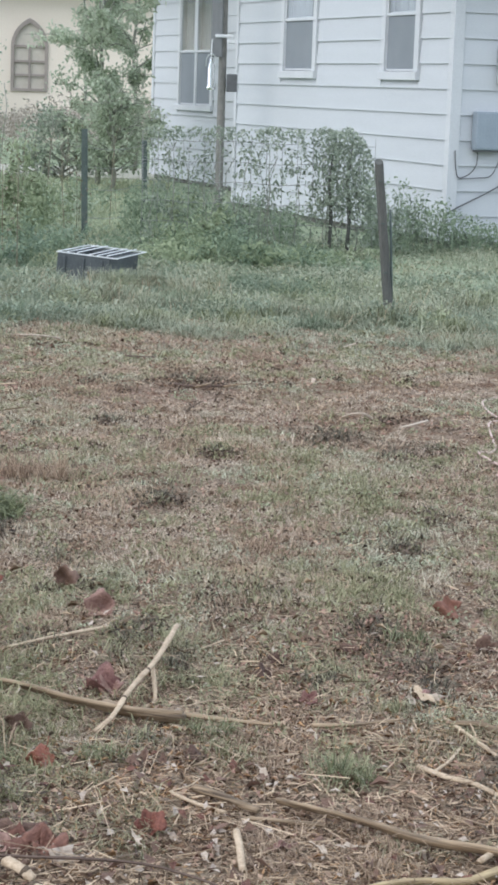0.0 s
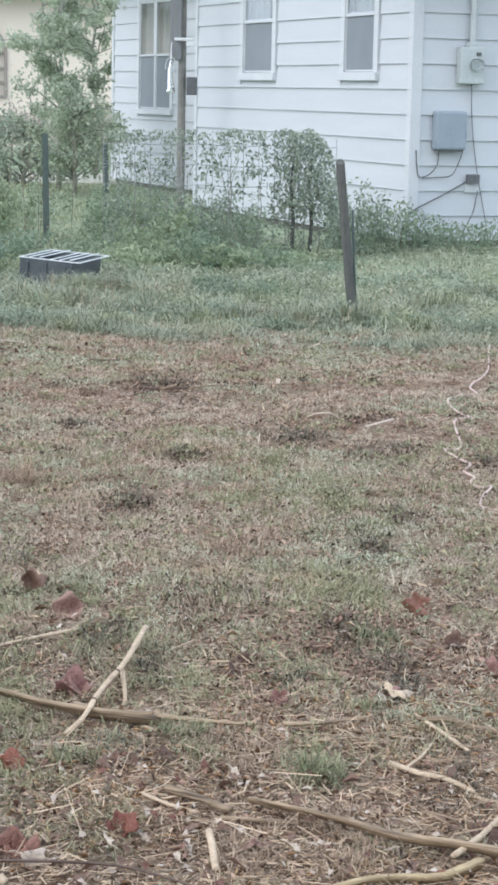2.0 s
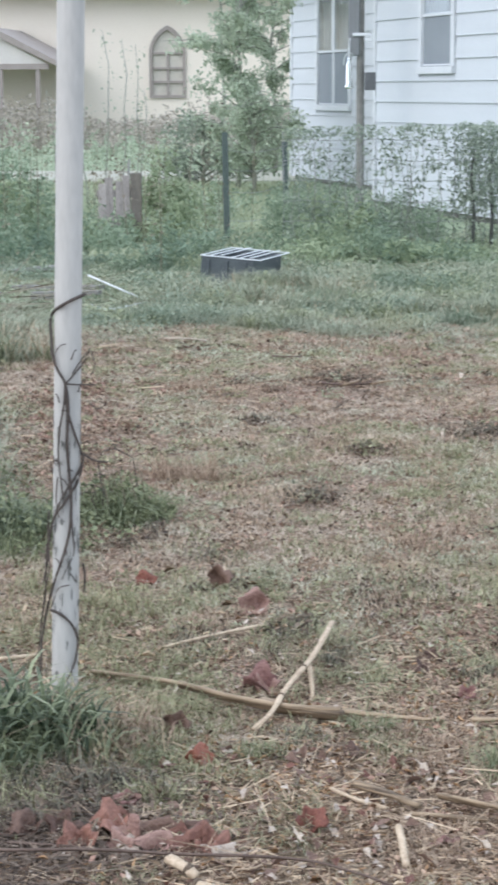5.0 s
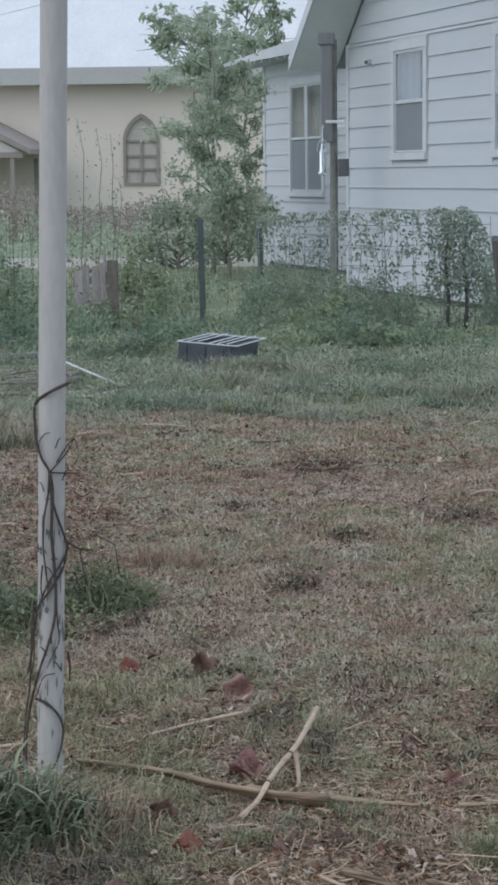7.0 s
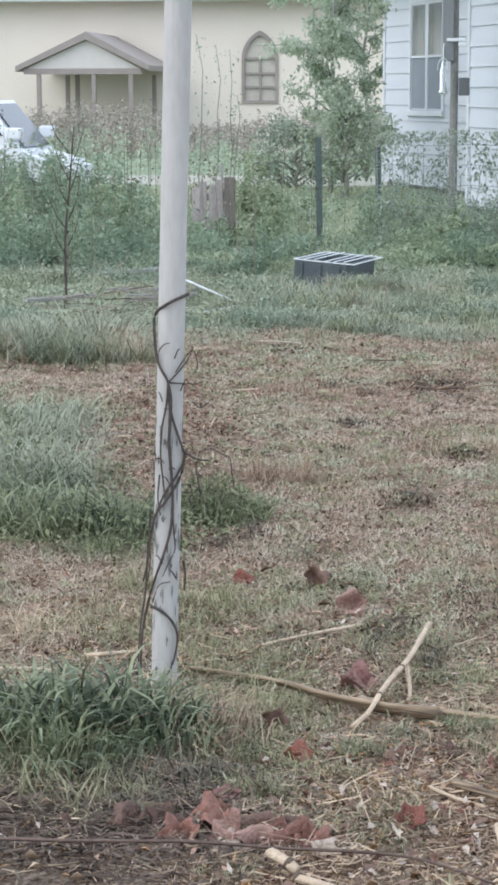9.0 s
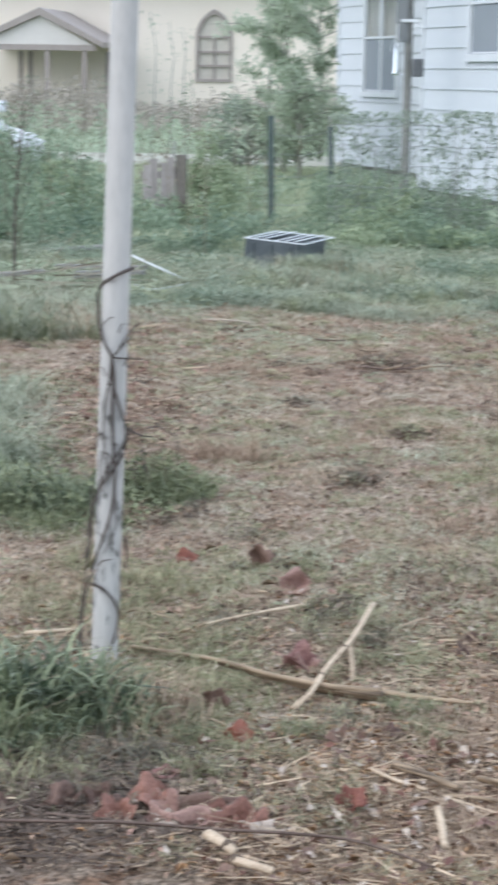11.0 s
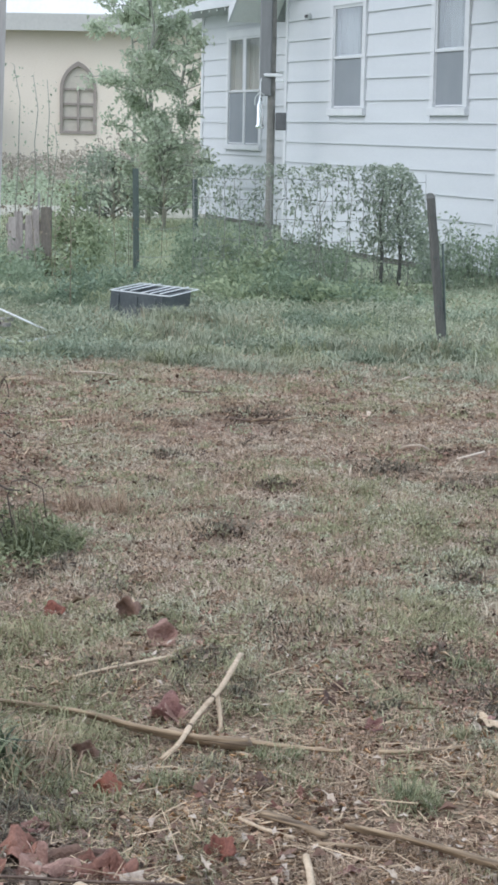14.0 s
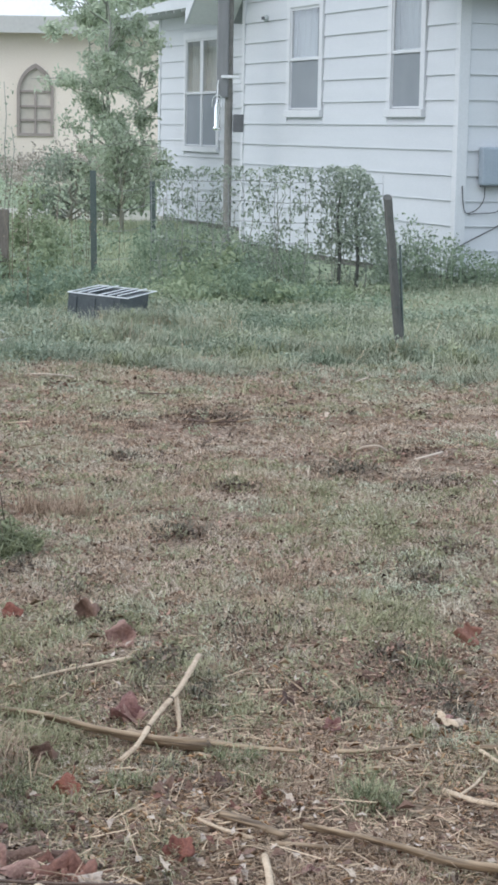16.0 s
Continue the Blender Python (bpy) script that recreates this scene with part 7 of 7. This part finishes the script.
stick("dry_stalk", [(-0.085, 4.435, 0.02), (-0.076, 4.324, 0.01), (-0.065, 4.18)], 0.008, 0.0085, M_PEELED, "stubby pale broken stalk", "stalk")
stick("dry_stalk", [(-0.558, 4.133, 0.015), (-0.525, 4.09, 0.012), (-0.493, 4.055, 0.005)], 0.014, 0.011, M_PEELED, "stubby broken piece of pale stalk", "stalk", joints=(0.8,))
stick("dry_stalk", [(-0.495, 4.024, 0.01), (-0.45, 4.0, 0.01), (-0.408, 3.982, 0.006)], 0.011, 0.009, M_PEELED, "stubby broken piece of pale stalk", "stalk", joints=(0.15,))
stick("dry_stalk", [(-0.190, 4.657, 0.006), (-0.118, 4.612, 0.006), (-0.039, 4.546, 0.006)], 0.012, 0.009, M_STALK, "flattened dull tan stalk beside a pale one", "stalk")
stick("stick", [(0.351, 4.923), (0.414, 4.843), (0.477, 4.786), (0.536, 4.707)], 0.007, 0.006, M_PEELED, "pale bleached stick on the straw")
stick("stick", [(0.441, 5.276), (0.495, 5.137), (0.553, 4.992)], 0.005, 0.006, M_PEELED, "thin grey-tan stick on the soil")
stick("dry_stalk", [(0.45, 5.23), (0.532, 5.221), (0.587, 5.178), (0.72, 5.08)], 0.006, 0.011, M_STALK, "dry brown stalk on the soil", "stalk")
stick("stick", [(0.386, 4.875), (0.429, 4.951), (0.467, 5.065)], 0.005, 0.004, M_PEELED, "short pale forked twig")
stick("dry_stalk", [(0.441, 4.272, 0.02), (0.517, 4.413, 0.02), (0.6, 4.58)], 0.008, 0.007, M_PEELED, "pale dry stalk leaning on another", "stalk")
stick("dry_stalk", [(0.092, 5.185), (0.195, 5.211), (0.331, 5.274)], 0.008, 0.004, M_STALK, "thin tan dry stalk in the grass", "stalk")
stick("dry_stalk", [(-1.275, 5.64), (-1.215, 5.665, 0.01), (-1.14, 5.69)], 0.008, 0.006, M_PEELED, "pale broken stalk behind the grass clump", "stalk")
stick("dry_stalk", [(-1.25, 5.66), (-1.235, 5.6), (-1.21, 5.55)], 0.006, 0.004, M_PEELED, "short pale stalk crossing another", "stalk")
stick("dry_stalk", [(-1.5, 5.47), (-1.39, 5.488), (-1.335, 5.48)], 0.007, 0.005, M_PEELED, "short pale stalk in dry grass", "stalk")
stick("dry_stalk", [(-1.52, 5.91), (-1.46, 5.9), (-1.405, 5.892)], 0.006, 0.004, M_PEELED, "short pale stalk in dry grass", "stalk")
stick("dry_stalk", [(-0.46, 5.3, 0.004), (-0.36, 5.235, 0.004), (-0.24, 5.2, 0.004)], 0.017, 0.014, M_STALK, "split flattened stalk below the pale stick", "stalk", split=0.4)
stick("dry_stalk", [(0.16, 4.53), (0.3, 4.42), (0.42, 4.36)], 0.007, 0.009, M_STALK, "weathered stalk lying along a thicker one", "stalk")
stick("dark_twig", [(-1.3, 4.15, 0.03), (-1.137, 4.153, 0.03), (-0.964, 4.156, 0.035), (-0.734, 4.176, 0.035), (-0.551, 4.171, 0.03), (-0.36, 4.18, 0.03), (-0.237, 4.15, 0.025), (-0.087, 4.065, 0.02)], 0.0046, 0.0028, M_TWIG, "long thin dark bare twig on the litter", "twig", False)
stick("dark_twig", [(-0.92, 4.21), (-0.8, 4.19), (-0.7, 4.18)], 0.004, 0.003, M_TWIG, "short dark twig beside the long one", "twig")
r = random.Random(12)
for k in range(60):
    y = 4.0 + 2.2 * r.random() ** 1.3
    x = -0.26 * y + r.random() * 0.39 * y
    a, ln = r.random() * math.pi, 0.04 + 0.1 * r.random()
    stick("straw_stem", [(x, y), (x + 0.5 * ln * math.cos(a), y + 0.5 * ln * math.sin(a), 0.012 * r.random()), (x + ln * math.cos(a + 0.2), y + ln * math.sin(a + 0.2), 0.02 * r.random())],
          0.003 * (0.6 + 0.6 * r.random()), 0.002, r.choice((M_PEELED, M_STALK, M_STALK)), "short dry straw stem on the ground", "straw", False, k)["group"] = "straw stems"


for k, (x, y, tall) in enumerate(((-0.18, 4.73, 0.07), (-0.2, 4.37, 0.06), (0.03, 4.72, 0.05), (0.3, 4.81, 0.06), (-0.22, 4.7, 0.04), (-0.27, 5.1, 0.05), (0.11, 5.3, 0.05), (-0.12, 4.95, 0.05), (0.2, 4.6, 0.05), (-0.4, 4.4, 0.05))):
    stick("straw_stem", [(x, y), (x + 0.006, y + 0.01, 0.5 * tall), (x + 0.02 * (k % 3 - 0.6), y + 0.02, tall)], 0.0028, 0.0018, M_PEELED, "short broken straw standing in the litter", "straw", False, k)["group"] = "straw stems"


# ---- fallen leaves ----
def fallen_leaf(x, y, size, material, label, seed, tilt=25.0, z=0.0, slim=1.0, flat=0.62, stand=0.0):
    """A lobed leaf, crumpled and curled at its rim, with a thin stalk."""
    rr = random.Random(seed)
    segs, rings = 22, 5
    phase = [rr.random() * 6.3 for _ in range(8)]
    lobes = 0.1 + 0.16 * rr.random()
    curl, fold = 0.4 + 1.3 * rr.random(), 0.9 * (rr.random() - 0.35)
    waves = [(3 + 7 * rr.random(), 3 + 7 * rr.random(), 0.02 + 0.06 * rr.random()) for _ in range(6)]
    v, f = [(0, 0, 0)], []
    for k in range(1, rings + 1):
        q = k / rings
        for s in range(segs):
            w = 2 * math.pi * s / segs
            edge = 0.46 * (1 + lobes * math.cos(5 * w + phase[0]) + 0.1 * math.sin(3 * w + phase[1]) + 0.07 * math.sin(9 * w + phase[2]) + 0.05 * (rr.random() - 0.5) * q)
            a, b = math.cos(w) * edge * q * slim, math.sin(w) * edge * q
            up = curl * 0.75 * a * a / slim + 0.3 * b * b + fold * abs(a) + sum(h * math.sin(m * a + phase[3] + n * b) for m, n, h in waves)
            up += q ** 4 * 0.13 * math.sin(2 * w + phase[4]) + 0.03 * (rr.random() - 0.5) * q
            v.append((a, b, up))
            if k == 1:
                f.append((0, 1 + s, 1 + (s + 1) % segs))
            else:
                o, p = 1 + (k - 2) * segs, 1 + (k - 1) * segs
                f.append((o + s, p + s, p + (s + 1) % segs, o + (s + 1) % segs))
    low = min(c for _, _, c in v)
    v = [(a * size, b * size, (c - low) * size * flat) for a, b, c in v]
    ob = mesh_object("fallen_leaf", v, f, material, None, label, smooth=True)
    solid = ob.modifiers.new("thickness", "SOLIDIFY")
    solid.thickness = 0.001
    k = 1 - (0.012 + size * 0.1) / 1.6
    x, y = x * k, y * k
    turn = pose(0, 0, 0, stand + tilt * (rr.random() * 1.2 - 0.1), tilt * (rr.random() - 0.5), 0) @ pose(0, 0, 0, 0, 0, 360 * rr.random())
    sunk = min((turn @ Vector(p)).z for p in v) if stand else 0.0
    ob.matrix_world = Matrix.Translation((x, y, float(ground_z(x, y)) + 0.008 + z - 0.85 * sunk)) @ turn
    base = -low * size * flat
    tube("leaf_stalk", [(0, -0.4 * size, base), (0.03 * size, -0.62 * size, base + 0.05 * size), (0.08 * size, -0.8 * size, base + 0.02 * size)], 0.0012, material, ob, sides=5)
    return tagged(ob, category="leaf", group="fallen leaves")


LEAVES = ((-0.951, 6.617, 0.085, M_SCARLET, 16, "dull red fallen leaf on the grass"), (-0.7, 6.6, 0.1, M_BROWN, 140, "dark brown curled leaf standing in the grass"),
          (-0.557, 6.27, 0.115, M_FADED, 126, "large faded pinkish leaf standing in the grass"), (-0.485, 5.49, 0.12, M_ROSE, 24, "large rosy fallen leaf beside a stick"),
          (-0.57, 4.82, 0.085, M_SCARLET, 150, "small bright red leaf upright in the grass"), (-0.654, 5.05, 0.085, M_BROWN, 130, "brown curled leaf upright in the grass"),
          (-0.275, 4.41, 0.085, M_SCARLET, 52, "red-brown curled fallen leaf"), (0.085, 5.39, 0.06, M_ROSE, 45, "small rosy fallen leaf"),
          (0.302, 6.26, 0.055, M_BROWN, 30, "dark brown curled fallen leaf"), (0.535, 6.4, 0.095, M_RED, 130, "large red leaf standing on the soil"),
          (0.717, 5.734, 0.085, M_ROSE, 56, "pale rosy fallen leaf"), (-0.04, 5.62, 0.06, M_BROWN, 35, "brown curled leaf on the trodden soil"),
          (0.62, 6.0, 0.08, M_BROWN, 35, "brown fallen leaf on the soil"), (0.66, 4.95, 0.08, M_RED, 35, "red-brown fallen leaf on straw"),
          (-0.72, 4.33, 0.115, M_RED, 35, "red-brown fallen leaf in a small heap"), (-0.66, 4.24, 0.1, M_FADED, 50, "faded pink leaf in a small heap"),
          (-0.61, 4.31, 0.12, M_BROWN, 55, "brown leaf in a small heap"), (-0.545, 4.26, 0.12, M_RED, 40, "red-brown leaf in a small heap"),
          (-0.475, 4.235, 0.095, M_RED, 25, "red leaf in a small heap"), (-0.77, 4.24, 0.1, M_RED, 48, "crumpled dull red leaf in a small heap"),
          (-0.69, 4.36, 0.1, M_RED, 60, "red-brown leaf standing in a small heap"), (-0.82, 4.32, 0.1, M_BROWN, 40, "dark curled leaf in a small heap"),
          (-0.6, 4.21, 0.09, M_FADED, 30, "dusty pink leaf in a small heap"), (-0.52, 4.31, 0.085, M_BROWN, 50, "dull brown leaf in a small heap"),
          # two pale leaves added for the highlights on the heap's edges
          (-0.65, 4.19, 0.06, M_PALE, 30, "pale leaf added as a highlight in a small heap"), (-0.455, 4.2, 0.07, M_PALE, 20, "pale leaf added as a highlight beside a small heap"),
          (-0.7, 4.5, 0.07, M_ROSE, 30, "pinkish fallen leaf in the grass"), (-0.9, 4.3, 0.09, M_BROWN, 35, "dark curled leaf on the litter"),
          (-1.0, 4.25, 0.09, M_BROWN, 20, "dark curled leaf on the litter"), (0.55, 4.35, 0.09, M_BROWN, 30, "brown fallen leaf under a stalk"),
          (0.0, 5.75, 0.06, M_BROWN, 20, "small brown fallen leaf"), (-0.2, 4.9, 0.06, M_BROWN, 20, "small brown fallen leaf"), (0.2, 5.9, 0.06, M_BROWN, 25, "small brown fallen leaf"),
          # the first leaf here is an added piece for the rosy leaf's pale fold
          (-0.455, 5.46, 0.08, M_FADED, 30, "pale fold of the rosy leaf, added as a separate leaf"), (-0.33, 4.83, 0.06, M_BROWN, 40, "dark curled leaf under a pale husk"), (-0.32, 4.86, 0.05, M_PALE, 45, "bleached torn husk by the stick"), (0.52, 4.42, 0.07, M_BROWN, 30, "dark leaf under the thick stalk"))
for i, (x, y, size, mat, stand, lab) in enumerate(LEAVES):
    fallen_leaf(x, y, size * 0.88, mat, lab, 100 + i, 20, -0.1 * size, 0.95, 0.72, 0.5 * stand)
# flat bleached husks lying in the litter
for i, (x, y, s) in enumerate(((0.4, 5.5, 0.085), (0.43, 5.47, 0.06), (-0.03, 4.79, 0.06), (0.04, 4.77, 0.04), (0.02, 4.33, 0.075), (0.1, 4.3, 0.06), (0.17, 4.33, 0.05), (-0.3, 4.32, 0.075), (0.62, 4.62, 0.06), (-0.15, 4.25, 0.05), (0.3, 4.05, 0.07))):
    fallen_leaf(x, y, s * 0.9, M_HUSK if i % 4 else M_ROSE, "torn bleached husk in the straw", 300 + i, 14, 0.008, 0.3, 0.35)
fallen_leaf(0.4, 5.5, 0.1, M_PEELED, "large curled tan husk lying on the soil", 330, 10, 0.006, 0.5, 0.4)
PALE = [(0.405, 5.53, 0.06), (0.44, 5.5, 0.045), (0.365, 5.46, 0.05), (-0.025, 4.78, 0.05), (0.043, 4.776, 0.03), (-0.089, 5.826, 0.03), (0.069, 6.08, 0.035), (0.018, 6.05, 0.03), (0.25, 5.51, 0.035),
        (-0.758, 5.56, 0.05), (-1.53, 10.4, 0.05), (-0.83, 9.78, 0.05), (-1.03, 10.08, 0.06), (-0.98, 9.7, 0.06), (0.17, 11.49, 0.08), (0.43, 13.2, 0.1), (-0.28, 5.06, 0.05), (-0.13, 4.33, 0.05), (0.32, 4.3, 0.06), (-0.42, 4.2, 0.06), (-0.23, 4.38, 0.05)]
for i, (x, y, s) in enumerate(PALE):
    fallen_leaf(x, y, s * 0.85, M_HUSK if y > 9 else M_PALE, "small bleached pale leaf scrap", 200 + i, 18, slim=0.42, flat=0.45)

# pale curved scraps further up the yard
for pts, lab in (([(0.30, 10.25), (0.345, 10.4, 0.03), (0.385, 10.45, 0.05), (0.42, 10.4, 0.045), (0.45, 10.25, 0.008)], "pale curved bark strip on the soil"), ([(0.58, 10.0), (0.657, 10.13, 0.01), (0.73, 10.24)], "pale flat wood splinter on the soil"),
                 ([(-1.75, 13.1), (-1.6, 13.15, 0.02), (-1.45, 13.12)], "pale splinter at the grass edge"), ([(0.38, 13.1), (0.47, 13.3, 0.02)], "pale splinter at the grass edge")):
    stick("splinter", pts, 0.005, 0.008, M_HUSK, lab, "splinter", False)

# broken twigs lying on a dark patch of the yard
for k, pts in enumerate(([(-0.6, 11.2), (-0.5, 11.15, 0.01), (-0.42, 11.17)], [(-0.5, 11.1), (-0.43, 11.2, 0.02), (-0.4, 11.3, 0.02)], [(-0.46, 11.12), (-0.36, 11.2, 0.01), (-0.27, 11.18)], [(-0.33, 11.15), (-0.24, 11.2, 0.015), (-0.16, 11.3)], [(-0.95, 12.25), (-0.86, 12.2, 0.01), (-0.78, 12.24)])):
    stick("twig", pts, 0.007, 0.004, M_STALK if k in (1, 3) else M_TWIG, "short broken twig lying on the soil", "twig", seed=60 + k)["group"] = "broken twigs"

# ---- cord lying in loops ----
CORD = [(1.86, 14.5), (1.66, 13.61), (1.57, 13.25), (1.46, 12.35), (1.36, 11.84), (1.29, 11.61), (1.25, 11.43), (1.26, 11.18), (1.16, 11.11), (1.08, 10.92), (1.06, 10.69), (1.09, 10.47), (1.12, 10.29), (1.03, 10.12), (1.01, 9.71), (1.0, 9.48), (0.96, 9.35), (0.9, 9.3), (0.95, 9.14), (0.99, 9.0), (0.94, 8.83), (0.97, 8.68), (0.94, 8.53), (0.96, 8.39), (1.01, 8.4), (0.95, 8.19), (0.93, 8.07), (0.96, 7.98), (1.02, 7.97), (1.07, 7.83)]
cord = tube("cord", smooth_line(lying(CORD, 0.013), 5), 0.0058, M_CORD, None, "pale pink cord lying in loose loops on the soil", 7)
tagged(cord, category="cord")

# ---- crate with a white rack on top ----
crate = new("crate")
crate.matrix_world = pose(-1.58, 17.1, 0.0, 0, 4, -13)
tagged(crate, "dark plastic crate topped with a white wire rack", "crate")
W, L, H = 0.225, 0.4, 0.232
bm = bmesh.new()
add_box(bm, -W, W, -L, -L + 0.025, 0.0, H, 0.006)
add_box(bm, -W, W, L - 0.025, L, 0.0, H, 0.006)
add_box(bm, -W, -W + 0.025, -L + 0.025, L - 0.025, 0.0, H, 0.006)
add_box(bm, W - 0.025, W, -L + 0.025, L - 0.025, 0.0, H, 0.006)
add_box(bm, -W + 0.025, W - 0.025, -L + 0.025, L - 0.025, 0.0, 0.015)
part("tub", bm, M_CRATE, crate)
for x in (-0.16, 0.0, 0.16):
    part("rib", box(x - 0.012, x + 0.012, -L - 0.014, -L + 0.002, 0.01, H - 0.02, 0.003), M_CRATE, crate)
rack = part("rack", box(-W - 0.01, W + 0.07, -L - 0.008, -L + 0.002, H + 0.004, H + 0.013, 0.003), M_GRID, crate, "white wire rack")
part("rail", box(-W - 0.01, W + 0.07, L - 0.002, L + 0.008, H + 0.004, H + 0.013, 0.003), M_GRID, rack)
for k in range(7):
    x = -W + (2 * W + 0.06) * k / 6
    part("bar", box(x - 0.0055, x + 0.0055, -L, L, H + 0.005 + 0.006 * (k % 3), H + 0.013 + 0.006 * (k % 3), 0.002), M_GRID, rack)

# ---- old wooden pallet standing in the weed bank ----
pallet = new("wooden_pallet")
pallet.matrix_world = pose(-3.22, 21.2, 0.0, -4, 0, 4)
tagged(pallet, "weathered grey-brown slatted wooden pallet standing among weeds", "pallet")
part("post", box(0.12, 0.235, -0.05, 0.05, -0.02, 0.745, 0.015), M_BARK, pallet, "dark brown square post")
for k, (x, w, top) in enumerate(((-0.23, 0.085, 0.63), (-0.14, 0.09, 0.7), (-0.046, 0.08, 0.66), (0.038, 0.078, 0.72))):
    slat = part("slat", box(x, x + w, -0.032, -0.012, 0.0, top, 0.006), M_SLAT, pallet)
    slat.matrix_local = pose(0, 0.004 * (k % 2), 0, 0, (1.5, -1.2, 0.8, -0.5)[k], 0)
for z in (0.16, 0.5):
    part("rail", box(-0.24, 0.12, -0.008, 0.03, z, z + 0.07, 0.004), M_SLAT, pallet)
tube("stake", [(0.085, 0.02, 0.0), (0.092, 0.02, 0.5), (0.1, 0.02, 0.89)], [0.016, 0.015, 0.012], M_BOARD, pallet, "thin grey stake")

# ---- scrap boards and a white pipe at the grass edge ----
for x0, y0, x1, y1, w, lab in ((-3.05, 15.55, -2.5, 15.4, 0.08, "grey weathered board lying in the grass"), (-3.3, 16.15, -2.55, 15.7, 0.12, "grey weathered board lying in the grass"), (-3.75, 15.1, -3.25, 15.3, 0.1, "grey weathered plank on the scrap pile"),
                               (-3.7, 17.45, -3.1, 17.75, 0.14, "dark grey plank at the foot of the weeds"), (-3.0, 15.2, -2.65, 15.28, 0.06, "short pale board end in the grass")):
    b = part("board", box(-0.5, 0.5, -w / 2, w / 2, 0, 0.03, 0.004), M_BOARD, None, lab)
    ln = math.hypot(x1 - x0, y1 - y0)
    b.matrix_world = Matrix.Translation(((x0 + x1) / 2, (y0 + y1) / 2, 0.05)) @ pose(0, 0, 0, 0, -3, math.degrees(math.atan2(y1 - y0, x1 - x0))) @ Matrix.Diagonal((ln, 1, 1, 1))
    tagged(b, category="board", group="scrap boards")
pipe = tube("pipe", [(-2.61, 15.5, 0.2), (-2.4, 15.43, 0.12), (-2.205, 15.35, 0.05)], 0.0075, M_GRID, None, "white plastic pipe leaning over the scrap boards", 9)
tagged(pipe, category="pipe")
hoop = tube("wire_scrap", smooth_line([(-2.5, 14.95, 0.03), (-2.35, 14.75, 0.02), (-2.2, 14.9, 0.03), (-2.05, 15.15, 0.05)]), 0.008, M_GRID, None, "bent pale wire scrap in the grass", 6)
tagged(hoop, category="wire")
